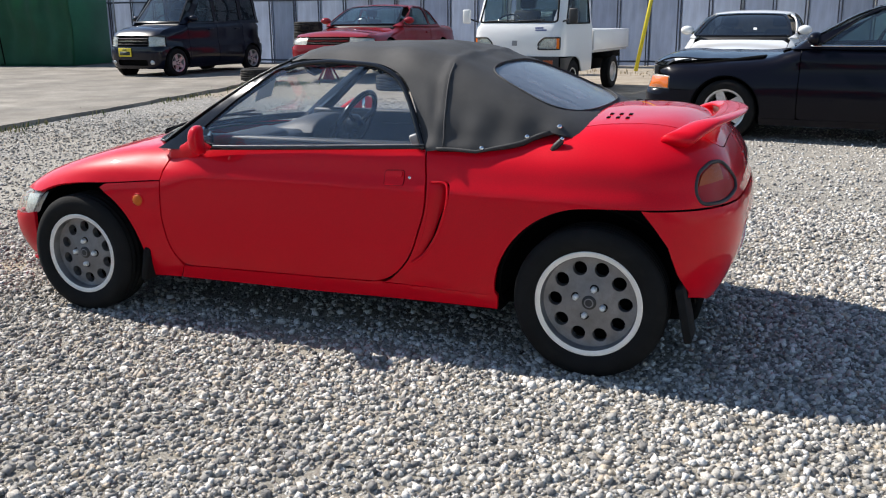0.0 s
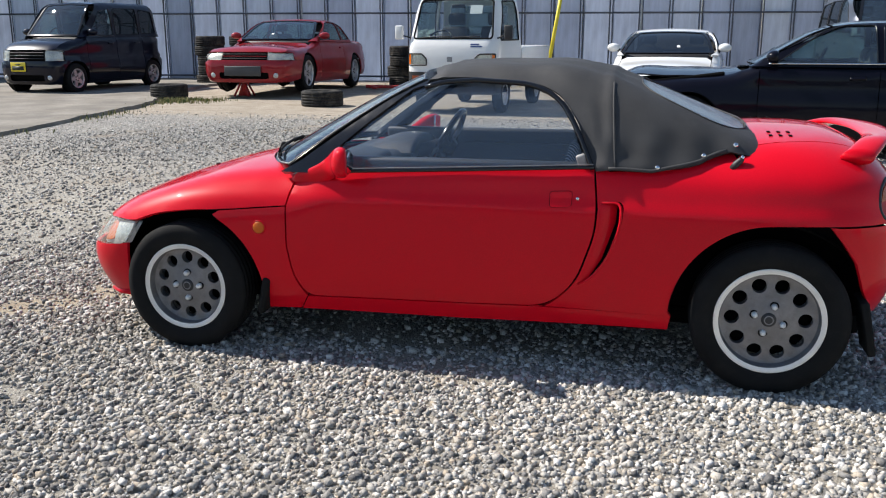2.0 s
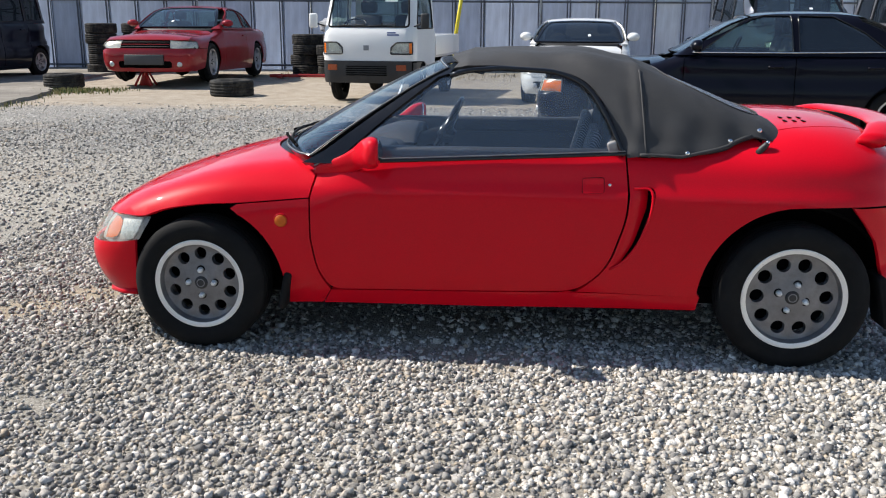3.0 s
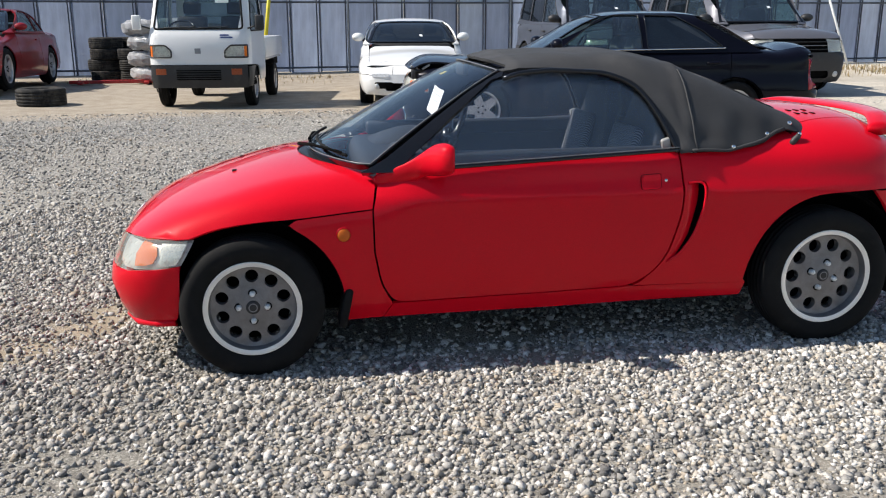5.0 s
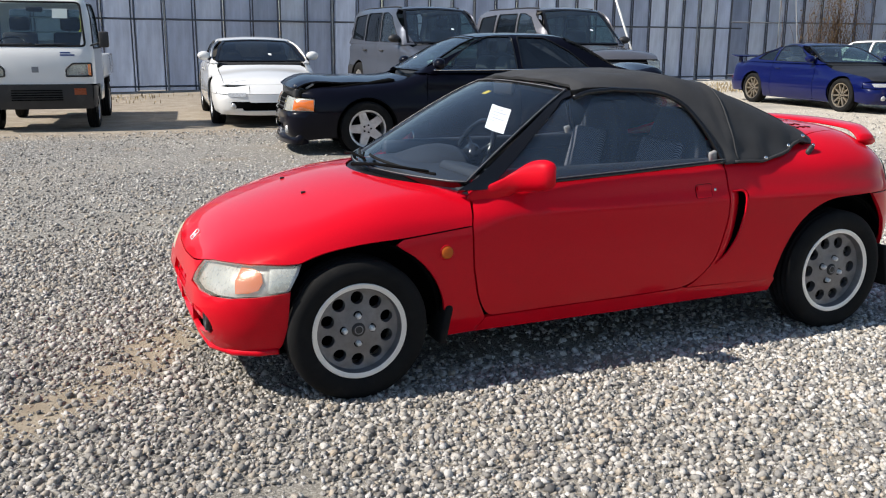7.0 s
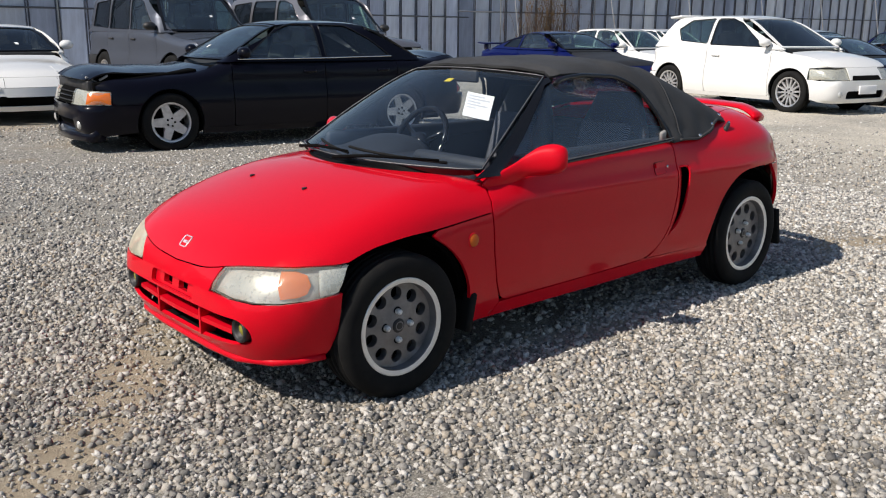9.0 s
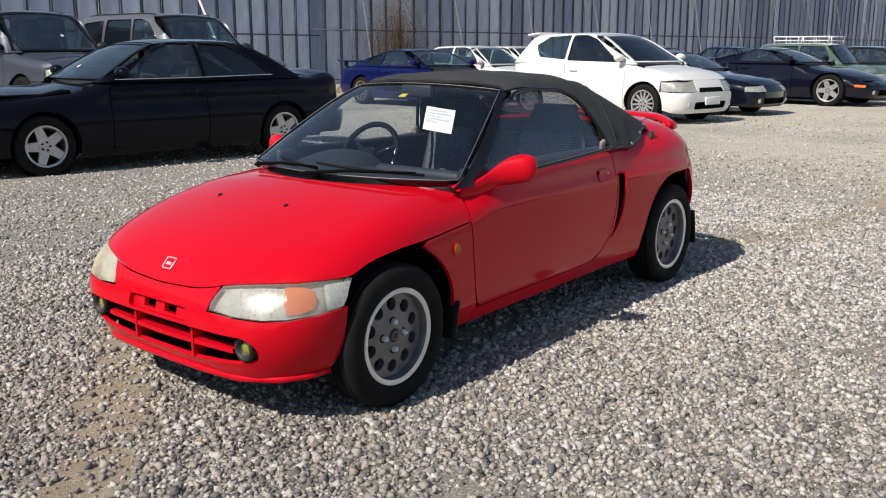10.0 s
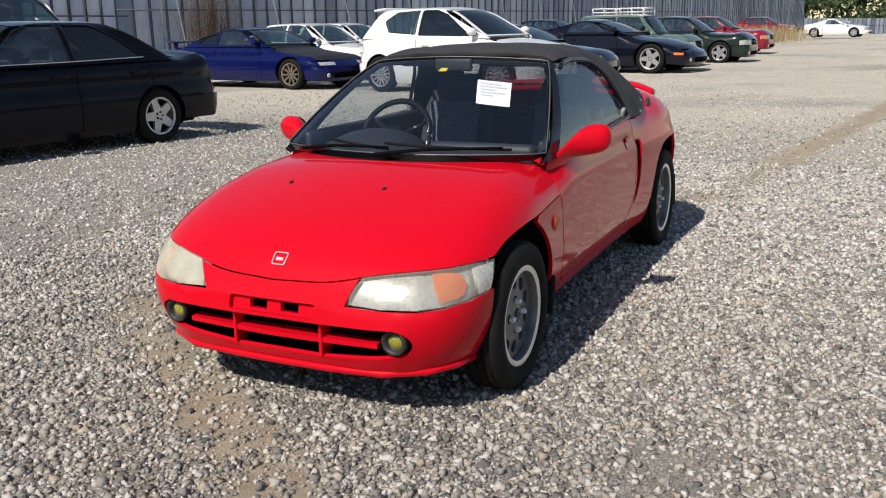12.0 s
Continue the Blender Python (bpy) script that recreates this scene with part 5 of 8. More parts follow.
    # shade in the intake comes from a near-black sheet
    part("air_intake", skin(shrunk(f, 0.05), cf, (-1, 0, 0), [on_end(shrunk(f, 0.05), line((W * 0.58, 0.21), (W * 0.58, 0.37), (-W * 0.58, 0.37), (-W * 0.58, 0.21), closed=True), -1)], 0.1, 0, 0), UNDER, fb, "near-black sheet as shade in the air intake")
    for yy in (-W * 0.66, W * 0.66):
        p = on_end(f, np.array([(yy, 0.30)]), -1)[0]
        part("fog_lamp", lathe([(0.0, -0.012), (0.03, -0.01), (0.045, 0.0), (0.05, 0.03)], 20, pose(*p, 0, 0, -90)), LAMP_BACK, fb)
    # lamps and grille
    ly = W * lamp[0]
    half_l = cat([on_end(f, line((-ly, bumper_z), (-ly * 0.96, hood_z)), -1), from_centre(f, cf, [(x0 + 0.1, -W * 0.66, hood_z), (x0 + 0.16, -W * 0.8, hood_z - 0.01)]), on_side(f, line((xl, hood_z - 0.02), (xl - 0.02, bumper_z))), from_centre(f, cf, [(x0 + 0.12, -W * 0.8, bumper_z), (x0 + 0.05, -W * 0.66, bumper_z)])])
    for s in (-1, 1):
        lp = half_l * np.array((1, -s, 1))
        if lamps_on_hood:
            part("nose_panel", skin(f, cf, (-0.8, s * 0.6, 0), [lp], step, 0.003), paint, car)
            continue
        hl = part("head_lamp", skin(shrunk(f, 0.025), cf, (-0.8, s * 0.6, 0), [lp], 0.05, 0.005, 0), lamp_mat or LAMP_BACK, car, "clear head lamp")
        part("lamp_lens", skin(shrunk(f, 0.003), cf, (-0.8, s * 0.6, 0), [lp], 0.05, 0.005, 0.03), LENS, hl)
        if indicator:
            a = on_side(f, line((xl - 0.01, bumper_z + 0.012), (xl - 0.01, hood_z - 0.035), step=0.05)) * np.array((1, -s, 1))
            b = from_centre(f, cf, [(x0 + 0.14, -s * -W * indicator, hood_z - 0.035), (x0 + 0.12, s * W * indicator, bumper_z + 0.012)])
            part("indicator", skin(shrunk(f, 0.0), cf, (-0.6, s, 0), [cat([a, b])], 0.05, 0, 0.01), AMBER, hl, "orange indicator")
    gr = line((-ly, bumper_z), (ly, bumper_z), (ly * 0.96, hood_z), (-ly * 0.96, hood_z), closed=True)
    if grille:
        part("grille", skin(shrunk(f, 0.03), cf, (-1, 0, 0), [on_end(shrunk(f, 0.03), gr, -1)], 0.06, 0, 0.01), UNDER, car, "black grille")
        for k in range(3):
            z = bumper_z + (hood_z - bumper_z) * (k + 0.8) / 3.6
            part("grille_bar", offset_line(f, on_end(f, line((-ly * 0.95, z), (ly * 0.95, z)), -1), 0.007, -0.012), paint if k == 1 else PLASTIC, car)
    else:
        part("nose_panel", skin(f, cf, (-1, 0, 0), [on_end(f, gr, -1)], step, 0.003), paint, car)
    # doors
    edge = list(doors)
    xa_r = arch_x(xr, sill, -1)
    for i, (a, b) in enumerate(zip(edge, edge[1:])):
        hit = b > xr - ar - 0.01
        if hit:
            zz = wr + math.sqrt(max(1e-4, ar ** 2 - (b - xr) ** 2))
            curve_r = arc(xr, wr, ar, math.degrees(math.atan2(sill - wr, xa_r - xr)) % 360, math.degrees(math.atan2(zz - wr, b - xr)), 14)
            outline = cat([line((a, belt - 0.02), (a, sill), (xa_r, sill))[:-1], curve_r, line((b, zz), (b, belt - 0.02), (a, belt - 0.02))[1:-1]])
        else:
            outline = line((a, belt - 0.02), (a, sill, 0.05), (b, sill, 0.05), (b, belt - 0.02), closed=True)
        for ob, s in zip(sides("door", skin(f, ((a + b) / 2, 0, 0.45), (0, -1, 0), [on_side(f, outline)], step, 0.003), paint, car), (-1, 1)):
            hx = b - 0.20
            p = on_side(f, line((hx - 0.075, belt - 0.135), (hx + 0.075, belt - 0.13))) * np.array((1, -s, 1))
            part("door_handle", offset_line(f, p, 0.016, 0.012, 8), PLASTIC if paint in (GREY_PAINT, BEIGE_GREY) else paint, ob, "door handle")
    sides("sill", skin(f, ((xs + xa_r) / 2, 0, 0.3), (0, -1, 0), [on_side(f, line((xs, sill), (xa_r, sill), (xa_r - 0.01, 0.165), (xs + 0.01, 0.165), closed=True))], step, 0.0, 0.02), PLASTIC if lower_black else paint, car)
    # rear quarters
    dl = edge[-1]
    zz = wr + math.sqrt(max(1e-4, ar ** 2 - (dl - xr) ** 2)) if dl > xr - ar else sill
    a_start = math.degrees(math.atan2(zz - wr, dl - xr)) if dl > xr - ar else math.degrees(math.atan2(sill - wr, xa_r - xr)) % 360
    xb = arch_x(xr, bumper_z, 1)
    q_arch = arc(xr, wr, ar, a_start, math.degrees(math.atan2(bumper_z - wr, xb - xr)), 24)
    lead = [] if dl > xr - ar else [line((dl, sill), (xa_r, sill))[:-1]]
    qs = cat([line((dl, belt - 0.02), (dl, zz))[:-1]] + lead + [q_arch, line((xb, bumper_z), (x1 - 0.22, bumper_z))[1:]])
    if hatch:
        up = [on_side(f, line((x1 - 0.20, bumper_z), (x1 - 0.16, belt - 0.02), (dl, belt - 0.02))[1:-1])]
    else:
        up = [on_side(f, line((x1 - 0.22, belt - 0.12), (x1 - 0.24, belt - 0.06))), on_top(f, line((x1 - 0.16, -hy * 0.93), (back[0] + 0.12, -hy * 0.93), (dl + 0.05, -hy * 1.02)), 0.3)]
    sides("rear_quarter", skin(f, (xr, 0, 0.4), (0.1, -1, 0.25), [cat([on_side(f, qs)] + up)], step, 0.003), paint, car)
    # boot or tailgate, tail lamps, rear bumper
    tl = cat([on_side(f, line((x1 - 0.22, bumper_z), (x1 - 0.22, belt - 0.09))), from_centre(f, cr, [(x1 - 0.1, -W * 0.78, belt - 0.08), (x1 - 0.06, -W * 0.55, belt - 0.08), (x1 - 0.05, -W * 0.52, bumper_z + 0.06), (x1, -W * 0.75, bumper_z + 0.02)])])
    sides("tail_lamp", skin(shrunk(f, 0.004), cr, (0.8, -0.7, 0), [tl], 0.06, 0.004, 0.02), RED_LENS, car, "red tail lamp")
    panel = on_end(f, line((W * 0.52, bumper_z + 0.05), (W * 0.52, belt - 0.085), (-W * 0.52, belt - 0.085), (-W * 0.52, bumper_z + 0.05), closed=True), 1)
    part("tailgate" if hatch else "boot_panel", skin(f, cr, (1, 0, 0), [panel], step, 0.003), paint, car)
    if not hatch:
        lid = cat([on_top(f, line((back[0] + 0.10, 0), (back[0] + 0.10, -hy * 0.86)), 0.3), on_top(f, line((back[0] + 0.14, -hy * 0.92), (x1 - 0.17, -hy * 0.92), (x1 - 0.13, 0)), 0.3)])
        part("boot_lid", skin(f, ((back[0] + x1) / 2, 0, 0.3), (0.1, 0, 1), [both(lid)], step, 0.003), paint, car)
        lip = on_end(f, line((W * 0.7, belt - 0.07), (-W * 0.7, belt - 0.07)), 1)
        part("boot_edge", offset_line(f, lip, 0.02, -0.006), paint, car)
    rb = cat([on_end(f, line((0, bumper_z + 0.02), (-W * 0.6, bumper_z)), 1), on_side(f, line((x1 - 0.22, bumper_z), (xb, bumper_z))), on_side(f, arc(xr, wr, ar, math.degrees(math.atan2(bumper_z - wr, xb - xr)), math.degrees(math.asin((0.25 - wr) / ar)), 10)[1:]),
              from_centre(f, cr, [(x1 - 0.25, -W * 0.92, 0.23), (x1 - 0.1, -W * 0.7, 0.22)]), on_end(f, line((-W * 0.5, 0.22), (0, 0.22)), 1)])
    part("rear_bumper", skin(f, cr, (1, 0, 0), [both(rb)], step, 0.003), PLASTIC if lower_black else paint, car)
    # inner shell coloured near-black as shade behind the gaps, housings, floor
    gg = shrunk(f, 0.03)
    shell = [on_side(gg, line((x0 + 0.25, 0.2), (x0 + 0.25, hood_z - 0.06), (screen[0], belt - 0.06), (back[0], belt - 0.06), (x1 - 0.25, belt - 0.12), (x1 - 0.25, 0.25), (xr, 0.2), closed=True)),
             on_side(gg, arc(xf, wr, ar - 0.012, 0, 352, 40)), on_side(gg, arc(xr, wr, ar - 0.012, 0, 352, 40))]
    sides("inner_shell", skin(gg, (0, 0, 0.42), (0, -1, 0), shell, 0.15, 0, 0), UNDER, car)
    for ax in (xf, xr):
        for s in (-1, 1):
            bm = bmesh.new()
            a = np.radians(np.linspace(-20, 200, 20))
            rows = [[bm.verts.new((ax + (ar - 0.006) * math.cos(t), s * y, wr + (ar - 0.006) * math.sin(t))) for t in a] for y in (W - 0.05, W - 0.32)]
            for i in range(len(a) - 1):
                bm.faces.new((rows[0][i], rows[0][i + 1], rows[1][i + 1], rows[1][i]))
            bm.faces.new(rows[1])
            part("wheel_housing", bm, UNDER, car)
            wheel_parts(car, ax, s * (W - 0.02 - ww / 2), wr, wr, rim_r, ww, rim[0], rim[1], style=rim[2])
    part("floor_pan", box(x0 + 0.3, x1 - 0.3, -W + 0.33, W - 0.33, 0.17, 0.30, 0.03), UNDER, car)
    part("cabin_tub", box(screen[0] + 0.1, back[0] - 0.2 if not hatch else x1 - 0.3, -W + 0.16, W - 0.16, 0.28, belt - 0.28, 0.04), CLOTH, car)
    # cabin: roof, pillars with window openings, panes
    rc = ((screen[1] + back[1]) / 2, 0, belt)
    ry = W - 0.062 - tumble * (roof - belt) - 0.05
    roof_half = cat([on_top(g, line((screen[1] + 0.02, 0), (screen[1] + 0.05, -ry * 0.94)), belt), on_top(g, line((screen[1] + 0.12, -ry), (back[1] - 0.08, -ry)), belt), on_top(g, line((back[1] - 0.02, -ry * 0.93), (back[1], 0)), belt)])
    part("roof", skin(g, rc, (0, 0, 1), [both(roof_half)], step, 0.001), roof_paint or paint, car)
    zr = float(on_top(g, np.array([(rc[0], -ry)]), belt)[0][2])
    frame_half = cat([on_side(g, line((screen[0] + 0.06, belt - 0.02), (screen[1] + 0.03, roof - 0.10))), on_top(g, line((screen[1] + 0.12, -ry), (back[1] - 0.08, -ry)), belt), on_side(g, line((back[1] - 0.04, roof - 0.11), (back[0] - 0.05, belt - 0.02), (screen[0] + 0.06, belt - 0.02))[:-1])])
    wins = [line(*[(x, z, 0.03) for x, z in w], closed=True) for w in windows]
    sides("cabin_side", skin(g, rc, (0, -1, 0.1), [frame_half] + [on_side(g, w) for w in wins], step, 0.0, 0.025), paint, car)
    gin = shrunk(g, 0.010)
    for i, w in enumerate(wins):
        for ob in sides("side_window", skin(gin, rc, (0, -1, 0.1), [on_side(g, w)], 0.12, -0.006, 0), (tint_rear if (tint_rear and i > 0) else gm), car, "tinted side window"):
            ob.visible_shadow = False
        for s in (-1, 1):
            part("window_trim", offset_line(g, on_side(g, w) * np.array((1, -s, 1)), 0.007, 0.0, 5, True), TRIM, car)
    for nm, base, roof_x, ax, cc in (("windscreen", screen[0] + 0.0, screen[1], (-1, 0, 0.6), (screen[1] + 0.5, 0, belt)), ("rear_screen", back[0], back[1], (1, 0, 0.6), (back[1] - 0.4, 0, belt))):
        sgn = -1 if nm == "windscreen" else 1
        b_y = np.linspace(-(W - 0.13), 0, 8)
        t_y = np.linspace(-(ry - 0.03), 0, 8)
        lo = from_centre(g, cc, np.stack([np.full(8, base) - sgn * 0.2 * b_y ** 2 * (1 if sgn < 0 else 0.5), b_y, np.full(8, belt + 0.01)], 1))[::-1]
        hi = from_centre(g, cc, np.stack([np.full(8, roof_x) - sgn * 0.0, t_y, np.full(8, roof - 0.05)], 1))
        out = both(cat([lo, from_centre(g, cc, [lo[-1] + (hi[0] - lo[-1]) * t for t in np.linspace(0, 1, 10)[1:-1]]), hi]))
        m = out.mean(0)
        hole = from_centre(g, cc, m + (out - m) * np.array((0.93, 0.93, 0.92)))
        part(nm + "_surround", skin(g, cc, ax, [out, hole], 0.08, 0.0, 0.02), TRIM if paint != WHITE_PAINT or lamps_on_hood else paint, car)
        ob = part(nm, skin(gin, cc, ax, [hole], 0.12, -0.004, 0), gm if nm == "windscreen" else (tint_rear or gm), car, "car window glass")
        ob.visible_shadow = False
    # inside
    if seats:
        part("dashboard", box(screen[0] + 0.12, screen[0] + 0.55, -W + 0.2, W - 0.2, belt - 0.25, belt - 0.02, 0.05), DASH, car)
        for s in (-1, 1):
            xs_ = screen[1] + 0.45
            head = min(belt + 0.36, roof - 0.17)
            st = part("seat", moved(box(-0.09, 0.09, -0.23, 0.23, -0.32, 0.30, 0.07, 3), pose(xs_, s * W * 0.45, head - 0.41, 0, 14)), CLOTH, car, "dark cloth seat")
            part("head_rest", moved(box(-0.05, 0.05, -0.12, 0.12, -0.08, 0.08, 0.045, 3), pose(xs_ + 0.11, s * W * 0.45, head, 0, 10)), CLOTH, st)
        ring = [(0, 0.17 * math.cos(t), 0.17 * math.sin(t)) for t in np.linspace(0, 2 * math.pi, 24, endpoint=False)]
        part("steering_wheel", moved(tube(ring, 0.014, 6, closed=True), pose(screen[1] - 0.02, W * 0.45, belt + 0.0, 0, 25)), TRIM, car)
    for s in (-1, 1):
        p = on_side(g, np.array([(screen[0] + 0.33, belt + 0.05)]))[0] * np.array((1, -s, 1))
        bm = bmesh.new()
        bmesh.ops.create_uvsphere(bm, u_segments=16, v_segments=10, radius=1)
        for v in bm.verts:
            v.co.x = min(v.co.x, 0.5)
        bmesh.ops.scale(bm, vec=(0.08, 0.105, 0.065), verts=bm.verts)
        mir = part("door_mirror", moved(bm, pose(p[0] - 0.02, p[1] + s * 0.10, p[2] + 0.03)), paint if paint not in (GREY_PAINT, BEIGE_GREY) else PLASTIC, car, "door mirror")
        part("mirror_arm", tube([(p[0], p[1] - s * 0.03, p[2] - 0.03), (p[0] - 0.01, p[1] + s * 0.05, p[2] + 0.015)], 0.028, 8), PLASTIC, mir)
    return car, f, g


def sticker(car, g, y, z, screen_top, c):
    q = from_centre(shrunk(g, 0.004), c, [(-2, y, z), (-2, y - 0.11, z), (-2, y - 0.11, z - 0.07), (-2, y, z - 0.07)])
    part("screen_label", skin(shrunk(g, 0.004), c, (-1, 0, 0.4), [q], 0.05, 0, 0.001), PAPER, car, "pale inspection label")


def at(x, y, turn, z=0.0, lean=0.0, size=1.0):
    return pose(x, y, z, 0, lean, turn) @ Matrix.Scale(size, 4)


# black four-door saloon, bonnet buckled
SALOON_WIN = (((-0.70, 0.955), (-0.62, 0.975), (-0.22, 1.275), (-0.02, 1.335), (0.26, 1.335), (0.30, 0.965)), ((0.36, 0.966), (0.33, 1.335), (0.68, 1.325), (0.98, 1.17), (1.22, 0.985)))
saloon, sf, sg = vehicle("saloon_car", at(2.68, 6.62, -7.3), "black four-door saloon with a crumpled bonnet edge, on gravel", BLACK_PAINT, 4.86, 0.865, (-1.50, 1.36), (0.305, 0.208, 0.20),
                         [(-2.43, 0.60), (-2.3, 0.735), (-1.7, 0.83), (-1.1, 0.89)], [(1.85, 0.985), (2.35, 0.965), (2.43, 0.85)], 0.945, 0.235, 1.385, (-0.98, -0.18), (1.74, 1.0), 0.50, 0.665, (-0.80, 0.33, 1.30), SALOON_WIN,
                         indicator=0.80, lamp=(0.44, 0.34), tint_rear=SMOKED, rim=(5, SILVER_ALLOY, "spoke"), tumble=0.42)
lip_y = np.linspace(-0.74, 0.74, 15)
bm = bmesh.new()
rows = [[bm.verts.new((-2.40 + dx + 0.30 * abs(y) ** 2.6, y, z)) for dx, z in ((0.02, 0.27), (-0.025, 0.20), (-0.045, 0.135), (0.0, 0.125), (0.10, 0.14), (0.12, 0.27))] for y in lip_y]
for p, q in zip(rows, rows[1:]):
    for k in range(6):
        bm.faces.new((p[k], p[(k + 1) % 6], q[(k + 1) % 6], q[k]))
bm.faces.new(rows[0])
bm.faces.new(rows[-1])
bmesh.ops.recalc_face_normals(bm, faces=bm.faces)
part("front_lip", bm, BLACK_PAINT, saloon, "black lip below the front bumper")
lid = next(o for o in saloon.children if o.name.startswith("bonnet"))
lid["label"] = "black bonnet sprung up at its front edge"
lid.matrix_local = Matrix.Translation((-1.05, 0, 0.88)) @ pose(0, 0, 0, 0.8, 4.6, 0) @ Matrix.Translation((1.05, 0, -0.88))
part("engine_bay", moved(box(-0.55, 0.55, -0.70, 0.70, -0.10, 0.0, 0.02), pose(-1.70, 0, 0.795, 0, -6.5)), UNDER, saloon, "dark engine bay under the bonnet")
part("lamp_panel", moved(box(-0.03, 0.05, -0.68, 0.68, -0.06, 0.05, 0.015), pose(-2.26, 0, 0.70)), PLASTIC, saloon, "bent black front panel")
for bx, by, bz, ln, a in ((-2.23, -0.62, 0.755, 0.07, 25), (-2.12, -0.66, 0.775, 0.05, -30), (-2.26, -0.45, 0.76, 0.05, 50)):
    part("torn_bracket", moved(box(-ln, ln, -0.012, 0.012, -0.010, 0.012, 0.004), pose(bx, by, bz, 15, a, a * 0.6)), PALE_TRIM if a < 40 else ALLOY, saloon, "torn pale metal bracket")
for s in (-1, 1):
    part("belt_trim", offset_line(sg, on_side(sg, line((-0.72, 0.952), (0.3, 0.957), (1.24, 0.972))) * np.array((1, -s, 1)), 0.008, 0.004, 6), CHROME, saloon, "bright window trim")
sticker(saloon, sg, 0.28, 1.28, 0, (0.3, 0, 0.95))

# white wedge coupe, facing the yard
COUPE_WIN = (((-0.52, 0.875), (-0.40, 0.90), (0.02, 1.135), (0.25, 1.165), (0.52, 1.12), (0.62, 0.885)),)
wedge, wf, wg = vehicle("sports_coupe", at(1.0, 11.8, 85, 0, 0, 1.08) @ Matrix.Diagonal((1, 0.91, 1, 1)), "low white sports coupe with rounded nose", WHITE_PAINT, 4.29, 0.88, (-1.21, 1.215), (0.31, 0.21, 0.21),
                        [(-2.145, 0.50), (-2.0, 0.60), (-1.55, 0.72), (-1.0, 0.80)], [(1.6, 0.90), (2.0, 0.86), (2.145, 0.75)], 0.865, 0.22, 1.225, (-0.85, -0.05), (1.45, 0.55), 0.46, 0.58, (-0.60, 0.66), COUPE_WIN,
                        grille=False, lamps_on_hood=True, nose_drop=0.10, tumble=0.50, rim=(5, SILVER_ALLOY, "spoke"), nose_bow=0.25, glass_mat=SMOKED)
for s in (-1, 1):
    p = on_top(wf, line((-1.86, s * 0.60), (-1.86, s * 0.36), (-1.60, s * 0.36), (-1.60, s * 0.60), closed=True), 0.3)
    part("pop_up_lamp", skin(shrunk(wf, -0.004), (-1.7, s * 0.45, 0.3), (0, 0, 1), [p], 0.06, 0.004, 0.012), WHITE_PAINT, wedge, "closed pop-up head lamp")
    p = on_end(wf, line((s * 0.40, 0.425, 0.02), (s * 0.66, 0.425, 0.02), (s * 0.66, 0.475, 0.02), (s * 0.40, 0.475, 0.02), closed=True, step=0.02), -1)
    part("side_lamp", skin(shrunk(wf, -0.003), (-1.2, 0, 0.35), (-1, s * 0.4, 0), [p], 0.05, 0, 0.01), LAMP_BACK, wedge, "slim clear side lamp")
    p = on_end(wf, line((s * 0.34, 0.27, 0.03), (s * 0.62, 0.27, 0.03), (s * 0.62, 0.36, 0.03), (s * 0.34, 0.36, 0.03), closed=True, step=0.02), -1)
    part("nose_intake", skin(shrunk(wf, -0.003), (-1.2, 0, 0.35), (-1, s * 0.4, 0), [p], 0.05, 0, 0.01), UNDER, wedge, "black oval intake")
sticker(wedge, wg, -0.32, 1.12, 0, (0.5, 0, 0.87))

# dark red coupe with its front lifted on a stand
RED_WIN = (((-0.62, 0.93), (-0.50, 0.95), (-0.08, 1.235), (0.15, 1.285), (0.52, 1.275), (0.60, 0.94)), ((0.66, 0.945), (0.60, 1.265), (0.86, 1.20), (1.12, 0.96)))
mar, mf, mg = vehicle("sports_coupe", at(-6.95, 14.75, 90, 0.08, 1.3, 1.1), "dark red boxy coupe jacked up at the front", MAROON_PAINT, 4.60, 0.89, (-1.36, 1.305), (0.325, 0.225, 0.21),
                      [(-2.3, 0.60), (-2.15, 0.74), (-1.6, 0.82), (-1.0, 0.88)], [(1.65, 0.97), (2.15, 0.95), (2.3, 0.85)], 0.925, 0.21, 1.345, (-0.92, -0.10), (1.40, 0.80), 0.56, 0.70, (-0.72, 0.62), RED_WIN,
                      lamp=(0.50, 0.36), rim=(5, SILVER_ALLOY, "spoke"), tumble=0.42, grille=True)
part("cooler", moved(box(-0.02, 0.02, -0.34, 0.34, -0.085, 0.085, 0.01), pose(-2.31, 0, 0.37)), surface("dull cooler core", (0.07, 0.07, 0.07), 0.6, 0.3, grain=220, relief=0.002), mar, "bare intercooler in the bumper")
sticker(mar, mg, 0.30, 1.22, 0, (0.3, 0, 0.93))

# black kei van
VAN_WIN = (((-0.78, 1.05), (-0.66, 1.09), (-0.36, 1.50), (-0.05, 1.56), (0.02, 1.06)), ((0.09, 1.06), (0.06, 1.57), (0.80, 1.57), (0.85, 1.07)), ((0.92, 1.08), (0.90, 1.56), (1.32, 1.52), (1.42, 1.10)))
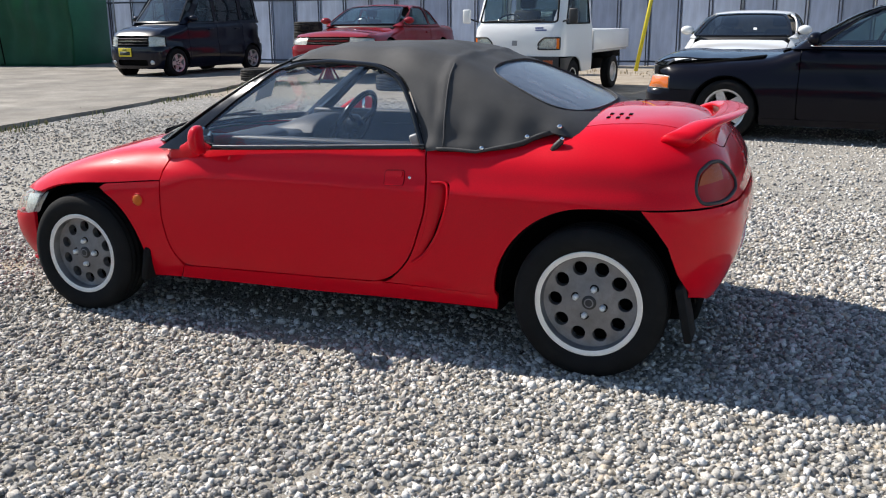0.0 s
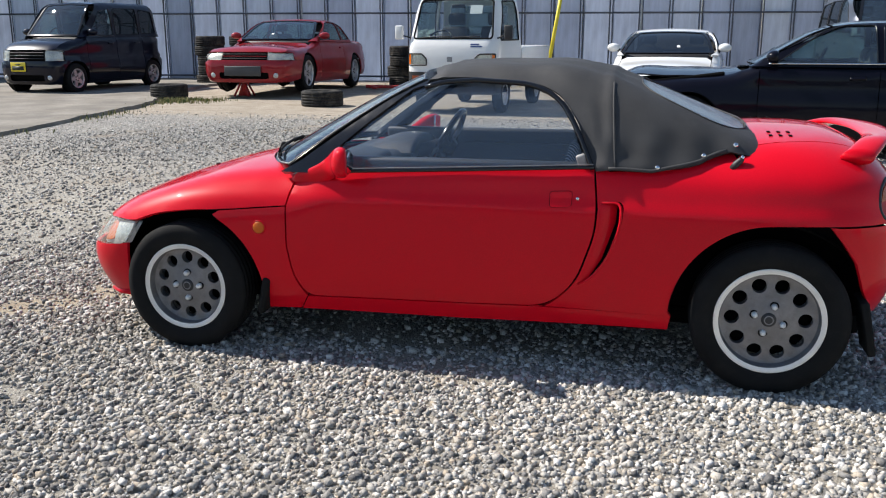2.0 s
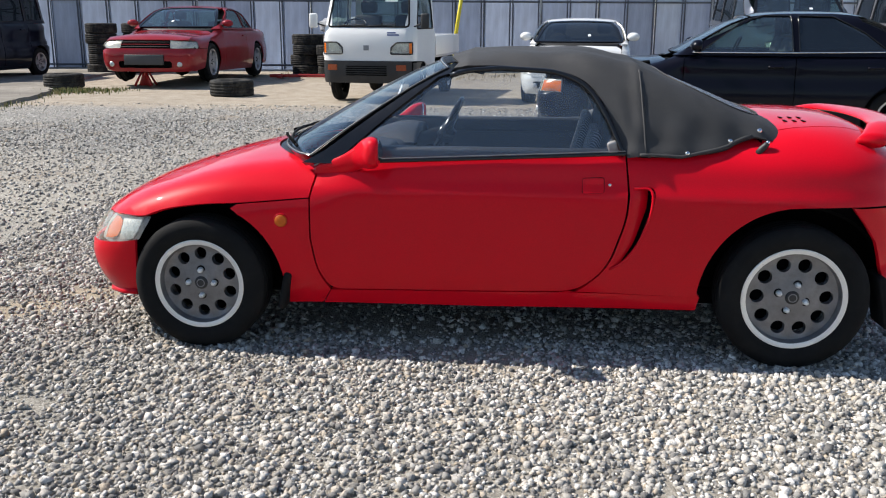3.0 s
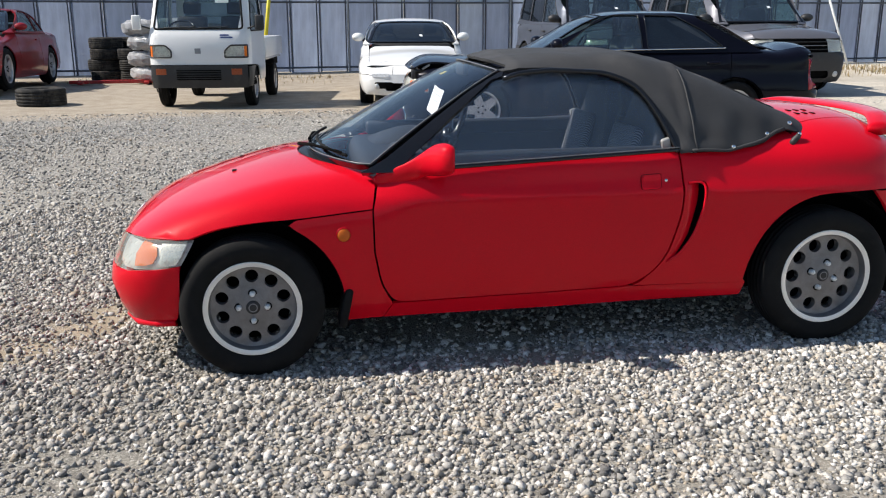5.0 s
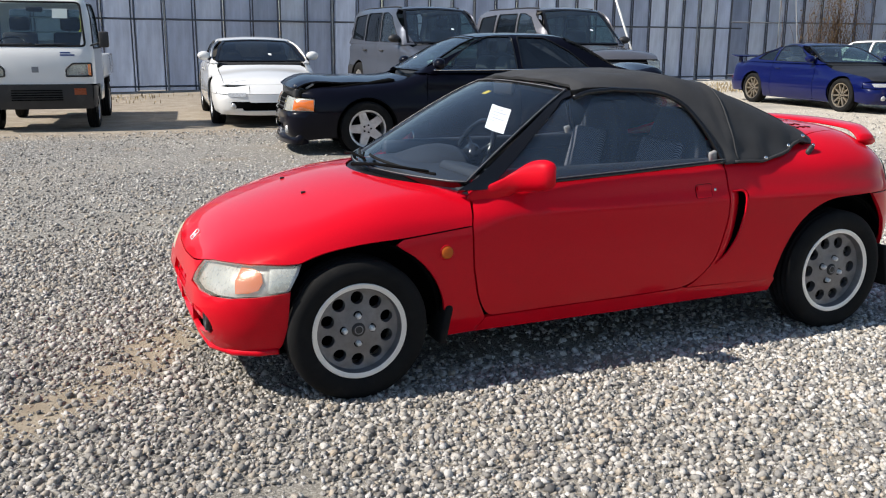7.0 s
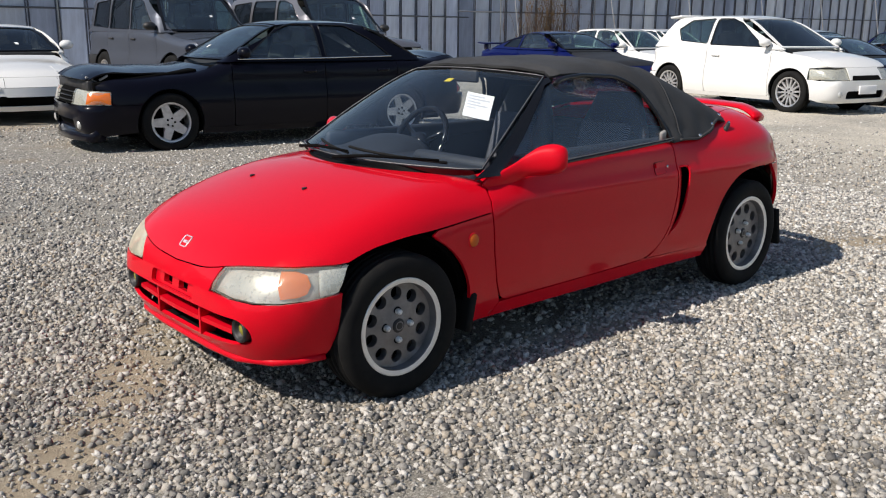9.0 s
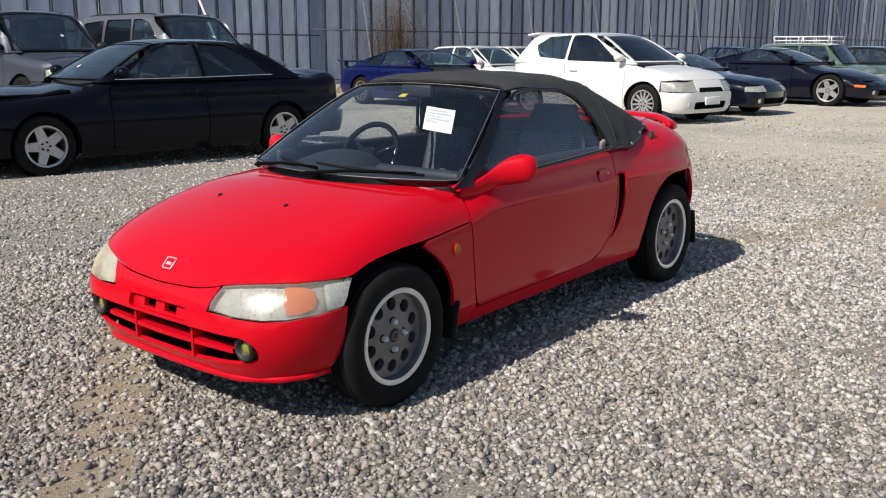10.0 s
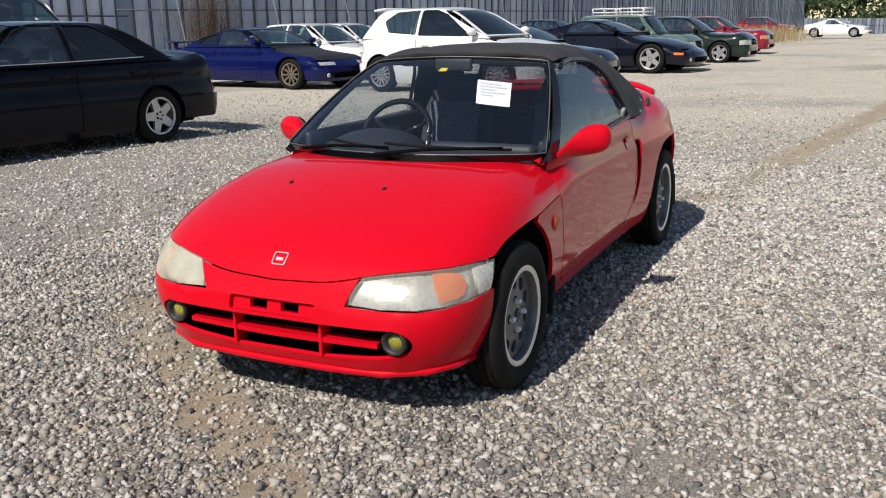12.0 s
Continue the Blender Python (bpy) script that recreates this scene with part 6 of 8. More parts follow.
van, vf, vg = vehicle("small_van", at(-11.7, 14.3, 85, 0.03, 0, 1.12), "tall black kei van with a yellow number plate", NAVY_PAINT, 3.395, 0.735, (-1.17, 1.17), (0.275, 0.175, 0.16),
                      [(-1.70, 0.72), (-1.60, 0.86), (-1.3, 0.97), (-1.0, 1.03)], [(1.2, 1.10), (1.70, 1.08)], 1.04, 0.23, 1.70, (-1.02, -0.42), (1.60, 1.45), 0.60, 0.80, (-0.82, 0.05, 0.88), VAN_WIN,
                      hatch=True, tint_rear=SMOKED, rim=(5, SILVER_ALLOY, "spoke"), tumble=0.16, lamp=(0.58, 0.28))
vp = part("number_plate", moved(box(-0.006, 0.006, -0.165, 0.165, -0.0825, 0.0825, 0.004), pose(-1.712, -0.05 + 0.20, 0.49)), YELLOW_PLATE, van, "yellow plate with dark bars")
for z, w, h in ((0.045, 0.10, 0.022), (-0.02, 0.26, 0.07)):
    part("plate_mark", moved(box(-0.003, 0.003, -w / 2, w / 2, -h / 2, h / 2), pose(-1.7185, 0.15, 0.49 + z)), surface("plate ink", (0.02, 0.03, 0.02), 0.6), vp)

# two grey off-roaders
SUV_WIN = (((-0.82, 1.06), (-0.70, 1.09), (-0.34, 1.50), (-0.10, 1.57), (0.10, 1.57), (0.14, 1.07)), ((0.21, 1.07), (0.18, 1.57), (0.90, 1.57), (1.02, 1.08)), ((1.10, 1.09), (1.02, 1.56), (1.62, 1.52), (1.78, 1.12)))
for sx, sy, pt, lb in ((4.93, 13.6, GREY_PAINT, "grey compact off-roader beside the steel fence"), (7.45, 12.6, BEIGE_GREY, "warm grey compact off-roader beside the steel fence")):
    suv, uf, ug = vehicle("off_roader", at(sx - 0.12, sy, 91, 0.05, 0, 1.12), lb, pt, 4.47, 0.875, (-1.36, 1.26), (0.34, 0.20, 0.20),
                          [(-2.235, 0.70), (-2.1, 0.88), (-1.6, 0.98), (-1.15, 1.04)], [(1.5, 1.12), (2.235, 1.10)], 1.045, 0.30, 1.69, (-1.10, -0.42), (2.12, 1.82), 0.62, 0.82, (-0.88, 0.17, 1.06), SUV_WIN,
                          hatch=True, tint_rear=SMOKED, tumble=0.20, lower_black=True, lamp=(0.52, 0.30), rim=(5, SILVER_ALLOY, "spoke"))
    for s in (-1, 1):
        part("roof_strip", offset_line(ug, on_top(ug, line((-0.25, s * 0.55), (1.70, s * 0.55)), 1.05), 0.012, 0.008, 6), PLASTIC, suv, "black roof strip")
    sticker(suv, ug, -0.30, 1.52, 0, (0.3, 0, 1.1))

# blue coupe with a tail wing
BLUE_WIN = (((-0.55, 0.90), (-0.44, 0.92), (0.00, 1.19), (0.22, 1.225), (0.55, 1.21), (0.62, 0.91)), ((0.68, 0.915), (0.63, 1.20), (0.98, 1.07), (1.20, 0.93)))
blue, bf, bgl = vehicle("sports_coupe", at(12.6, 10.55, 83, 0, 0, 1.05) @ Matrix.Diagonal((1, 1, 0.955, 1)), "deep blue coupe with bronze wheels and a tail wing", BLUE_PAINT, 4.50, 0.865, (-1.40, 1.27), (0.315, 0.225, 0.21),
                        [(-2.25, 0.52), (-2.1, 0.64), (-1.5, 0.76), (-1.0, 0.83)], [(1.75, 0.90), (2.1, 0.88), (2.25, 0.78)], 0.895, 0.20, 1.28, (-0.85, -0.05), (1.70, 0.66), 0.47, 0.60, (-0.64, 0.66), BLUE_WIN,
                        grille=False, lamps_on_hood=True, nose_drop=0.10, tumble=0.45, rim=(10, BRONZE_ALLOY, "spoke"), nose_bow=0.2, tint_rear=SMOKED, lamp=(0.45, 0.34))
next(o for o in blue.children if o.name.startswith("bonnet")).data.materials[0] = PLASTIC
part("tail_wing", moved(box(-0.12, 0.12, -0.78, 0.78, -0.014, 0.014, 0.012, 3), pose(2.05, 0, 0.985, 0, -6)), BLUE_PAINT, blue, "blue wing blade")
for s in (-1, 1):
    part("wing_post", box(1.99, 2.11, s * 0.62 - 0.015, s * 0.62 + 0.015, 0.84, 0.98, 0.008), BLUE_PAINT, blue)
    p = on_end(bf, line((s * 0.36, 0.50), (s * 0.72, 0.50), (s * 0.72, 0.56), (s * 0.36, 0.56), closed=True), -1)
    part("side_lamp", skin(shrunk(bf, -0.003), (-1.2, 0, 0.35), (-1, s * 0.4, 0), [p], 0.05, 0, 0.01), LAMP_BACK, blue, "slim clear side lamp")

# white three-door hatchback
HATCH_WIN = (((-0.72, 0.945), (-0.58, 0.98), (-0.12, 1.30), (0.12, 1.37), (0.40, 1.37), (0.44, 0.965)), ((0.51, 0.98), (0.47, 1.37), (0.95, 1.345), (1.20, 1.20), (1.10, 1.02)))
hat, hf_, hg = vehicle("hatchback_car", at(12.15, 5.5, 80, 0, 0, 1.11), "white three-door hatchback with multi-spoke wheels", WHITE_PAINT, 3.835, 0.83, (-1.17, 1.27), (0.305, 0.215, 0.20),
                       [(-1.917, 0.60), (-1.78, 0.74), (-1.4, 0.86), (-1.0, 0.92)], [(1.3, 1.00), (1.917, 0.99)], 0.935, 0.22, 1.43, (-1.02, -0.12), (1.78, 1.38), 0.50, 0.68, (-0.80, 0.47), HATCH_WIN,
                       hatch=True, rim=(14, SILVER_ALLOY, "spoke"), tumble=0.34, lamp=(0.46, 0.44), nose_drop=0.09, tint_rear=GREEN_GLASS, grille=False, glass_mat=SMOKED)
part("roof_spoiler", moved(box(-0.16, 0.10, -0.52, 0.52, -0.02, 0.02, 0.018, 3), pose(1.50, 0, 1.40, 0, 6)), WHITE_PAINT, hat, "white roof spoiler")
p = on_end(hf_, line((-0.34, 0.50, 0.02), (0.34, 0.50, 0.02), (0.30, 0.565, 0.02), (-0.30, 0.565, 0.02), closed=True, step=0.03), -1)
part("grille", skin(shrunk(hf_, -0.003), (-1.1, 0, 0.4), (-1, 0, 0), [p], 0.05, 0, 0.01), UNDER, hat, "slim black grille")
part("plate_holder", moved(box(-0.01, 0.01, -0.20, 0.20, -0.06, 0.06, 0.006), pose(-1.925, 0, 0.36)), PAPER, hat, "blank plate holder")

# small white hatchbacks and a silver saloon behind
SMALL_WIN = (((-0.62, 0.90), (-0.50, 0.93), (-0.16, 1.26), (0.05, 1.30), (0.34, 1.30), (0.38, 0.91)), ((0.45, 0.915), (0.42, 1.30), (1.0, 1.27), (1.25, 0.95)))
for x, y, turn, pt, lb in ((15.35, 11.0, 86, WHITE_PAINT, "white older hatchback in the far row"), (17.6, 11.4, 86, WHITE_PAINT, "white older hatchback in the far row"), (17.1, 7.0, 86, SILVER_PAINT, "silver saloon in the far row")):
    vehicle("hatchback_car", at(x, y, turn), lb, pt, 4.0, 0.81, (-1.20, 1.22), (0.29, 0.19, 0.18), [(-2.0, 0.62), (-1.9, 0.74), (-1.4, 0.82), (-1.0, 0.86)], [(1.5, 0.94), (2.0, 0.92)], 0.885, 0.22, 1.36, (-0.92, -0.20), (1.72, 1.15), 0.50, 0.66, (-0.72, 0.41), SMALL_WIN,
            hatch=True, rim=(5, SILVER_ALLOY, "disc"), step=0.10)

# dark coupes, estate with roof racks, square saloon, red saloon
vehicle("sports_coupe", at(14.75, 5.35, 84), "dark blue-black coupe parked close beside the white hatchback", NAVY_PAINT, 4.3, 0.85, (-1.25, 1.2), (0.30, 0.20, 0.20), [(-2.15, 0.52), (-2.0, 0.64), (-1.5, 0.76), (-1.0, 0.82)], [(1.6, 0.90), (2.15, 0.82)], 0.88, 0.20, 1.25,
        (-0.85, -0.05), (1.5, 0.6), 0.47, 0.60, (-0.62, 0.62), (COUPE_WIN[0],), grille=False, nose_drop=0.08, tumble=0.45, step=0.10, nose_bow=0.2)
vette, cf_, cg = vehicle("sports_coupe", at(19.35, 4.65, 84, 0, 0, 1.1), "low dark blue-black sports coupe with five-spoke wheels", NAVY_PAINT, 4.56, 0.935, (-1.33, 1.32), (0.325, 0.228, 0.25), [(-2.28, 0.42), (-2.1, 0.54), (-1.5, 0.74), (-0.9, 0.82)], [(1.5, 0.96), (2.0, 0.95), (2.28, 0.82)], 0.885, 0.20, 1.21,
                        (-0.80, 0.02), (1.55, 0.55), 0.44, 0.53, (-0.55, 0.72), (((-0.45, 0.895), (-0.34, 0.915), (0.08, 1.12), (0.28, 1.155), (0.62, 1.13), (0.70, 0.905)),), grille=False, lamps_on_hood=True, nose_drop=0.16, tumble=0.55, rim=(5, SILVER_ALLOY, "spoke"), nose_bow=0.28)
for s in (-1, 1):
    p = on_side(cf_, line((-2.05, 0.40), (-1.86, 0.41), (-1.86, 0.46), (-2.05, 0.45), closed=True)) * np.array((1, -s, 1))
    part("side_marker", skin(shrunk(cf_, -0.003), (-1.6, 0, 0.4), (-0.2, s, 0), [p], 0.05, 0, 0.008), AMBER, vette, "orange side marker")
est, ef, eg = vehicle("estate_car", at(21.75, 4.55, 84), "grey-green small estate with a cream roof and two white roof racks", GREEN_PAINT, 3.75, 0.74, (-1.10, 1.13), (0.28, 0.17, 0.16), [(-1.87, 0.62), (-1.75, 0.80), (-1.3, 0.88), (-0.95, 0.90)], [(1.3, 0.98), (1.87, 0.96)], 0.91, 0.24, 1.44,
                      (-0.90, -0.45), (1.72, 1.45), 0.48, 0.70, (-0.72, 0.35), (((-0.66, 0.93), (-0.56, 0.95), (-0.34, 1.34), (0.28, 1.36), (0.30, 0.935)), ((0.38, 0.935), (0.36, 1.36), (1.30, 1.33), (1.42, 0.95))), hatch=True, roof_paint=CREAM_PAINT, rim=(5, SILVER_ALLOY, "disc"), tumble=0.2, step=0.10)
for x in (-0.05, 0.75):
    rack = part("roof_rack", tube([(x + a * 0.34, b * 0.5, 1.60) for a, b in ((-1, -1), (1, -1), (1, 1), (-1, 1))], 0.016, 6, closed=True), PAPER, est, "white wire roof rack")
    part("rack_rail", tube([(x + a * 0.31, b * 0.47, 1.50) for a, b in ((-1, -1), (1, -1), (1, 1), (-1, 1))], 0.014, 6, closed=True), PAPER, rack)
    for a, b in ((-1, -1), (1, -1), (1, 1), (-1, 1), (0, 1), (0, -1)):
        part("rack_post", tube([(x + a * 0.32, b * 0.485, 1.42), (x + a * 0.34, b * 0.5, 1.60)], 0.013, 6), PAPER, rack)
    for b in (-0.6, -0.2, 0.2, 0.6):
        part("rack_slat", tube([(x - 0.31, b * 0.47, 1.50), (x + 0.31, b * 0.47, 1.50)], 0.010, 6), PAPER, rack)
SQ_WIN = (((-0.66, 0.93), (-0.54, 0.95), (-0.18, 1.28), (0.05, 1.31), (0.40, 1.31), (0.46, 0.94)), ((0.53, 0.94), (0.48, 1.31), (0.85, 1.29), (1.12, 0.96)))
for x, y, pt, lb in ((24.5, 3.75, DARK_GREEN, "very dark green square-cut coupe with five-spoke wheels"), (31.6, 4.0, WINE_PAINT, "wine red saloon at the end of the row"), (27.6, 9.0, BLUE_PAINT, "bright blue car at the back of the row")):
    vehicle("saloon_car", at(x, y, 85), lb, pt, 4.33, 0.83, (-1.32, 1.24), (0.31, 0.215, 0.20), [(-2.16, 0.66), (-2.08, 0.80), (-1.5, 0.86), (-1.0, 0.89)], [(1.6, 0.98), (2.1, 0.96), (2.16, 0.85)], 0.915, 0.22, 1.37, (-0.90, -0.25), (1.40, 0.90), 0.52, 0.68, (-0.72, 0.48), SQ_WIN,
            rim=(5, SILVER_ALLOY, "spoke"), tumble=0.36, step=0.10, indicator=0.86 if pt == WINE_PAINT else 0.0)
vehicle("sports_coupe", at(66.0, 1.2, 80, -0.1), "white coupe at the far end of the yard", WHITE_PAINT, 4.45, 0.88, (-1.3, 1.3), (0.31, 0.21, 0.20), [(-2.22, 0.55), (-2.0, 0.68), (-1.5, 0.78), (-1.0, 0.84)], [(1.6, 0.95), (2.22, 0.85)], 0.90, 0.22, 1.26, (-0.85, -0.05), (1.6, 0.6), 0.47, 0.62, (-0.62, 0.62), (COUPE_WIN[0],), tumble=0.45, step=0.16, seats=False)
vehicle("hatchback_car", at(62.0, 5.6, 80), "silver and dark red car behind dry grass", WINE_PAINT, 4.2, 0.84, (-1.25, 1.25), (0.31, 0.21, 0.20), [(-2.1, 0.6), (-1.9, 0.74), (-1.4, 0.82), (-1.0, 0.86)], [(1.5, 0.94), (2.1, 0.92)], 0.885, 0.22, 1.36, (-0.92, -0.20), (1.72, 1.15), 0.50, 0.66, (-0.72, 0.41), SMALL_WIN, hatch=True, roof_paint=SILVER_PAINT, step=0.16, seats=False)


def pickup(m):
    """The white cab-over kei truck."""
    car = empty("pickup_truck", m, "small white cab-over truck with a low cargo bed", "truck")
    W = 0.695
    f = solid(curve((-1.6, 0.66), (-1.4, W), (0.0, W)), curve((0.2, 0.03), (0.5, 0.0), (0.95, 0.0), (1.05, 0.012), (1.68, 0.11), (1.8, 0.2)), curve((-1.3, 1.70), (-1.0, 1.735), (-0.5, 1.74), (-0.2, 1.72)), 0.03,
              curve((0.2, -1.56), (0.45, -1.60), (0.7, -1.60), (1.0, -1.565), (1.06, -1.53), (1.68, -1.235), (1.8, -1.15)), lambda z: -0.22 + 0 * z, 0.10, 0.0, 0.10, 0.14, 0.05)
    c = (-0.85, 0, 0.9)
    cat = np.concatenate
    ws = line((0.60, 1.075, 0.05), (0.545, 1.62, 0.06), (-0.545, 1.62, 0.06), (-0.60, 1.075, 0.05), closed=True, step=0.06)
    face = line((0.68, 0.60), (0.68, 1.06), (0.60, 1.66), (-0.60, 1.66), (-0.68, 1.06), (-0.68, 0.60), closed=True, step=0.06)
    face_pts = from_centre(f, c, [(-1.6 + (0.35 if z > 1.5 else 0.0), y, z) for y, z in face])
    lamps = [line((s * 0.66, 0.70, 0.02), (s * 0.66, 0.86, 0.02), (s * 0.44, 0.86, 0.03), (s * 0.36, 0.79, 0.03), (s * 0.36, 0.70, 0.02), closed=True, step=0.03) for s in (-1, 1)]
    part("cab_front", skin(f, c, (-1, 0, 0), [on_end(f, np.clip(face, [-0.655, 0], [0.655, 9]), -1, -0.8), on_end(f, ws, -1, -0.8)] + [on_end(f, np.clip(q, [-0.655, 0], [0.655, 9]), -1, -0.8) for q in lamps], 0.06, 0.002), WHITE_PAINT, car)
    part("windscreen", skin(shrunk(f, 0.008), c, (-1, 0, 0.2), [on_end(f, ws, -1, -0.8)], 0.12, -0.004, 0), glass("clear cab glass", (0.62, 0.70, 0.70), film=0.04), car, "large upright windscreen").visible_shadow = False
    part("screen_seal", offset_line(f, on_end(f, ws, -1, -0.8), 0.014, 0.0, 6, True), RUBBER, car, "black rubber screen seal")
    for s, q in zip((-1, 1), lamps):
        q = np.clip(q, [-0.655, 0], [0.655, 9])
        hl = part("head_lamp", skin(shrunk(f, 0.02), c, (-1, 0, 0), [on_end(f, q, -1, -0.8)], 0.05, 0.0, 0.0), LAMP_BACK, car, "rectangular head lamp in a black frame")
        part("lamp_lens", skin(shrunk(f, 0.0), c, (-1, 0, 0), [on_end(f, q, -1, -0.8)], 0.05, 0.0, 0.0), LENS, hl)
        part("lamp_frame", offset_line(f, on_end(f, q, -1, -0.8), 0.012, 0.003, 6, True), PLASTIC, hl)
        o = np.clip(line((s * 0.66, 0.71), (s * 0.66, 0.85), (s * 0.615, 0.85), (s * 0.615, 0.71), closed=True), [-0.655, 0], [0.655, 9])
        part("corner_lamp", skin(shrunk(f, -0.006), c, (-1, s * 0.3, 0), [on_end(f, o, -1, -0.8)], 0.05, 0, 0.012), AMBER, hl, "orange corner lamp")
    low = np.clip(line((0.68, 0.29, 0.03), (0.68, 0.595), (-0.68, 0.595), (-0.68, 0.29, 0.03), closed=True, step=0.06), [-0.655, 0], [0.655, 9])
    bp = part("bumper", skin(shrunk(f, -0.02), c, (-1, 0, 0), [on_end(shrunk(f, -0.02), low, -1, -0.8)], 0.06, 0, 0.10), PLASTIC, car, "black plastic bumper")
    for s in (-1, 1):
        o = on_end(shrunk(f, -0.024), line((s * 0.44, 0.47), (s * 0.58, 0.47), (s * 0.58, 0.55), (s * 0.44, 0.55), closed=True), -1, -0.8)
        part("bumper_lamp", skin(shrunk(f, -0.026), c, (-1, 0, 0), [o], 0.05, 0, 0.006), surface("dull amber lens", (0.30, 0.06, 0.012), 0.3), bp, "dull amber bumper lamp")
    for k in range(5):
        part("bumper_slot", box(-1.632, -1.60, -0.30, 0.30, 0.40 + 0.03 * k, 0.412 + 0.03 * k, 0.003), UNDER, bp)
    bdg = surface("grey badge", (0.25, 0.25, 0.26), 0.4, 0.6)
    for a, b in (((-0.040, 0.75), (0.040, 0.82)),):
        part("cab_badge", skin(shrunk(f, -0.003), c, (-1, 0, 0), [on_end(f, line((a[0], a[1]), (b[0], a[1]), (b[0], b[1]), (a[0], b[1]), closed=True, step=0.05), -1, -0.8)], 0.05, 0, 0.006), bdg, car)
    for z0, y0, y1 in ((0.985, -0.30, -0.42), (0.955, -0.30, -0.47)):
        part("cab_lettering", skin(shrunk(f, -0.002), c, (-1, 0, 0), [on_end(f, line((y0, z0), (y1, z0), (y1, z0 + 0.018), (y0, z0 + 0.018), closed=True, step=0.05), -1, -0.8)], 0.05, 0, 0.004), surface("blue lettering", (0.02, 0.04, 0.16), 0.5), car, "unreadable blue lettering")
    # sides: door with window, step, roof
    win = line((-1.34, 1.05, 0.03), (-1.10, 1.60, 0.05), (-0.42, 1.62, 0.04), (-0.36, 1.05, 0.03), closed=True, step=0.06)
    door = cat([line((-1.52, 1.02), (-1.20, 1.655), (-0.26, 1.66), (-0.26, 0.35), (-0.72, 0.35))[:-1], arc(-1.0, 0.27, 0.31, 17, 90, 10), line((-1.0, 0.58), (-1.545, 0.60), (-1.545, 0.98))[1:]])
    door_s = skin(f, c, (0, -1, 0), [on_side(f, door), on_side(f, win)], 0.06, 0.003)
    sides("cab_door", door_s, WHITE_PAINT, car)
    for ob in sides("side_window", skin(shrunk(f, 0.008), c, (0, -1, 0), [on_side(f, win)], 0.12, -0.004, 0), GREEN_GLASS, car, "cab side window"):
        ob.visible_shadow = False
    for s in (-1, 1):
        part("window_seal", offset_line(f, on_side(f, win) * np.array((1, -s, 1)), 0.012, 0.0, 6, True), RUBBER, car)
        wing = cat([arc(-1.0, 0.27, 0.31, 92, 190, 14), line((-1.31, 0.30), (-1.50, 0.30), (-1.50, 0.58), (-1.02, 0.58))])
        part("front_corner", skin(f, c, (0, s, 0), [on_side(f, wing) * np.array((1, -s, 1))], 0.06, 0.002), PLASTIC, car)
        p = (-1.50, s * 0.72, 1.15)
        mr = part("door_mirror", moved(box(-0.03, 0.03, -0.06, 0.06, -0.10, 0.10, 0.02, 3), pose(-1.46, s * 0.83, 1.16)), WHITE_PAINT if s > 0 else PLASTIC, car, "upright door mirror on an arm")
        part("mirror_arm", tube([(-1.42, s * 0.66, 1.08), (-1.45, s * 0.78, 1.12)], 0.012, 6), PLASTIC, mr)
        part("wheel_housing", box(-1.28, -0.72, min(s * 0.42, s * 0.66), max(s * 0.42, s * 0.66), 0.30, 0.575), UNDER, car)
        wheel_parts(car, -1.0, s * 0.60, 0.265, 0.265, 0.155, 0.145, 5, SILVER_ALLOY, style="disc")
        wheel_parts(car, 0.90, s * 0.60, 0.265, 0.265, 0.155, 0.145, 5, SILVER_ALLOY, style="disc")
        part("bed_side", box(-0.18, 1.60, s * 0.68 - 0.02, s * 0.68 + 0.02, 0.64, 0.94, 0.012), WHITE_PAINT, car, "fold-down bed side")
        part("rear_arch", box(0.55, 1.25, min(s * 0.45, s * 0.66), max(s * 0.45, s * 0.66), 0.50, 0.60), UNDER, car)
        part("guard_post", tube([(-0.20, s * 0.56, 0.9), (-0.20, s * 0.56, 1.62)], 0.014, 6), WHITE_PAINT, car)
        st = part("cab_seat", moved(box(-0.06, 0.06, -0.22, 0.22, -0.25, 0.25, 0.05, 3), pose(-0.42, s * 0.32, 1.0, 0, 8)), CLOTH, car, "dark cab seat")
        part("head_rest", moved(box(-0.045, 0.045, -0.13, 0.13, -0.09, 0.09, 0.04, 3), pose(-0.36, s * 0.32, 1.36)), CLOTH, st)
    part("cab_roof", skin(f, c, (0, 0, 1), [both(cat([on_top(f, line((-1.17, 0), (-1.14, -0.50)), 1.2), on_top(f, line((-1.06, -0.56), (-0.28, -0.56)), 1.2), on_top(f, line((-0.25, -0.5), (-0.25, 0)), 1.2)]))], 0.08, 0.001), WHITE_PAINT, car)
    back_out = line((0.58, 0.6), (0.58, 1.64), (-0.58, 1.64), (-0.58, 0.6), closed=True)
    back_win = line((0.48, 1.14, 0.05), (0.46, 1.56, 0.05), (-0.46, 1.56, 0.05), (-0.48, 1.14, 0.05), closed=True)
    part("cab_back", skin(f, c, (1, 0, 0), [on_end(f, back_out, 1, -0.8), on_end(f, back_win, 1, -0.8)], 0.08, 0.0), WHITE_PAINT, car)
    part("rear_screen", skin(shrunk(f, 0.008), c, (1, 0, 0), [on_end(f, back_win, 1, -0.8)], 0.12, 0, 0), GREEN_GLASS, car).visible_shadow = False
    for z in (1.0, 1.25, 1.45, 1.62):
        part("guard_bar", tube([(-0.20, -0.56, z), (-0.20, 0.56, z)], 0.010, 6), WHITE_PAINT, car, "cab guard bar")
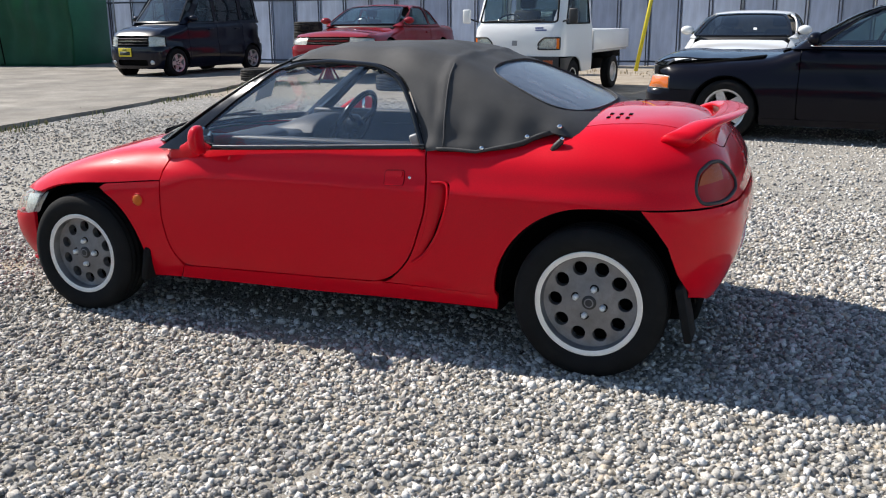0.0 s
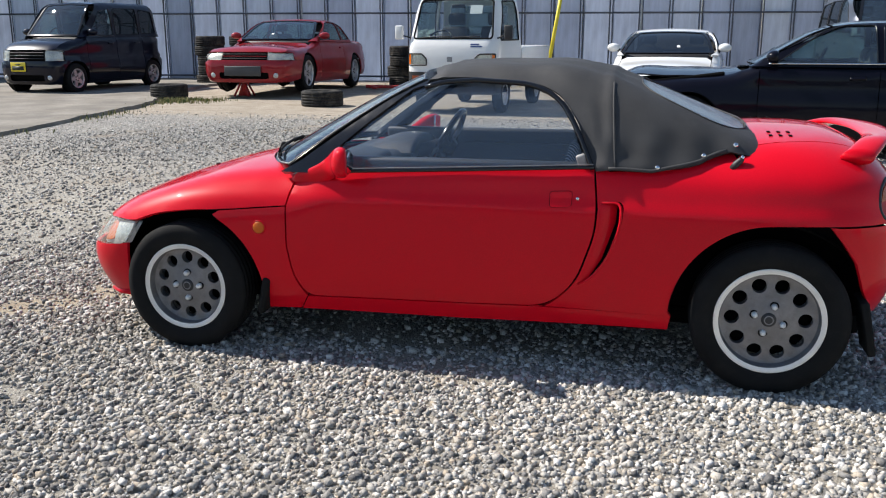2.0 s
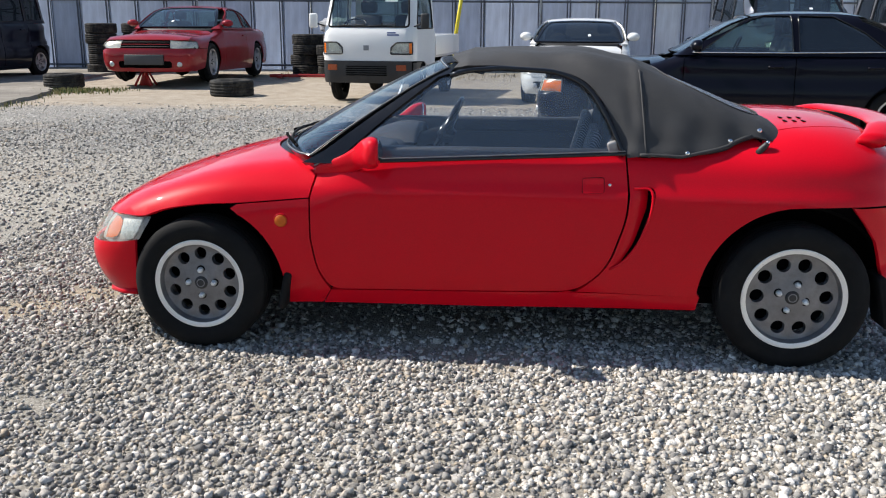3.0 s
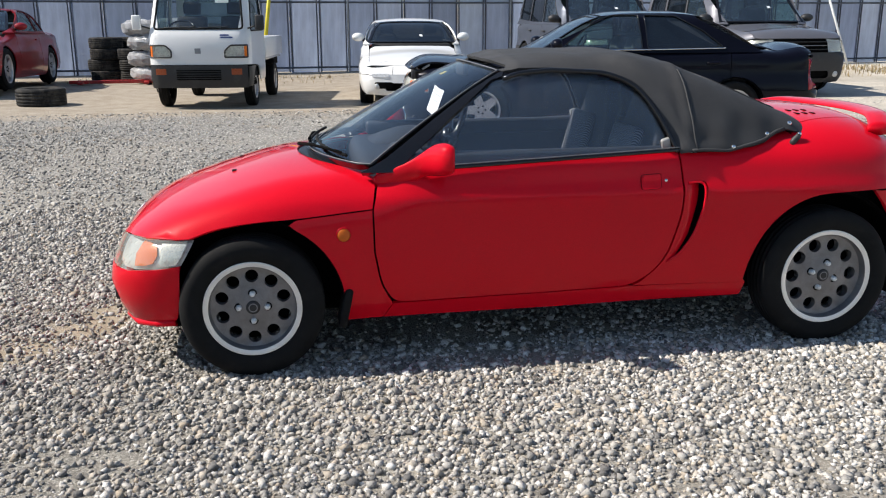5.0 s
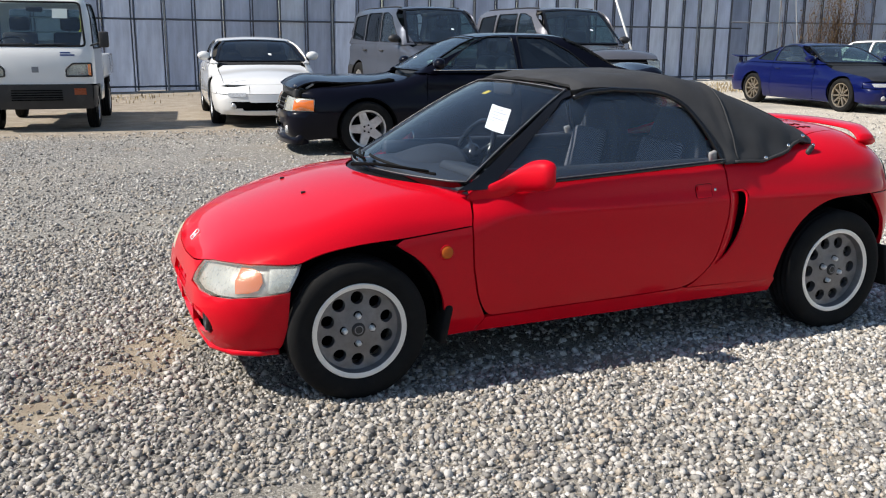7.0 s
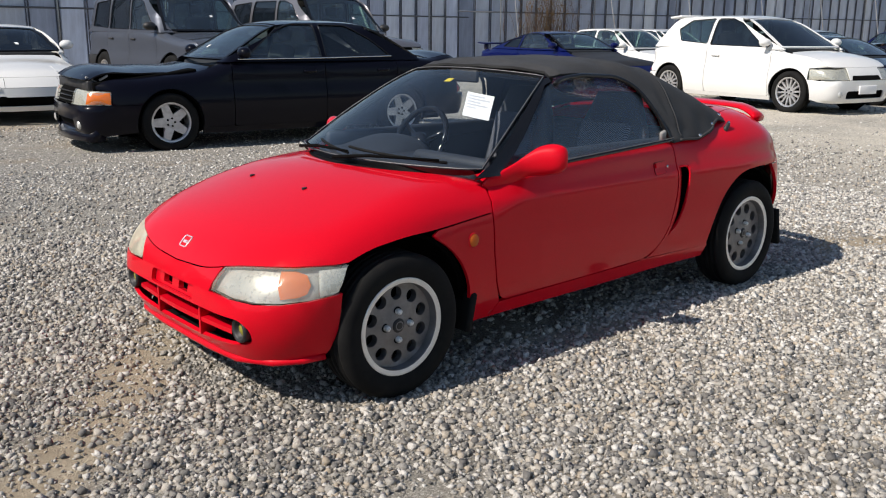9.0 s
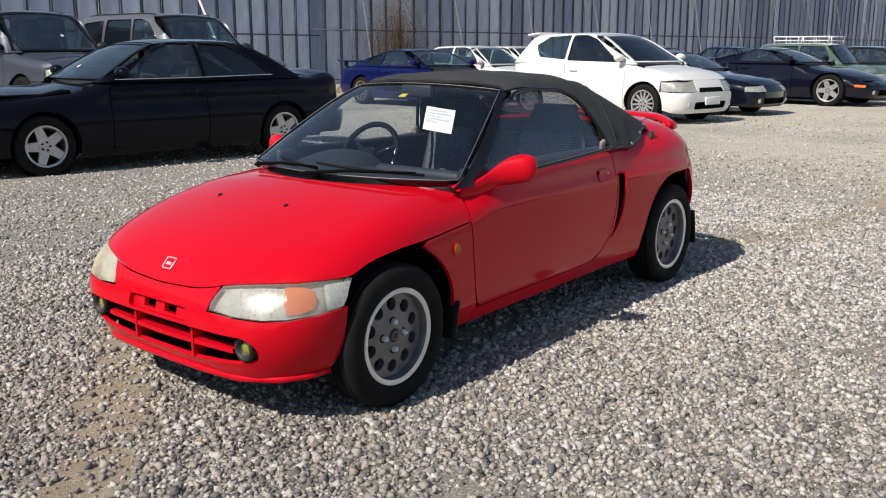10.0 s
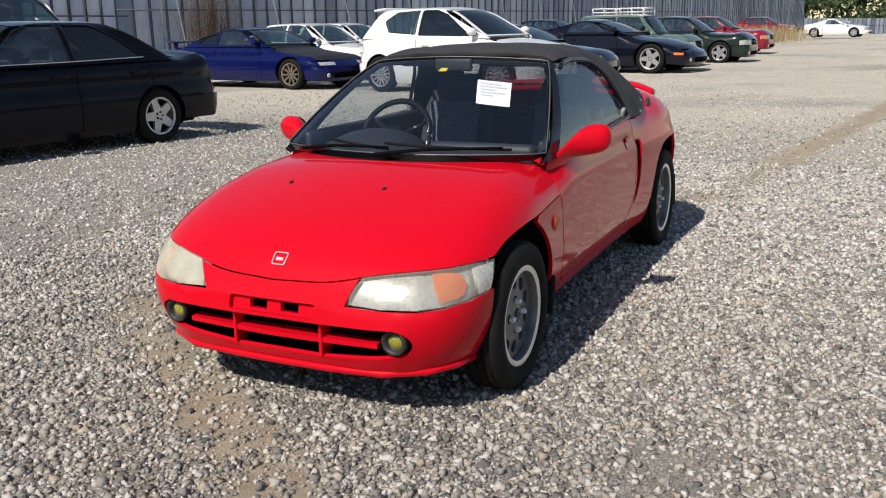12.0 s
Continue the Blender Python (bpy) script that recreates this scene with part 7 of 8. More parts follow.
    part("tailboard", box(1.58, 1.62, -0.68, 0.68, 0.64, 0.94, 0.012), WHITE_PAINT, car)
    part("bed_floor", box(-0.18, 1.60, -0.66, 0.66, 0.60, 0.645, 0.006), SILVER_PAINT, car)
    part("chassis", box(-1.4, 1.5, -0.35, 0.35, 0.30, 0.60, 0.02), UNDER, car)
    part("cab_floor", box(-1.5, -0.25, -0.62, 0.62, 0.58, 0.66, 0.01), UNDER, car)
    part("dashboard", box(-1.48, -1.25, -0.60, 0.60, 0.86, 1.07, 0.05), DASH, car)
    ring = [(0, 0.18 * math.cos(t), 0.18 * math.sin(t)) for t in np.linspace(0, 2 * math.pi, 24, endpoint=False)]
    part("steering_wheel", moved(tube(ring, 0.013, 6, closed=True), pose(-1.12, 0.32, 1.08, 0, 55)), TRIM, car)
    part("inner_mirror", box(-1.22, -1.20, -0.10, 0.10, 1.50, 1.56, 0.01), PLASTIC, car)
    part("screen_label", skin(shrunk(f, 0.012), c, (-1, 0, 0), [on_end(shrunk(f, 0.012), line((-0.22, 1.42), (-0.40, 1.42), (-0.40, 1.54), (-0.22, 1.54), closed=True), -1, -0.8)], 0.06, 0, 0.001), PAPER, car, "white sheet behind the screen")
    for y0, y1 in ((0.45, 0.02), (-0.02, -0.42)):
        part("wiper", offset_line(f, on_end(f, line((y0, 1.085), (y1, 1.10)), -1, -0.8), 0.008, 0.012, 6), PLASTIC, car)


pickup(at(-2.17, 11.7, 83, 0, 0, 1.09))

# ---------------------------------------------------------------- ground
def gravel_ground():
    m, nt, b = material("gravel yard")
    v = coords(nt)
    vo = node(nt, "TexVoronoi", Scale=55.0)
    nt.links.new(v, vo.inputs["Vector"])
    sep = nt.nodes.new("ShaderNodeSeparateColor")
    nt.links.new(vo.outputs["Color"], sep.inputs[0])
    stone = ramp(nt, sep.outputs[0], (0.0, (0.13, 0.13, 0.13)), (0.45, (0.34, 0.335, 0.315)), (0.8, (0.50, 0.48, 0.44)), (1.0, (0.72, 0.70, 0.66)))
    # shade between the stones, painted: lighter cell centres, darker gaps
    gap_shade = ramp(nt, vo.outputs["Distance"], (0.0, (1.15, 1.15, 1.15)), (0.7, (0.40, 0.39, 0.37)))
    c = mixed(nt, 1.0, stone, gap_shade, "MULTIPLY")
    grit = node(nt, "TexVoronoi", Scale=170.0)
    nt.links.new(v, grit.inputs["Vector"])
    gsep = nt.nodes.new("ShaderNodeSeparateColor")
    nt.links.new(grit.outputs["Color"], gsep.inputs[0])
    fines = ramp(nt, gsep.outputs[0], (0.0, (0.09, 0.086, 0.078)), (0.5, (0.26, 0.247, 0.22)), (0.85, (0.42, 0.40, 0.355)), (1.0, (0.68, 0.66, 0.61)))
    fines = mixed(nt, 1.0, fines, ramp(nt, noise_tex(nt, v, 3.5, 6, 0.7), (0.3, (0.7, 0.69, 0.67)), (0.7, (1.1, 1.08, 1.03))), "MULTIPLY")
    reach = nt.nodes.new("ShaderNodeVectorMath")
    reach.operation = "DISTANCE"
    reach.inputs[1].default_value = (0.5, -0.5, 0.0)
    nt.links.new(v, reach.inputs[0])
    away = nt.nodes.new("ShaderNodeMapRange")
    away.inputs[1].default_value, away.inputs[2].default_value = 3.2, 5.5
    nt.links.new(reach.outputs["Value"], away.inputs[0])
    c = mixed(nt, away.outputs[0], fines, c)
    wide = noise_tex(nt, v, 0.22, 5, 0.6)
    c = mixed(nt, ramp(nt, wide, (0.42, (0, 0, 0)), (0.66, (0.75, 0.75, 0.75))), c, (0.37, 0.335, 0.275))
    patch = noise_tex(nt, v, 1.1, 6, 0.65)
    c = mixed(nt, ramp(nt, patch, (0.56, (0, 0, 0)), (0.68, (0.7, 0.7, 0.7))), c, (0.27, 0.22, 0.16))
    # trodden soil near the fence
    xyz = nt.nodes.new("ShaderNodeSeparateXYZ")
    nt.links.new(v, xyz.inputs[0])

    def remap(sock, a, b_):
        r = nt.nodes.new("ShaderNodeMapRange")
        r.inputs[1].default_value, r.inputs[2].default_value = a, b_
        nt.links.new(sock, r.inputs[0])
        return r.outputs[0]

    def times(p, q):
        r = nt.nodes.new("ShaderNodeMath")
        r.operation = "MULTIPLY"
        nt.links.new(p, r.inputs[0])
        nt.links.new(q, r.inputs[1])
        return r.outputs[0]
    rough_edge = nt.nodes.new("ShaderNodeMath")
    rough_edge.operation = "MULTIPLY_ADD"
    rough_edge.inputs[1].default_value = 2.6
    nt.links.new(noise_tex(nt, v, 0.7, 5, 0.65), rough_edge.inputs[0])
    nt.links.new(xyz.outputs[1], rough_edge.inputs[2])
    soil = times(remap(rough_edge.outputs[0], 9.9, 10.7), remap(xyz.outputs[0], 9.0, 6.0))
    dirt = ramp(nt, noise_tex(nt, v, 3.0, 8, 0.7), (0.3, (0.25, 0.205, 0.15)), (0.7, (0.43, 0.37, 0.29)))
    c = mixed(nt, soil, c, dirt)
    far_soil = times(remap(rough_edge.outputs[0], 14.5, 16.5), remap(xyz.outputs[0], 5.0, 9.0))
    c = mixed(nt, far_soil, c, ramp(nt, noise_tex(nt, v, 2.0, 8, 0.7), (0.35, (0.24, 0.19, 0.12)), (0.7, (0.42, 0.36, 0.27))))
    pale = times(remap(xyz.outputs[0], 2.5, 9.0), remap(wide, 0.25, 0.5))
    dusty = mixed(nt, 1.0, ramp(nt, noise_tex(nt, v, 34.0, 6, 0.85), (0.34, (0.27, 0.238, 0.188)), (0.66, (0.95, 0.885, 0.77))), ramp(nt, noise_tex(nt, v, 1.6, 6, 0.7), (0.3, (0.80, 0.80, 0.78)), (0.7, (1.0, 0.98, 0.95))), "MULTIPLY")
    c = mixed(nt, pale, c, dusty)
    # worn wheel strips, with a ragged edge
    warp = node(nt, "TexNoise", Scale=2.2, Detail=6.0, Roughness=0.7)
    nt.links.new(v, warp.inputs["Vector"])

    def vec(op, p, q):
        n = nt.nodes.new("ShaderNodeVectorMath")
        n.operation = op
        for sock, val in ((n.inputs[0], p), (n.inputs[1], q)):
            if isinstance(val, bpy.types.NodeSocket):
                nt.links.new(val, sock)
            else:
                sock.default_value = val
        return n
    wv = vec("MULTIPLY_ADD", warp.outputs["Color"], (0.5, 0.5, 0.0))
    nt.links.new(v, wv.inputs[2])
    nearest = None
    for strip in soil_tracks():
        for (ax, ay), (bx, by) in zip(strip, strip[1:]):
            dx, dy = bx - ax, by - ay
            rel = vec("SUBTRACT", wv.outputs[0], (ax + 0.25, ay + 0.25, 0)).outputs[0]
            along = nt.nodes.new("ShaderNodeMath")
            along.operation, along.use_clamp = "DIVIDE", True
            along.inputs[1].default_value = dx * dx + dy * dy
            nt.links.new(vec("DOT_PRODUCT", rel, (dx, dy, 0)).outputs["Value"], along.inputs[0])
            foot = vec("SCALE", (dx, dy, 0), (0, 0, 0))
            nt.links.new(along.outputs[0], foot.inputs["Scale"])
            off = vec("MULTIPLY", vec("SUBTRACT", rel, foot.outputs[0]).outputs[0], (1, 1, 0)).outputs[0]
            dist = vec("LENGTH", off, (0, 0, 0)).outputs["Value"]
            if nearest is not None:
                mn = nt.nodes.new("ShaderNodeMath")
                mn.operation = "MINIMUM"
                nt.links.new(nearest, mn.inputs[0])
                nt.links.new(dist, mn.inputs[1])
                dist = mn.outputs[0]
            nearest = dist
    c = mixed(nt, remap(nearest, 0.24, 0.10), c, ramp(nt, noise_tex(nt, v, 9.0, 8, 0.75), (0.3, (0.29, 0.23, 0.155)), (0.7, (0.46, 0.39, 0.285))))
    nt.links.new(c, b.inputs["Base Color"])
    b.inputs["Roughness"].default_value = 0.95
    h = nt.nodes.new("ShaderNodeMath")
    h.operation = "SUBTRACT"
    h.inputs[0].default_value = 1.0
    nt.links.new(vo.outputs["Distance"], h.inputs[1])
    rise = mixed(nt, away.outputs[0], noise_tex(nt, v, 70.0, 6, 0.75), h.outputs[0])
    bump(nt, rise, 1.0, 0.012, b)
    return m


def soil_tracks():
    """Bare soil where wheels have worn the stones away: (x, y) centres of two strips."""
    return [((-2.6, -0.75), (-2.1, -0.30), (-1.8, 0.12), (-1.45, 0.60), (-0.9, 1.3)), ((2.3, -0.62), (2.95, -0.86), (3.8, -0.95), (6.5, -1.35), (9.5, -1.84), (14.0, -2.4))]


def soil_mask(x, y):
    near = np.full(x.shape, 9.0)
    for strip in soil_tracks():
        for (ax, ay), (bx, by) in zip(strip, strip[1:]):
            d = np.array((bx - ax, by - ay))
            t = np.clip(((x - ax) * d[0] + (y - ay) * d[1]) / (d @ d), 0, 1)
            near = np.minimum(near, np.hypot(x - ax - t * d[0], y - ay - t * d[1]))
    return near


def build_ground():
    bm = bmesh.new()
    xs = np.unique(np.concatenate([np.linspace(-400, -30, 8), np.linspace(-30, 40, 71), np.linspace(40, 500, 12)]))
    ys = np.unique(np.concatenate([np.linspace(-400, -20, 8), np.linspace(-20, 30, 51), np.linspace(30, 400, 8)]))
    rows = []
    for y in ys:
        rows.append([bm.verts.new((x, y, 0.03 * noise.noise((x * 0.25, y * 0.25, 0)) * min(1, max(0, (math.hypot(x, y + 1) - 5) / 4)) - (1.5 * max(0, (x - 60) / 90) if x < 150 else 1.5))) for x in xs])
    for p, q in zip(rows, rows[1:]):
        for i in range(len(xs) - 1):
            bm.faces.new((p[i], p[i + 1], q[i + 1], q[i]))
    tagged(link_mesh("ground", bm, gravel_ground()), "grey gravel yard with patches of bare soil", "ground", kind="structure")


def stone_material():
    m, nt, b = material("loose stones")
    geo = nt.nodes.new("ShaderNodeNewGeometry")
    c = ramp(nt, geo.outputs["Random Per Island"], (0.0, (0.15, 0.148, 0.146)), (0.16, (0.29, 0.283, 0.27)), (0.40, (0.47, 0.456, 0.425)), (0.58, (0.60, 0.575, 0.525)), (0.66, (0.55, 0.465, 0.36)), (0.76, (0.70, 0.675, 0.625)), (1.0, (0.86, 0.85, 0.82)))
    g = noise_tex(nt, coords(nt), 160, 4, 0.7)
    c = mixed(nt, 1.0, c, ramp(nt, g, (0.25, (0.62, 0.62, 0.62)), (0.75, (1.1, 1.08, 1.05))), "MULTIPLY")
    # darker stones in broad ragged patches, most of them towards the west
    xyz = nt.nodes.new("ShaderNodeSeparateXYZ")
    nt.links.new(coords(nt), xyz.inputs[0])
    edge = nt.nodes.new("ShaderNodeMath")
    edge.operation = "MULTIPLY_ADD"
    edge.inputs[1].default_value = 5.0
    nt.links.new(noise_tex(nt, coords(nt), 0.9, 6, 0.65), edge.inputs[0])
    nt.links.new(xyz.outputs[0], edge.inputs[2])
    west_dark = nt.nodes.new("ShaderNodeMapRange")
    west_dark.inputs[1].default_value, west_dark.inputs[2].default_value = 3.4, 0.6
    nt.links.new(edge.outputs[0], west_dark.inputs[0])
    c = mixed(nt, west_dark.outputs[0], c, mixed(nt, 1.0, c, (0.79, 0.77, 0.75), "MULTIPLY"))
    nt.links.new(c, b.inputs["Base Color"])
    b.inputs["Roughness"].default_value = 0.9
    bump(nt, g, 0.9, 0.004, b)
    return m


def scatter(name, n, area, size, mat, label, seed, keep=None, sink=0.40, flat=(0.50, 0.90), small=False):
    """Many broken stones as one mesh: each a knocked-about block or splinter lying on the ground."""
    rng = np.random.default_rng(seed)
    ico = bmesh.new()
    if small:
        tips = [ico.verts.new(p) for p in ((1.15, 0, 0), (0, 1.15, 0), (-1.15, 0, 0), (0, -1.15, 0), (0, 0, 1.15), (0, 0, -1.15))]
        for i in range(4):
            ico.faces.new((tips[i], tips[(i + 1) % 4], tips[4]))
            ico.faces.new((tips[(i + 1) % 4], tips[i], tips[5]))
        ico.verts.index_update()
    else:
        bmesh.ops.create_cube(ico, size=1.35)
        bmesh.ops.triangulate(ico, faces=ico.faces[:])
    base = np.array([v.co[:] for v in ico.verts])
    tri = np.array([[v.index for v in fc.verts] for fc in ico.faces])
    ico.free()
    nv = len(base)
    x = rng.uniform(area[0], area[1], n)
    y = rng.uniform(area[2], area[3], n)
    if keep is not None:
        k = keep(x, y, rng)
        x, y = x[k], y[k]
    n = len(x)
    s = size[0] + (size[1] - size[0]) * rng.random(n) ** 2.2
    a = rng.uniform(0, 2 * math.pi, n)
    shape = base[None] * (1 + rng.uniform(-0.45, 0.45, (n, nv, 3)))
    shape = shape * np.stack([np.ones(n), rng.uniform(0.6, 1.0, n), rng.uniform(flat[0], flat[1], n)], 1)[:, None, :]
    tilt = rng.uniform(-0.8, 0.8, n)
    ca, sa, ct, st = np.cos(a)[:, None], np.sin(a)[:, None], np.cos(tilt)[:, None], np.sin(tilt)[:, None]
    px, py, pz = shape[..., 0], shape[..., 1], shape[..., 2]
    px, pz = px * ct - pz * st, px * st + pz * ct
    co = np.stack([px * ca - py * sa, px * sa + py * ca, pz], -1) * s[:, None, None]
    co[..., 0] += x[:, None]
    co[..., 1] += y[:, None]
    co[..., 2] += (s * sink * rng.uniform(-0.3, 1.2, n))[:, None]
    me = bpy.data.meshes.new(name)
    me.vertices.add(n * nv)
    me.vertices.foreach_set("co", co.reshape(-1).astype(np.float32))
    f = (tri[None] + (np.arange(n) * nv)[:, None, None]).reshape(-1, 3)
    me.loops.add(len(f) * 3)
    me.loops.foreach_set("vertex_index", f.reshape(-1).astype(np.int32))
    me.polygons.add(len(f))
    me.polygons.foreach_set("loop_start", (np.arange(len(f)) * 3).astype(np.int32))
    me.update(calc_edges=True)
    me.materials.append(mat)
    return tagged(new(name, me), label, "gravel", kind="stuff")


def build_gravel():
    stones = stone_material()

    def keep(x, y, rng):
        bare = soil_mask(x, y)
        bare = bare + 0.10 * np.sin(x * 9 + 2 * np.sin(y * 7)) * np.sin(y * 11)
        p = np.where(bare < 0.09, 0.22, np.where(bare < 0.17, 0.6, 1.0))
        clump = np.sin(x * 2.1 + 1.3 * np.sin(y * 1.7)) * np.sin(y * 2.6 + 1.1 * np.sin(x * 1.3))
        p = p * np.where(clump > 0.75, 0.45, 1.0)
        under = (np.abs(y + 0.05) < 0.45) & (np.abs(x) < 1.5)
        return rng.random(len(x)) < p * np.where(under, 0.35, 1.0)
    scatter("gravel", 62000, (-2.9, 4.4, -2.35, 2.6), (0.008, 0.0195), stones, "loose grey crushed gravel", 3, keep)
    scatter("gravel", 130000, (-2.9, 4.4, -2.35, 2.6), (0.006, 0.014), stones, "small crushed stone between the larger pieces", 4, keep, small=True)

    def ring(x, y, rng):
        inside = (x > -2.9) & (x < 4.4) & (y > -2.35) & (y < 2.6)
        d = np.hypot(x - 0.5, y)
        bare = soil_mask(x, y) + 0.10 * np.sin(x * 9 + 2 * np.sin(y * 7)) * np.sin(y * 11)
        thin = np.where(bare < 0.17, 0.15, 1.0) * np.clip(1 - (x - 3) / 9, 0.45, 1)
        return ~inside & (rng.random(len(x)) < thin) & (rng.random(len(x)) < np.clip(5.0 / d, 0.1, 1) ** 1.4) & (y < 9.5) & (x > -7.0 - (y - 4) * 0.1)
    scatter("gravel", 210000, (-8, 15, -4.5, 9.5), (0.008, 0.019), stones, "loose grey gravel further off", 5, ring, small=True)


build_ground()
build_gravel()

# ---------------------------------------------------------------- fence, slab and things round the yard
def steel_sheet_material():
    m, nt, b = material("weathered blue-grey steel sheet")
    v = coords(nt)
    info = nt.nodes.new("ShaderNodeObjectInfo")
    tone = ramp(nt, info.outputs["Random"], (0.0, (0.39, 0.435, 0.53)), (0.5, (0.48, 0.53, 0.63)), (1.0, (0.57, 0.62, 0.71)))
    mp = nt.nodes.new("ShaderNodeMapping")
    mp.inputs["Scale"].default_value = (3.0, 3.0, 0.5)
    nt.links.new(v, mp.inputs[0])
    streak = noise_tex(nt, mp.outputs[0], 2.2, 6, 0.65)
    c = mixed(nt, 1.0, tone, ramp(nt, streak, (0.25, (0.72, 0.72, 0.73)), (0.75, (1.12, 1.12, 1.12))), "MULTIPLY")
    rust = noise_tex(nt, v, 1.6, 8, 0.7)
    c = mixed(nt, ramp(nt, rust, (0.66, (0, 0, 0)), (0.78, (0.55, 0.55, 0.55))), c, (0.16, 0.11, 0.08))
    nt.links.new(c, b.inputs["Base Color"])
    b.inputs["Metallic"].default_value = 0.25
    b.inputs["Roughness"].default_value = 0.55
    bump(nt, noise_tex(nt, v, 3.0, 3), 0.35, 0.02, b)
    return m


SHEET = steel_sheet_material()
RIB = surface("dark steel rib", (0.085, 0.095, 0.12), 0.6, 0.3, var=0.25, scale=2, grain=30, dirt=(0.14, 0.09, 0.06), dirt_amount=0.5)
PIPE = surface("galvanised pipe", (0.33, 0.34, 0.35), 0.5, 0.6, var=0.2, scale=3, grain=40, dirt=(0.16, 0.10, 0.07), dirt_amount=0.5)
DARK_PIPE = surface("dirty pipe", (0.11, 0.12, 0.14), 0.6, 0.4, var=0.25, scale=3, grain=40)
WHITE_POLE = surface("white pole", (0.72, 0.72, 0.70), 0.5, var=0.1)
YELLOW_POLE = surface("yellow pole", (0.72, 0.60, 0.03), 0.5, var=0.12, scale=6)
CONCRETE = surface("worn concrete", (0.27, 0.245, 0.205), 0.9, var=0.42, scale=0.9, grain=22, relief=0.016, dirt=(0.13, 0.11, 0.085), dirt_amount=0.85)
TARP = surface("green tarpaulin", (0.02, 0.15, 0.07), 0.45, var=0.18, scale=1.4, grain=90, relief=0.002)
FENCE_A, FENCE_B, FENCE_C = ((-32.0, 16.6), (20.0, 21.9), (130.0, 8.2))
PITCH = 0.74


def sheet_mesh(h):
    """One folded fence sheet: flat in the middle with a double fold at each edge."""
    prof = [(-0.37, 0.0), (-0.345, 0.0), (-0.335, -0.035), (-0.315, -0.035), (-0.305, 0.0), (-0.02, -0.004), (0.02, -0.004), (0.305, 0.0), (0.315, -0.035), (0.335, -0.035), (0.345, 0.0), (0.37, 0.0)]
    bm = bmesh.new()
    lo = [bm.verts.new((x, y, 0)) for x, y in prof]
    hi = [bm.verts.new((x, y, h)) for x, y in prof]
    for i in range(len(prof) - 1):
        bm.faces.new((lo[i], lo[i + 1], hi[i + 1], hi[i]))
    bmesh.ops.solidify(bm, geom=bm.faces[:], thickness=0.003)
    me = bpy.data.meshes.new("fence_sheet")
    bm.to_mesh(me)
    bm.free()
    me.materials.append(SHEET)
    return me


def plain_mesh(bm, mat, name):
    me = bpy.data.meshes.new(name)
    bm.to_mesh(me)
    bm.free()
    me.materials.append(mat)
    return me


def child(name, me, parent, m):
    ob = new(name, me)
    ob.parent = parent
    ob.matrix_local = m
    return ob


def fence(name, a, b, height, label, rails, post_step, braces, base=0.0, slope=0.0, every=1):
    a, b = Vector((*a, base)), Vector((*b, base + slope))
    run = (b - a).length
    turn = math.degrees(math.atan2(b.y - a.y, b.x - a.x))
    ob = empty(name, pose(*a, 0, 0, turn), label, "fence", kind="structure")
    me = sheet_mesh(height)
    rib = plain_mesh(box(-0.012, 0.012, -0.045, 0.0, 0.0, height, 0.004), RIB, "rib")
    post = plain_mesh(tube([(0, -0.10, 0), (0, -0.10, height)], 0.024, 8), PIPE, "post")
    brace = plain_mesh(tube([(0, -1.1, 0.0), (0, -0.12, height * 0.78)], 0.022, 8), PIPE, "brace")
    n = int(run / PITCH)
    rng = random.Random(7)
    for i in range(n):
        x = PITCH * (i + 0.5)
        z = slope * x / run
        child("fence_sheet", me, ob, pose(x, rng.uniform(-0.006, 0.006), z + rng.uniform(-0.04, 0.03), rng.uniform(-0.5, 0.5), 0, rng.uniform(-0.8, 0.8)))
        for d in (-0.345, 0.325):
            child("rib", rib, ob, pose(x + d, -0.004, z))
    for z in rails:
        part("rail", moved(tube([(0, -0.075, z), (run * 0.33, -0.075, z + 0.02 + slope * 0.33), (run * 0.66, -0.075, z - 0.01 + slope * 0.66), (run, -0.075, z + slope)], 0.024, 8), Matrix()), DARK_PIPE, ob, "horizontal pipe rail")
    x = post_step * 0.4
    while x < run:
        child("post", post, ob, pose(x, 0, slope * x / run, 0, rng.uniform(-0.4, 0.4)))
        if braces:
            child("brace", brace, ob, pose(x + 0.4, 0, slope * x / run, 0, 0, rng.uniform(-12, 12)))
        x += post_step
    return ob


fence("wall_north", FENCE_A, FENCE_B, 3.35, "tall blue-grey folded steel sheet fence", (0.12, 1.74), 4.4, False)
fence("wall_north_east", (19.6, 21.97), FENCE_C, 5.4, "long blue-grey steel sheet fence with pipe braces", (0.15, 1.95), 4.8, True, 0.0, 0.0)
fence("wall_east", FENCE_C, (150.0, -14.0), 2.1, "low pale steel fence at the far end", (1.1,), 6.0, False, -0.9, -0.6)
# unseen south and west fences, added to cut horizon glow in reflections
fence("wall_south", (40.0, -26.0), (-40.0, -26.0), 3.0, "plain unseen steel fence added to close the yard against horizon glow", (1.7,), 8.0, False)
fence("wall_west", (-40.0, -26.0), (-32.0, 16.6), 3.0, "plain unseen steel fence added to close the yard against horizon glow", (1.7,), 8.0, False)


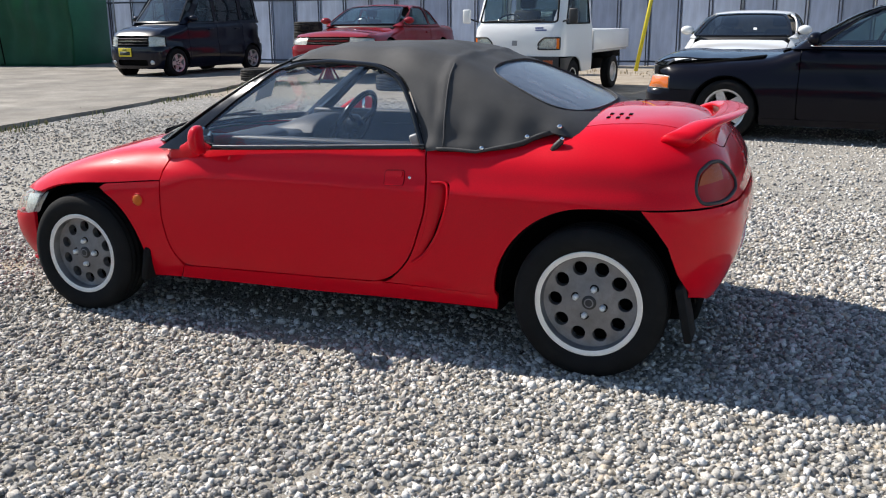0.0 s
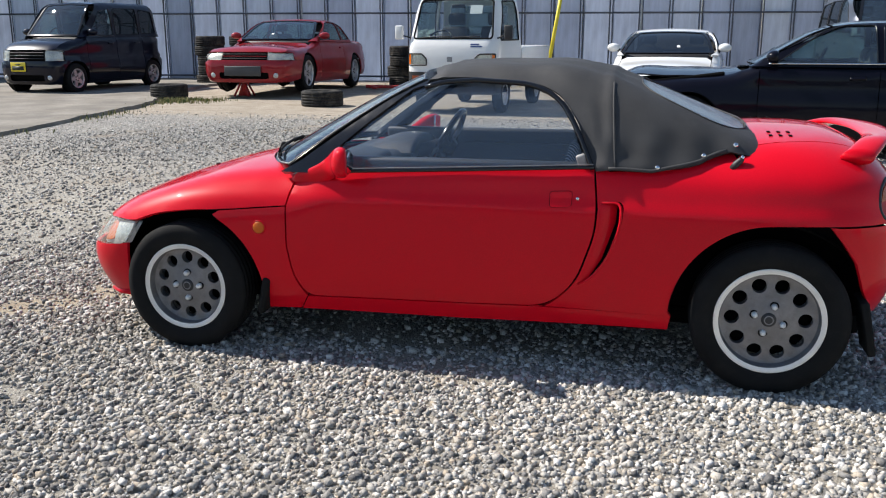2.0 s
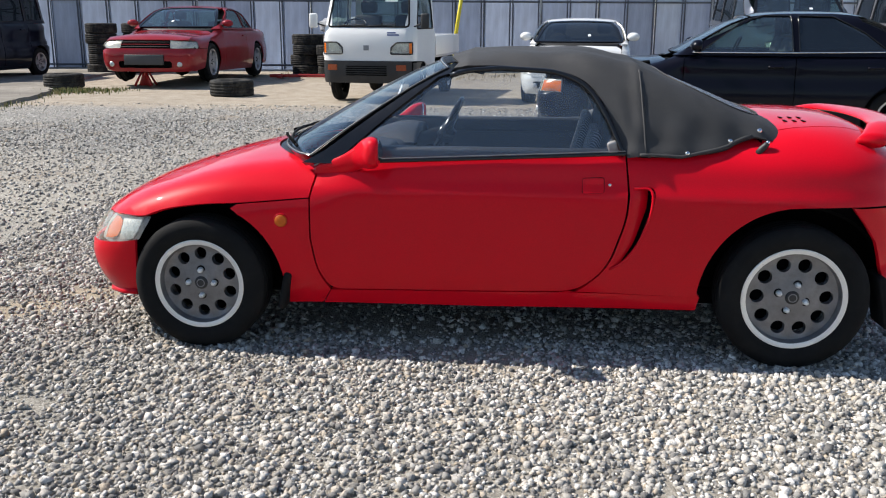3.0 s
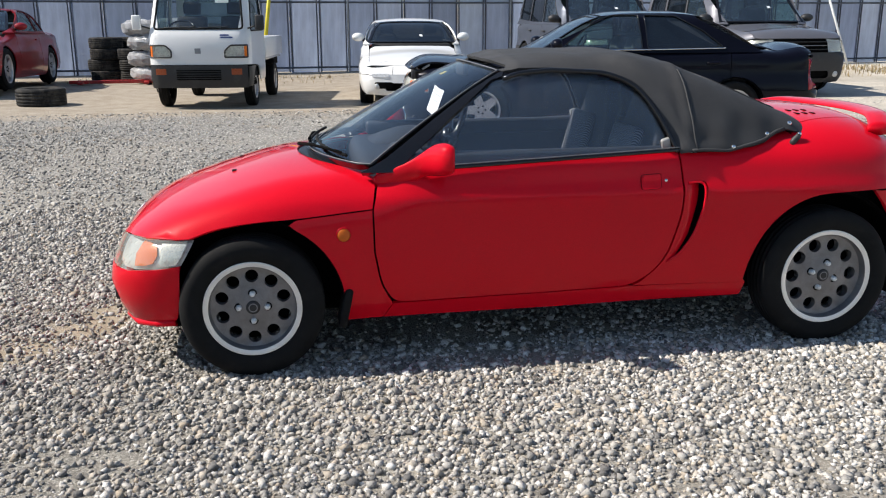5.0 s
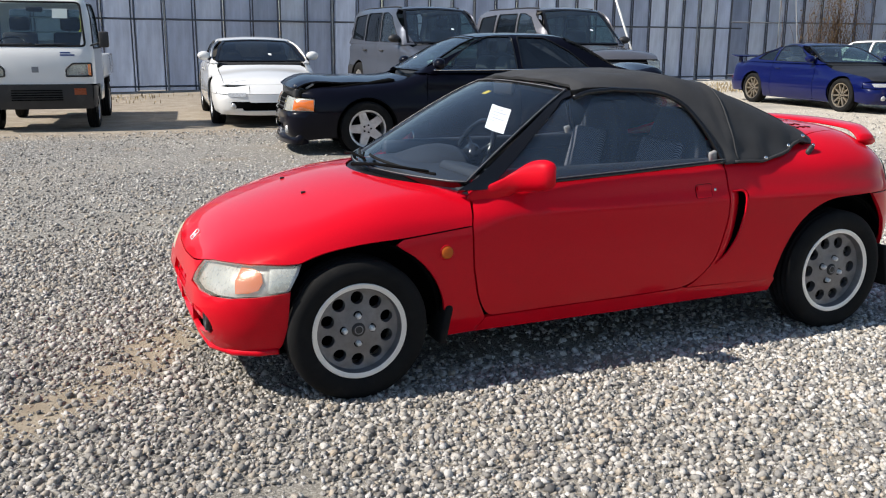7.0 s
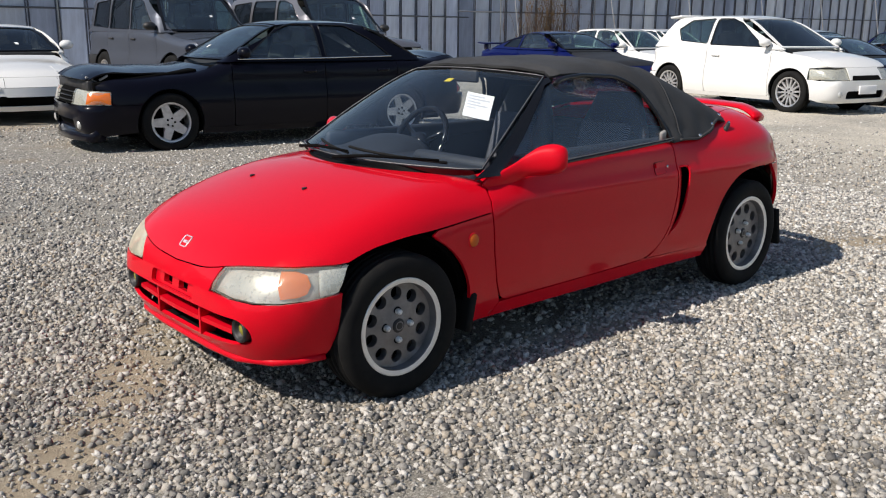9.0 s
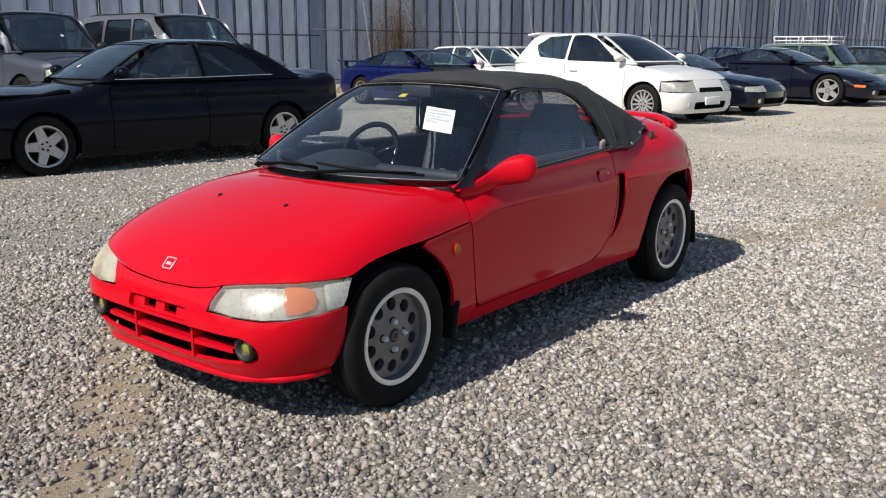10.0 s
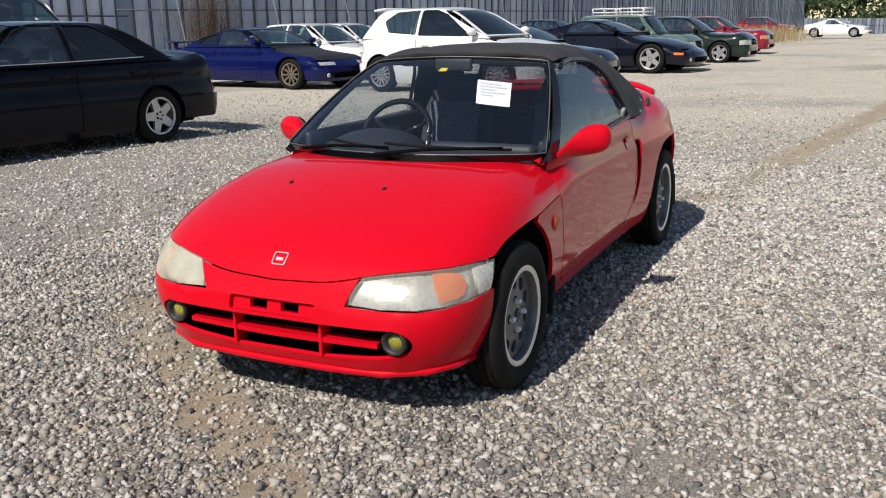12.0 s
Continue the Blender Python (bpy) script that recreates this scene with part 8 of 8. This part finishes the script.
def slab_and_kerb():
    edge = [(-5.6, -6.0), (-6.4, 0.0), (-7.10, 4.4), (-7.35, 6.4), (-7.75, 8.6), (-8.0, 10.4), (-8.45, 11.6), (-9.2, 12.6), (-9.6, 16.0), (-9.8, 19.0)]
    bm = bmesh.new()
    rng = random.Random(3)
    pts = []
    for (ax, ay), (bx, by) in zip(edge, edge[1:]):
        k = max(2, int(math.hypot(bx - ax, by - ay) / 0.25))
        pts += [(ax + (bx - ax) * i / k + rng.uniform(-0.05, 0.05), ay + (by - ay) * i / k) for i in range(k)]
    top = [bm.verts.new((x, y, 0.055)) for x, y in pts]
    low = [bm.verts.new((x + 0.03, y, -0.03)) for x, y in pts]
    far = [bm.verts.new((-31.5, y, 0.055)) for x, y in pts]
    for i in range(len(pts) - 1):
        bm.faces.new((top[i], top[i + 1], far[i + 1], far[i]))
        bm.faces.new((low[i], low[i + 1], top[i + 1], top[i]))
    bmesh.ops.recalc_face_normals(bm, faces=bm.faces)
    tagged(link_mesh("pavement", bm, CONCRETE, smooth=False), "worn concrete slab with a broken edge", "pavement", kind="structure")
    return pts


SLAB_EDGE = slab_and_kerb()


def blades(name, spots, n, height, spread, colours, label, seed, lean=0.5):
    """Tufts of grass or weeds as one mesh of thin bent blades."""
    rng = np.random.default_rng(seed)
    vs, fs = [], []
    for sx, sy, amount in spots:
        for _ in range(int(n * amount)):
            x, y = sx + rng.normal(0, spread), sy + rng.normal(0, spread)
            h = height * rng.uniform(0.4, 1.2)
            a = rng.uniform(0, 2 * math.pi)
            w = 0.006 + 0.004 * rng.random() + height * 0.008
            lx, ly = math.cos(a) * h * lean * rng.random(), math.sin(a) * h * lean * rng.random()
            px, py = -math.sin(a) * w, math.cos(a) * w
            i = len(vs)
            vs += [(x - px, y - py, -0.01), (x + px, y + py, -0.01), (x + px * 0.7 + lx * 0.4, y + py * 0.7 + ly * 0.4, h * 0.6), (x - px * 0.7 + lx * 0.4, y - py * 0.7 + ly * 0.4, h * 0.6), (x + lx, y + ly, h)]
            fs += [(i, i + 1, i + 2, i + 3), (i + 3, i + 2, i + 4)]
    me = bpy.data.meshes.new(name)
    me.from_pydata(vs, [], fs)
    m, nt, b = material(name + " blades")
    geo = nt.nodes.new("ShaderNodeNewGeometry")
    nt.links.new(ramp(nt, geo.outputs["Random Per Island"], *[(i / max(1, len(colours) - 1), c) for i, c in enumerate(colours)]), b.inputs["Base Color"])
    b.inputs["Roughness"].default_value = 0.85
    me.materials.append(m)
    return tagged(new(name, me), label, "grass", kind="stuff")


GREENS = ((0.05, 0.09, 0.02), (0.12, 0.15, 0.04), (0.26, 0.23, 0.09), (0.34, 0.27, 0.14))
STRAW = ((0.20, 0.14, 0.07), (0.34, 0.25, 0.13), (0.44, 0.35, 0.20), (0.18, 0.16, 0.06))
_r = random.Random(5)
blades("weeds", [(x + _r.uniform(0, 0.2), y, _r.random() ** 2) for x, y in SLAB_EDGE if 4 < y < 12.5] + [(-7.9 + _r.uniform(-0.5, 0.7), 11.5 + _r.uniform(-0.4, 0.4), 1.0) for _ in range(26)], 32, 0.07, 0.17, GREENS, "low weeds along the slab edge", 11)
blades("weeds", [(15.0 + _r.uniform(-4, 5), 17.0 + _r.uniform(-2.0, 1.6), 1.0) for _ in range(90)], 26, 0.13, 0.35, STRAW, "sparse dry weeds by the fence", 12)
blades("dry_grass", [(34 + 26 * _r.random(), 6.0 + _r.uniform(-2.2, 5.5), 1.0) for _ in range(260)], 34, 0.75, 0.55, STRAW, "tall dry grass at the yard's end", 13)
blades("dry_grass", [(47 + 12 * _r.random(), 6.2 + _r.uniform(-3.4, 4.0), _r.uniform(0.3, 1.0)) for _ in range(75)], 30, 0.95, 0.5, STRAW, "tall brown dry grass in front of the far cars", 15)
blades("dry_grass", [(-1.0 + _r.uniform(-5, 4), 16.6 + _r.uniform(-1.2, 1.0), 0.7) for _ in range(40)], 16, 0.07, 0.3, STRAW, "thin dry grass on trodden soil", 14)


def vine():
    """Leafless creeper hanging on the fence: many thin crooked stems and dry leaves."""
    ob = empty("creeper", pose(23.6, 21.35, 0, 0, 0, -7), "tangle of brown leafless creeper on the fence", "plant")
    rng = random.Random(8)
    bark = surface("dry stems", (0.16, 0.10, 0.06), 0.9, var=0.3)
    bm = bmesh.new()
    for _ in range(120):
        x = rng.gauss(0, 0.75)
        y, z = -0.05 - 0.3 * rng.random(), rng.uniform(0.0, 1.2)
        pts = [(x, y, z)]
        for _ in range(9):
            x += rng.uniform(-0.14, 0.14) + (0.02 if x < 0 else -0.02)
            z += rng.uniform(0.08, 0.32)
            y = min(-0.03, max(-0.5, y + rng.uniform(-0.06, 0.06)))
            pts.append((x, y, min(z, 3.3)))
        joined(bm, tube(pts, 0.012, 4, 0.004))
    part("stem_tangle", bm, bark, ob)
    lv = bmesh.new()
    for _ in range(1500):
        x, z = rng.gauss(0, 0.7), rng.uniform(0.3, 3.2)
        c = Vector((x, -0.08 - 0.4 * rng.random(), z))
        q = Euler((rng.uniform(0, 6), rng.uniform(0, 6), rng.uniform(0, 6))).to_matrix()
        s = rng.uniform(0.02, 0.05)
        lv.faces.new([lv.verts.new(c + q @ Vector(p) * s) for p in ((-1, 0, 0), (0, -0.5, 0.1), (1, 0, 0), (0, 0.5, 0.1))])
    part("dry_leaves", lv, surface("dry leaves", (0.20, 0.13, 0.06), 0.9, var=0.35, scale=8), ob)


vine()


def hedge():
    """Dark trees beyond the far fence."""
    rng = np.random.default_rng(21)
    for k in range(9):
        ob = empty("tree", pose(160 + rng.uniform(0, 12), -26 + 5.0 * k, -1.5), "dark green tree beyond the far fence", "tree", "trees beyond the fence")
        part("trunk", tube([(0, 0, 0), (0.1, 0.1, 2.0), (0.0, 0.2, 4.5)], 0.25, 8, 0.1), surface("bark", (0.10, 0.08, 0.06), 0.9), ob) if k == 0 else part("trunk", tube([(0, 0, 0), (0.1, 0.1, 2.0), (0.0, 0.2, 4.5)], 0.25, 8, 0.1), bpy.data.materials["bark"], ob)
        n = 1600
        c = rng.normal(0, 1, (n, 3)) * (1.9, 2.3, 1.7) + (0, 0, 4.6)
        c += 0.8 * np.sin(c * 1.7 + k)
        a, b = rng.normal(0, 0.22, (n, 3)), rng.normal(0, 0.22, (n, 3))
        vs = np.stack([c - a, c - b, c + a, c + b], 1).reshape(-1, 3)
        me = bpy.data.meshes.new("crown")
        me.from_pydata([tuple(v) for v in vs], [], [tuple(range(4 * i, 4 * i + 4)) for i in range(n)])
        me.materials.append(LEAF)
        cr = new("crown", me)
        cr.parent = ob


LEAF = surface("dark leaves", (0.05, 0.085, 0.03), 0.8, var=0.4, scale=0.8)
hedge()


def lying_tyre(name, x, y, z, r, w, label, turn=0.0, tip=0.0):
    ob = link_mesh(name, moved(tyre_mesh(r, r * 0.62, w, 4), pose(0, 0, w / 2, 90, 0, 0)), DUSTY_RUBBER)
    ob.matrix_world = pose(x, y, z, tip, 0, turn)
    return tagged(ob, label, "tyre", "loose tyres")


lying_tyre("tyre", -8.55, 12.25, 0.02, 0.36, 0.26, "worn black tyre lying flat on soil")
lying_tyre("tyre", -4.95, 11.15, 0.0, 0.37, 0.27, "worn black tyre lying flat on soil", 40)
for sx, sy, count in ((-10.05, 17.0, 5), (-9.35, 17.5, 5), (-5.1, 17.2, 4), (-4.45, 16.9, 3), (-4.6, 17.7, 4), (-8.9, 18.0, 4)):
    for k in range(count):
        lying_tyre("tyre", sx + _r.uniform(-0.05, 0.05), sy + _r.uniform(-0.05, 0.05), 0.0 + k * 0.235, 0.36, 0.235, "black tyre in a stack by the fence", _r.uniform(0, 90))
for k in range(2):
    lying_tyre("tyre", -3.95, 16.4, k * 0.24, 0.34, 0.24, "black tyre in a stack by the fence", 10)

RED_STEEL = surface("red enamelled steel", (0.42, 0.02, 0.018), 0.45, var=0.2, scale=4, dirt=(0.15, 0.09, 0.06), dirt_amount=0.4)


def jack_stand(x, y):
    ob = empty("axle_stand", pose(x, y, 0.05), "red steel axle stand under the car's nose", "stand")
    for a, b in ((-1, -1), (1, -1), (1, 1), (-1, 1)):
        part("leg", tube([(a * 0.15, b * 0.15, 0), (a * 0.03, b * 0.03, 0.30)], 0.022, 6, 0.018), RED_STEEL, ob)
    part("post", tube([(0, 0, 0.12), (0, 0, 0.36)], 0.026, 10), RED_STEEL, ob)
    part("saddle", box(-0.05, 0.05, -0.06, 0.06, 0.355, 0.385, 0.008), RED_STEEL, ob)
    part("plate", slab([(-0.14, 0.0), (0.14, 0.0), (0.03, 0.28), (-0.03, 0.28)], 0.006), RED_STEEL, ob)


jack_stand(-7.12, 12.62)
beam = empty("lifting_beam", pose(-4.7, 15.8, 0.03, 0, 0, 4), "red steel beam lying on soil", "beam")
part("bar", box(-0.9, 0.9, -0.04, 0.04, 0.0, 0.07, 0.01), RED_STEEL, beam)
part("foot", box(-0.7, -0.6, -0.3, 0.3, 0.0, 0.05, 0.01), RED_STEEL, beam)
part("foot", box(0.6, 0.7, -0.3, 0.3, 0.0, 0.05, 0.01), RED_STEEL, beam)


def wrapped_bumpers(x, y):
    """A pile of car bumpers in crumpled clear film."""
    film = glass("crumpled film", (0.60, 0.61, 0.61), 0.25, 1.5, film=0.6, film_colour=(0.72, 0.72, 0.72))
    for k in range(4):
        ob = empty("wrapped_bumper", pose(x + _r.uniform(-0.1, 0.1), y, 0.06 + 0.32 * k, 0, _r.uniform(-4, 4), _r.uniform(-8, 8)), "used bumper in crumpled clear film", "car part", "stacked bumpers")
        pts = [(0.55 * math.cos(t), -0.35 * math.sin(t), 0.15) for t in np.linspace(0, math.pi, 18)]
        part("bumper_bar", tube(pts, 0.12, 10), (WHITE_PAINT, GREY_PAINT, SILVER_PAINT, BLACK_PAINT)[k], ob)
        bm = tube([(p[0] * 1.02, p[1] * 1.05, p[2]) for p in pts], 0.15, 12)
        for v in bm.verts:
            v.co += Vector((_r.uniform(-1, 1), _r.uniform(-1, 1), _r.uniform(-1, 1))) * 0.022
        part("film", bm, film, ob, "crumpled clear film", smooth=False)


wrapped_bumpers(-3.75, 16.2)


def container():
    ob = empty("tarpaulin_shed", pose(-19.75, 15.4, 0.05, 0, 0, 9), "shed under dark green tarpaulin with a rope", "shed")
    bm = bmesh.new()
    nx, nz = 70, 24
    rows = []
    for j in range(nz + 1):
        z = 2.0 * j / nz
        rows.append([bm.verts.new((-3.05 + 6.1 * i / nx, -0.05 * math.sin(i * 0.9 + 0.6 * math.sin(j * 0.4)) * (0.4 + 0.6 * j / nz) - 0.03 * math.sin(i * 0.31 + j * 0.2), z)) for i in range(nx + 1)])
    for p, q in zip(rows, rows[1:]):
        for i in range(nx):
            bm.faces.new((p[i], p[i + 1], q[i + 1], q[i]))
    bmesh.ops.solidify(bm, geom=bm.faces[:], thickness=0.02)
    part("front_sheet", bm, TARP, ob)
    part("body", box(-3.0, 3.0, 0.08, 1.9, 0.0, 1.95, 0.05), TARP, ob)
    part("rope", tube([(0.9, -0.12, 1.97), (0.86, -0.14, 1.0), (0.93, -0.12, 0.05)], 0.018, 6), UNDER, ob, "dark rope")


container()


def pole(name, a, b, r, mat, label):
    ob = link_mesh(name, tube([(0, 0, 0), Vector(b) - Vector(a)], r, 10), mat)
    ob.matrix_world = Matrix.Translation(a)
    return tagged(ob, label, "pole")


pole("pole", (-1.75, 17.6, 0.0), (-1.35, 18.7, 3.2), 0.045, YELLOW_POLE, "yellow pole leaning on the fence")
pole("pole", (14.6, 19.9, 0.0), (14.05, 21.1, 3.1), 0.035, WHITE_POLE, "white pole leaning on the fence")
